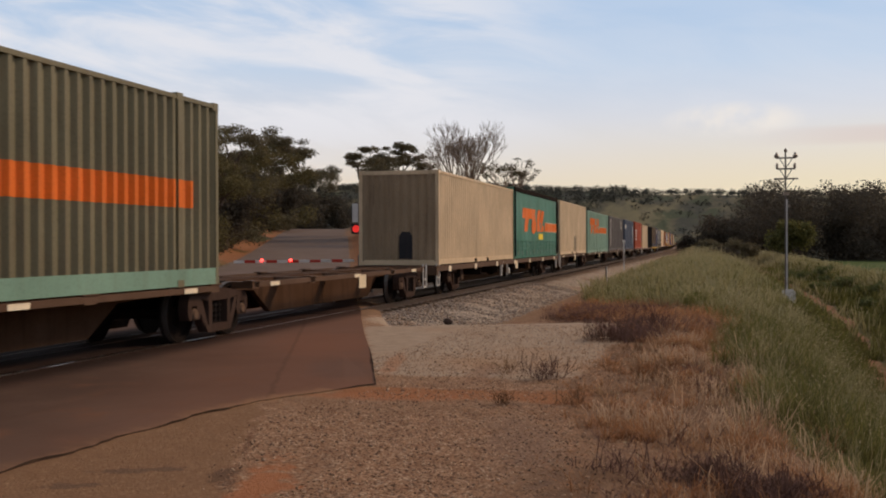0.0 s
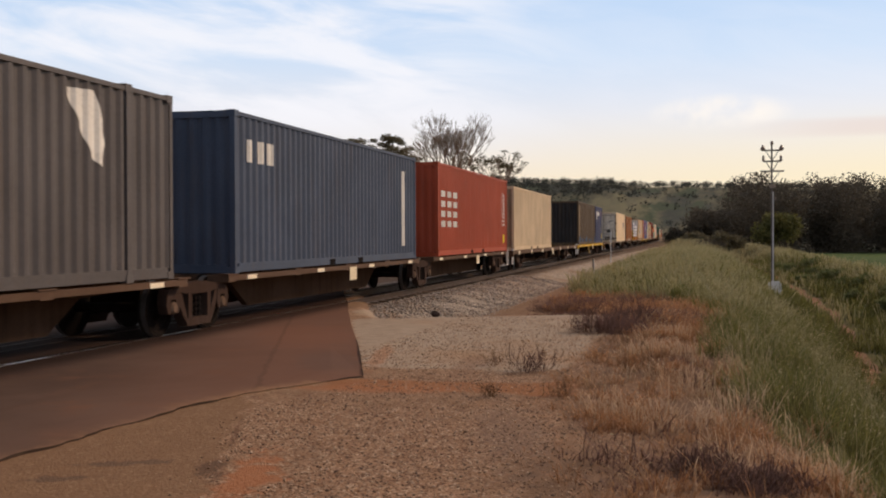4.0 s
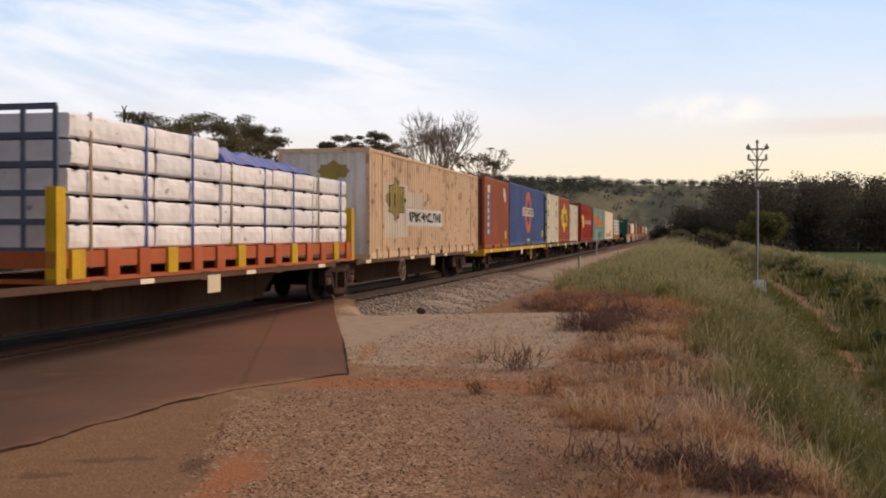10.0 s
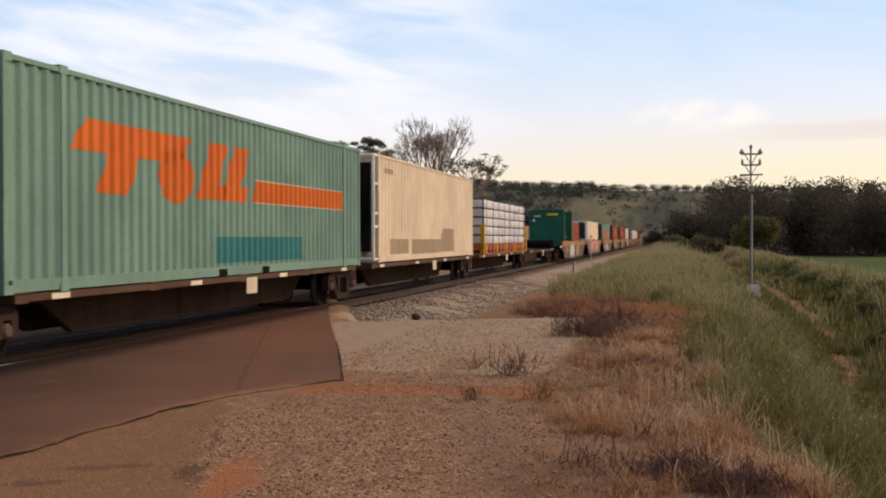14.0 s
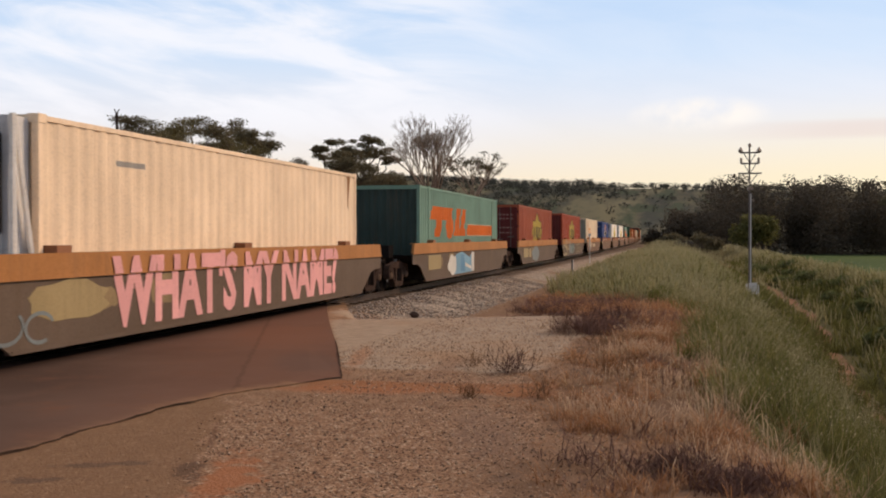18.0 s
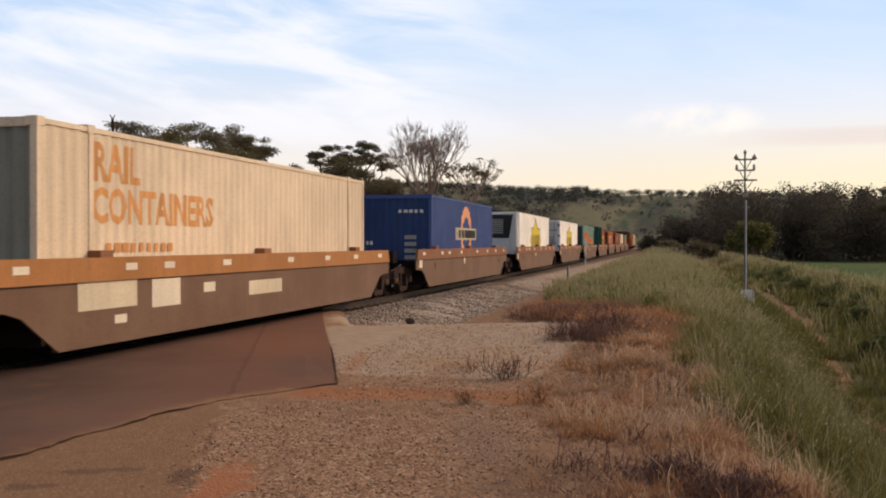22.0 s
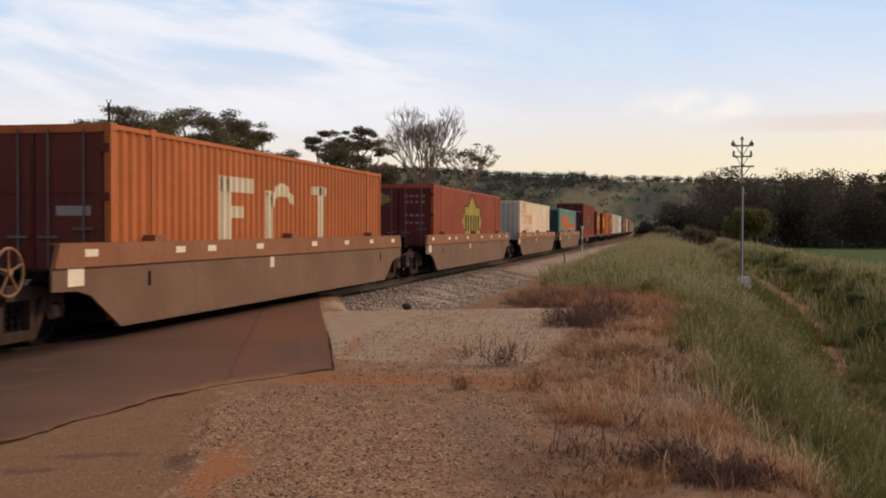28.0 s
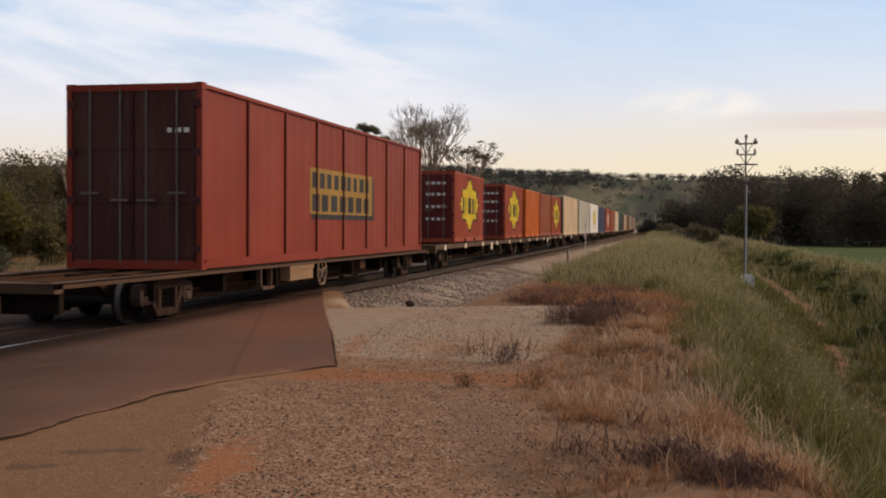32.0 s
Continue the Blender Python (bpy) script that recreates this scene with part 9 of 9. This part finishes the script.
    # bleached straw stalks standing and curling out of the dry grass
    BLEACHED = grass_material("bleached_stalks", (0.22, 0.14, 0.09), (1.0, 0.82, 0.60), (0.84, 0.60, 0.40))
    sets = []
    x, y = scatter(rng, 3200, 7.8, 10.3, 6.8, 22, lambda x, y: dens(x, y) * sm(0.35, 0.75, lump(x + 1.1, y * 1.1)))
    sets.append(tufts(rng, x, y, 8, rng.uniform(0.12, 0.36, len(x)), 0.0060, 0.07, 0.55, 0.45, rng.random(len(x)) * 0.7))
    x, y = scatter(rng, 620, 9.3, 10.5, 7.2, 16, lambda x, y: np.exp(-(turn(x, y) / 0.25) ** 2) * lump(x + 2, y))
    sets.append(tufts(rng, x, y, 9, rng.uniform(0.20, 0.44, len(x)), 0.0055, 0.07, 0.55, 0.3, rng.random(len(x)) * 0.5))
    grass_mesh("bleached_grass", sets, BLEACHED, "bleached curling stalks among the dry grass")
    # dark purple brown dead weed in mats
    sets = []
    for cx, cy, rx, ry, n, h in ((8.98, 7.65, 0.20, 0.26, 46, 0.13), (9.36, 7.1, 0.22, 0.30, 56, 0.14), (8.45, 7.3, 0.35, 0.6, 26, 0.10), (8.8, 13.6, 0.35, 0.8, 30, 0.16), (7.7, 19.0, 0.4, 1.0, 150, 0.30), (8.4, 20.5, 0.7, 1.2, 150, 0.28), (6.0, 28.9, 0.9, 0.8, 170, 0.36), (7.4, 26.6, 1.0, 1.6, 130, 0.30), (5.2, 32.0, 0.6, 1.5, 90, 0.30)):
        px, py = rng.normal(cx, rx * 0.6, n), rng.normal(cy, ry * 0.6, n)
        sets.append(tufts(rng, px, py, 16, h * rng.uniform(0.6, 1.2, n), 0.0062, 0.09, 1.1, 0.2, rng.random(n)))
    grass_mesh("dead_weed", sets, PURPLE, "dark purple brown mats of dead weed")
    # seed heads: short spikes at the tops of the tall stems
    x, y = scatter(rng, 13000, 8.0, 12.4, 6.5, 36, lambda x, y: (0.5 * dens(x, y) * sm(0.4, 0.7, lump(x + 1.1, y * 1.1)) + 0.8 * sm(-0.2, 0.4, turn(x, y)) * lump(x + 3, y)) * (1 - bed(x, y)) * (1 - mat(x, y)))
    v, f = seeds(rng, x, y, height(x, y) + np.where(turn(x, y) > 0, rng.uniform(0.25, 0.58, len(x)), rng.uniform(0.12, 0.36, len(x))), rng.uniform(0.005, 0.014, len(x)) * (0.8 + 0.035 * y))
    mesh_thing("seed_heads", quick_mesh("seed_heads", v, f, foliage("seed_head", (0.36, 0.30, 0.18), (0.66, 0.57, 0.38))), "pale grass seed heads over the bank", "grass", kind="stuff")


lawn()


def dry_shrub(x, y, H, spread, seed, label, m, n=70):
    """A dead twiggy shrub."""
    rng = np.random.default_rng(seed)
    V, F = [], []
    for i in range(n):
        p = Vector((rng.normal() * spread * 0.25, rng.normal() * spread * 0.25, 0))
        d = Vector((rng.normal() * 0.55, rng.normal() * 0.55, 1)).normalized()
        L = H * rng.uniform(0.5, 1.0)
        r = 0.004
        for k in range(3):
            q = p + (d + Vector((rng.normal(), rng.normal(), rng.normal())) * 0.18).normalized() * L / 3
            b = len(V)
            s = Vector((rng.normal(), rng.normal(), 0)).normalized() * r
            V += [p - s, p + s, q + s * 0.8, q - s * 0.8]
            F.append((b, b + 1, b + 2, b + 3))
            for j in range(3):
                e = q + Vector((rng.normal(), rng.normal(), rng.normal() * 0.6 + 0.3)).normalized() * L * 0.22
                b = len(V)
                V += [q - s * 0.7, q + s * 0.7, e + s * 0.5, e - s * 0.5]
                F.append((b, b + 1, b + 2, b + 3))
            p = q
    me = from_arrays("shrub", V, F, m)
    ob = tagged(new("dry_shrub", me), label, "shrub", "dead shrubs")
    ob.matrix_basis = pose(x, y, float(height(x, y)) - 0.01)


TWIG = paint("purple_brown_twig", (0.16, 0.100, 0.085), 0.3, 0.9)
TWIG2 = paint("straw_twig", (0.24, 0.155, 0.10), 0.3, 0.9)
for i, (x, y, H, sp, m, lab, n) in enumerate((
        (7.05, 12.7, 0.36, 0.42, TWIG, "dead brown twiggy shrub on pale gravel", 55), (8.98, 7.7, 0.20, 0.50, TWIG, "low purple brown dead shrub", 170), (9.38, 7.1, 0.21, 0.60, TWIG, "low purple brown dead shrub among straw", 200), (8.29, 7.5, 0.42, 0.30, TWIG, "thin dark dead stems beside the gravel", 9), (8.56, 7.3, 0.40, 0.35, TWIG, "thin dark dead stems beside the gravel", 12), (8.75, 8.6, 0.26, 0.5, TWIG, "dead brown twiggy shrub in dry grass", 14), (9.1, 11.5, 0.30, 0.7, TWIG, "dead brown twiggy shrub in dry grass", 40),
        (7.3, 18.0, 0.50, 0.8, TWIG, "dead brown twiggy shrub at the gravel's edge", 120), (7.9, 19.5, 0.55, 1.0, TWIG, "dead brown twiggy shrub in dry grass", 120), (6.98, 10.6, 0.20, 0.2, TWIG2, "small dry weed on the gravel", 24), (7.6, 10.9, 0.2, 0.25, TWIG2, "small dry weed on the gravel", 30),
        (6.5, 13.2, 0.26, 0.2, TWIG2, "small dry weed on pale gravel", 22), (8.3, 12.5, 0.3, 0.6, TWIG2, "straw coloured dead shrub", 50), (8.0, 15.5, 0.3, 0.6, TWIG2, "dead straw coloured shrub in dry grass", 50),
        (6.3, 24.5, 0.28, 1.2, TWIG, "dark low mat of dead shrub", 200), (7.0, 25.4, 0.30, 1.2, TWIG, "dark low mat of dead shrub", 200), (5.6, 24.8, 0.22, 1.0, TWIG, "dark low mat of dead shrub", 160))):
    dry_shrub(x, y, H, sp, 200 + i, lab, m, n)


# ---- loose stones ----
def stones(name, rng, x, y, z, size, material, label):
    n = len(x)
    base = np.array([[1, 0, 0], [0, 1, 0], [-1, 0, 0], [0, -1, 0], [0, 0, 0.7], [0, 0, -0.7]], float)
    v = base[None] * size[:, None, None] * rng.uniform(0.6, 1.3, (n, 6, 1))
    a = rng.uniform(0, 2 * np.pi, n)
    c, s = np.cos(a)[:, None], np.sin(a)[:, None]
    v = np.stack((v[..., 0] * c - v[..., 1] * s, v[..., 0] * s + v[..., 1] * c, v[..., 2]), -1)
    v += np.stack((x, y, z), 1)[:, None]
    f = np.array([[0, 1, 4], [1, 2, 4], [2, 3, 4], [3, 0, 4], [1, 0, 5], [2, 1, 5], [3, 2, 5], [0, 3, 5]])
    F = (np.arange(n)[:, None, None] * 6 + f[None]).reshape(-1, 3)
    mesh_thing(name, quick_mesh(name, v.reshape(-1, 3), F, material), label, "stones", kind="stuff")


def stone_material(name, a, b_, c_):
    m, nt, n, l, b = node_material(name)
    geo = n("ShaderNodeNewGeometry")
    r = geo.outputs["Random Per Island"]
    c = mixed(nt, a, b_, ramped(nt, r, 0.0, 0.7))
    c = mixed(nt, c, c_, ramped(nt, r, 0.75, 0.95))
    l(c, b.inputs["Base Color"])
    b.inputs["Roughness"].default_value = 0.9
    return m


rng = np.random.default_rng(31)
n = 22000
x, y = rng.uniform(4.4, 8.6, n), 5.2 + 16 * rng.random(n) ** 1.6
k = (0.944 * x + 0.3286 * y > 7.7 + rng.normal(0, 0.12, n)) & ((x > 4.5 + 0.18 * (y - 6.5)) | (y > 12.5))
k &= ((x - 6.05) / 0.30) ** 2 + ((y - 6.8) / 0.9) ** 2 > 1
x, y = x[k], y[k]
stones("gravel_stones", rng, x, y, height(x, y) + 0.002, rng.uniform(0.005, 0.015, len(x)) * rng.uniform(0.6, 1.25, len(x)), stone_material("gravel_stone", (0.075, 0.045, 0.030), (0.34, 0.21, 0.13), (0.50, 0.36, 0.25)), "loose tan gravel stones on the apron")
n = 9000
y = 19.8 + 26 * rng.random(n) ** 1.4
x = rng.uniform(1.2, 4.4, n)
z = np.interp(x, [0.8, 1.6, 2.1, 2.7, 3.3, 4.0, 4.4], [-0.165, -0.14, -0.19, -0.30, -0.42, -0.50, -0.50]) + (1 - sm(19.4, 22.5, y)) * 0.08
stones("ballast_stones", rng, x + centre(y), y, z + 0.01, rng.uniform(0.02, 0.045, n), stone_material("ballast_stone", (0.13, 0.105, 0.09), (0.36, 0.30, 0.25), (0.28, 0.19, 0.125)), "loose grey ballast stones beside the rails")
bm = bmesh.new()
bmesh.ops.create_icosphere(bm, subdivisions=2, radius=0.10)
for v in bm.verts:
    v.co *= 1 + 0.3 * noise.noise(v.co * 9)
    v.co.z *= 0.7
me = bpy.data.meshes.new("rock")
bm.to_mesh(me)
bm.free()
me.materials.append(paint("dark_rock", (0.06, 0.045, 0.04), 0.3, 0.9))
tagged(new("rock", me), "dark fist sized rock at the ballast's edge", "rock").matrix_basis = pose(3.75, 21.4, -0.02)

# ---- poles, signals, posts ----
TIMBER = paint("weathered_timber", (0.06, 0.045, 0.038), 0.4, 0.9)
GREYPOLE = paint("pole_grey", (0.17, 0.15, 0.14), 0.3, 0.7)
CERAMIC = paint("insulator", (0.30, 0.24, 0.20), 0.1, 0.3)
BOXWHITE = paint("box_white", (0.70, 0.68, 0.66), 0.2, 0.5)


def line_pole(x, y, top):
    z0 = float(height(x, y)) - 0.2
    ob = thing("telegraph_pole", "grey steel telegraph pole with insulators and white box", "pole")
    ob.matrix_basis = pose(x, y, z0)
    H = top - z0
    part("pole", mesh_of("line_pole", GREYPOLE, lambda bm: [slab(bm, [(-0.06, 0), (0.06, 0), (0.05, H), (-0.05, H)], -0.065, -0.005), slab(bm, [(-0.045, 0), (0.045, 0), (0.04, H * 0.70), (-0.04, H * 0.70)], 0.040, 0.055)]), ob)
    # a pale strip added for the bright reflection on the steel
    part("cable_duct", mesh_of("cable_duct", BOXWHITE, lambda bm: slab(bm, [(-0.05, 0.2), (0.04, 0.2), (0.035, H * 0.70), (-0.045, H * 0.70)], -0.003, 0.038)), ob, "pale strip for the bright reflection on the pole")
    part("cap", mesh_of("pole_cap", CERAMIC, lambda bm: lathe(bm, [(0, 0.05), (0.08, 0.07), (0.16, 0.03)], "z", (-0.03, 0, H), 10)), ob)
    for dz, w, big in ((0.22, 0.36, 0.095), (0.66, 0.34, 0.07), (1.06, 0.44, 0)):
        arm = part("crossarm", mesh_of(("crossarm", dz), GREYPOLE, lambda bm: box(bm, -w - 0.03, w + 0.0, -0.03, 0.03, H - dz - 0.03, H - dz + 0.03)), ob)
        if big:
            for sx in (-1, 1):
                part("insulator", mesh_of(("insulator", dz, sx), CERAMIC, lambda bm: lathe(bm, [(-0.02, 0.03), (0.03, big), (0.10, big), (0.15, big * 0.6), (0.22, 0.025)] if big > 0.08 else [(0.0, 0.03), (0.03, 0.06), (0.10, 0.05), (0.2, 0.045), (0.24, 0.02)], "z", (sx * w - 0.02, 0, H - dz), 12)), arm)
        for sx in (-1, 1):
            part("brace", mesh_of(("brace", dz, sx), GREYPOLE, lambda bm: rod(bm, (sx * w * 0.72 - 0.02, 0, H - dz), (-0.02, 0, H - dz - 0.42), 0.016, 5)), ob)
    part("junction_box", mesh_of("junction_box", BOXWHITE, lambda bm: box(bm, -0.05, 0.26, -0.16, -0.06, 0.12, 0.79)), ob, "white metal box")
    part("guard_strip", mesh_of("guard_strip", BOXWHITE, lambda bm: [box(bm, -0.16, -0.10, -0.1, 0.06, 0.15, 0.75), box(bm, 0.30, 0.34, -0.06, 0.02, -0.1, 0.72)]), ob)
    part("clamp", mesh_of("clamp", CERAMIC, lambda bm: box(bm, -0.11, 0.11, -0.10, 0.10, H - 1.72, H - 1.60)), ob)
    part("bracket", mesh_of("bracket", CERAMIC, lambda bm: box(bm, 0.06, 0.15, -0.05, 0.05, H - 2.2, H - 2.1)), ob)


line_pole(11.75, 45.9, 5.17)


def old_pole(x, y, top):
    z0 = float(height(x, y)) - 0.2
    ob = thing("telegraph_pole", "old dark timber telegraph pole with short arm", "pole")
    ob.matrix_basis = pose(x, y, z0)
    H = top - z0
    part("pole", mesh_of("old_pole", TIMBER, lambda bm: rod(bm, (0, 0, 0), (-0.12, 0, H), 0.075, 10, 0.05)), ob)
    part("crossarm", mesh_of("old_arm", TIMBER, lambda bm: box(bm, -0.78, 0.02, -0.04, 0.04, H - 0.92, H - 0.84)), ob)
    for px in (-0.72, -0.45):
        part("insulator", mesh_of(("old_insulator", px), CERAMIC, lambda bm: lathe(bm, [(0, 0.02), (0.03, 0.045), (0.1, 0.04), (0.14, 0.015)], "z", (px, 0, H - 0.84), 8)), ob)
    part("top_fork", mesh_of("top_fork", TIMBER, lambda bm: [rod(bm, (-0.12, 0, H - 0.05), (-0.22, 0, H + 0.14), 0.02, 5), rod(bm, (-0.12, 0, H - 0.05), (-0.02, 0, H + 0.14), 0.02, 5)]), ob)
    part("marker", mesh_of("pole_marker", ORANGE, lambda bm: box(bm, -0.12, 0.09, -0.118, -0.108, 0.85, 1.25)), ob, "faded orange marker")


old_pole(-11.1, 36.6, 6.1)
BOOMLAMP = glow("red_boom_lamp", (1.0, 0.06, 0.045), 5.0)
REDLAMP, DIMLAMP = glow("red_lamp", (1.0, 0.07, 0.05), 14.0), glow("dim_red_lamp", (0.55, 0.02, 0.015), 1.2)
REDBAND = paint("red_band", (0.50, 0.05, 0.03), 0.2)


def crossing_signal(x, y):
    z0 = float(height(x, y)) + 0.12
    ob = thing("crossing_signal", "level crossing signal with white boards and red lamps", "signal")
    ob.matrix_basis = pose(x, y, z0, 0, 0, 8)
    part("mast", mesh_of("mast", GREYPOLE, lambda bm: [rod(bm, (0, 0, 0), (0, 0, 3.1), 0.06, 10), box(bm, -0.25, 0.25, -0.25, 0.25, -0.25, 0.10)]), ob)
    for sx in (-1, 1):
        part("sign_board", mesh_of(("sign_board", sx), BOXWHITE, lambda bm: box(bm, sx * 0.02, sx * 0.48, -0.10, -0.07, 2.42, 3.12)), ob, "white sign board")
        part("stay", mesh_of(("stay", sx), GREYPOLE, lambda bm: box(bm, sx * 0.24 - 0.02, sx * 0.24 + 0.02, -0.12, -0.10, 2.3, 3.12)), ob)
    part("lamp_box", mesh_of("lamp_box", BLACK, lambda bm: box(bm, -0.52, 0.46, -0.12, 0.02, 1.98, 2.36)), ob, "black lamp backing")
    for px, m in ((-0.33, DIMLAMP), (0.27, REDLAMP)):
        lamp = part("lamp", mesh_of(("lamp", px), m, lambda bm: lathe(bm, [(-0.18, 0.12), (-0.12, 0.18)], "y", (px, 0, 2.17), 16)), ob, "red lamp")
        part("hood", mesh_of(("hood", px), BLACK, lambda bm: lathe(bm, [(-0.22, 0.20), (-0.12, 0.20)], "y", (px, 0.06, 2.17), 14)), lamp)
    part("boom_drive", mesh_of("boom_drive", GREYPOLE, lambda bm: [box(bm, -0.25, 0.3, -0.25, 0.25, 0.55, 1.2), slab_y(bm, [(0.2, 1.25), (0.55, 1.5), (0.75, 0.95), (0.35, 0.7)], -0.1, 0.1)]), ob, "grey barrier machine")
    z = 0.98
    for i in range(11):
        a = -0.45 - 0.42 * i
        part("boom_band", mesh_of(("boom_band", i % 2), REDBAND if i % 2 else BOXWHITE, lambda bm: box(bm, -0.42, 0.0, -0.03, 0.03, -0.05, 0.05)), ob, at=pose(a, 0.0, z - 0.004 * i))
    for px in (-2.86, -3.98):
        part("boom_lamp", mesh_of(("boom_lamp", px), BOOMLAMP, lambda bm: lathe(bm, [(-0.10, 0.05), (-0.02, 0.06)], "y", (px, 0, z + 0.02), 12)), ob, "red boom lamp")


crossing_signal(-3.75, 39.0)
for px, py in ((-4.9, 32.0), (-6.6, 33.6)):
    ob = thing("road_marker", "small white roadside marker", "marker")
    ob.matrix_basis = pose(px, py, float(height(px, py)))
    part("post", mesh_of("marker_post", BOXWHITE, lambda bm: box(bm, -0.09, 0.09, -0.06, 0.06, 0, 0.28)), ob)
for px, py, H, lab in ((3.75, 54.0, 0.95, "short dark steel marker post beside the ballast"), (2.75, 77.0, 2.3, "thin pale trackside post with small head")):
    ob = thing("marker_post", lab, "post")
    ob.matrix_basis = pose(px, py, float(height(px, py)) - 0.1)
    part("post", mesh_of(("thin_post", H), GREYPOLE if H < 1.5 else BOXWHITE, lambda bm: box(bm, -0.035, 0.035, -0.035, 0.035, 0, H)), ob)
    part("head", mesh_of(("post_head", H), BOXWHITE, lambda bm: box(bm, -0.09, 0.09, -0.05, 0.0, H - 0.16, H + 0.02) if H > 1.5 else box(bm, 0.04, 0.06, -0.05, 0.05, H - 0.7, H)), ob)


def motions():
    for ob, s, z in MOVERS:
        walk(ob, [(4 * i, track_pose(s - d, z)) for i, d in enumerate(GONE)])


motions()
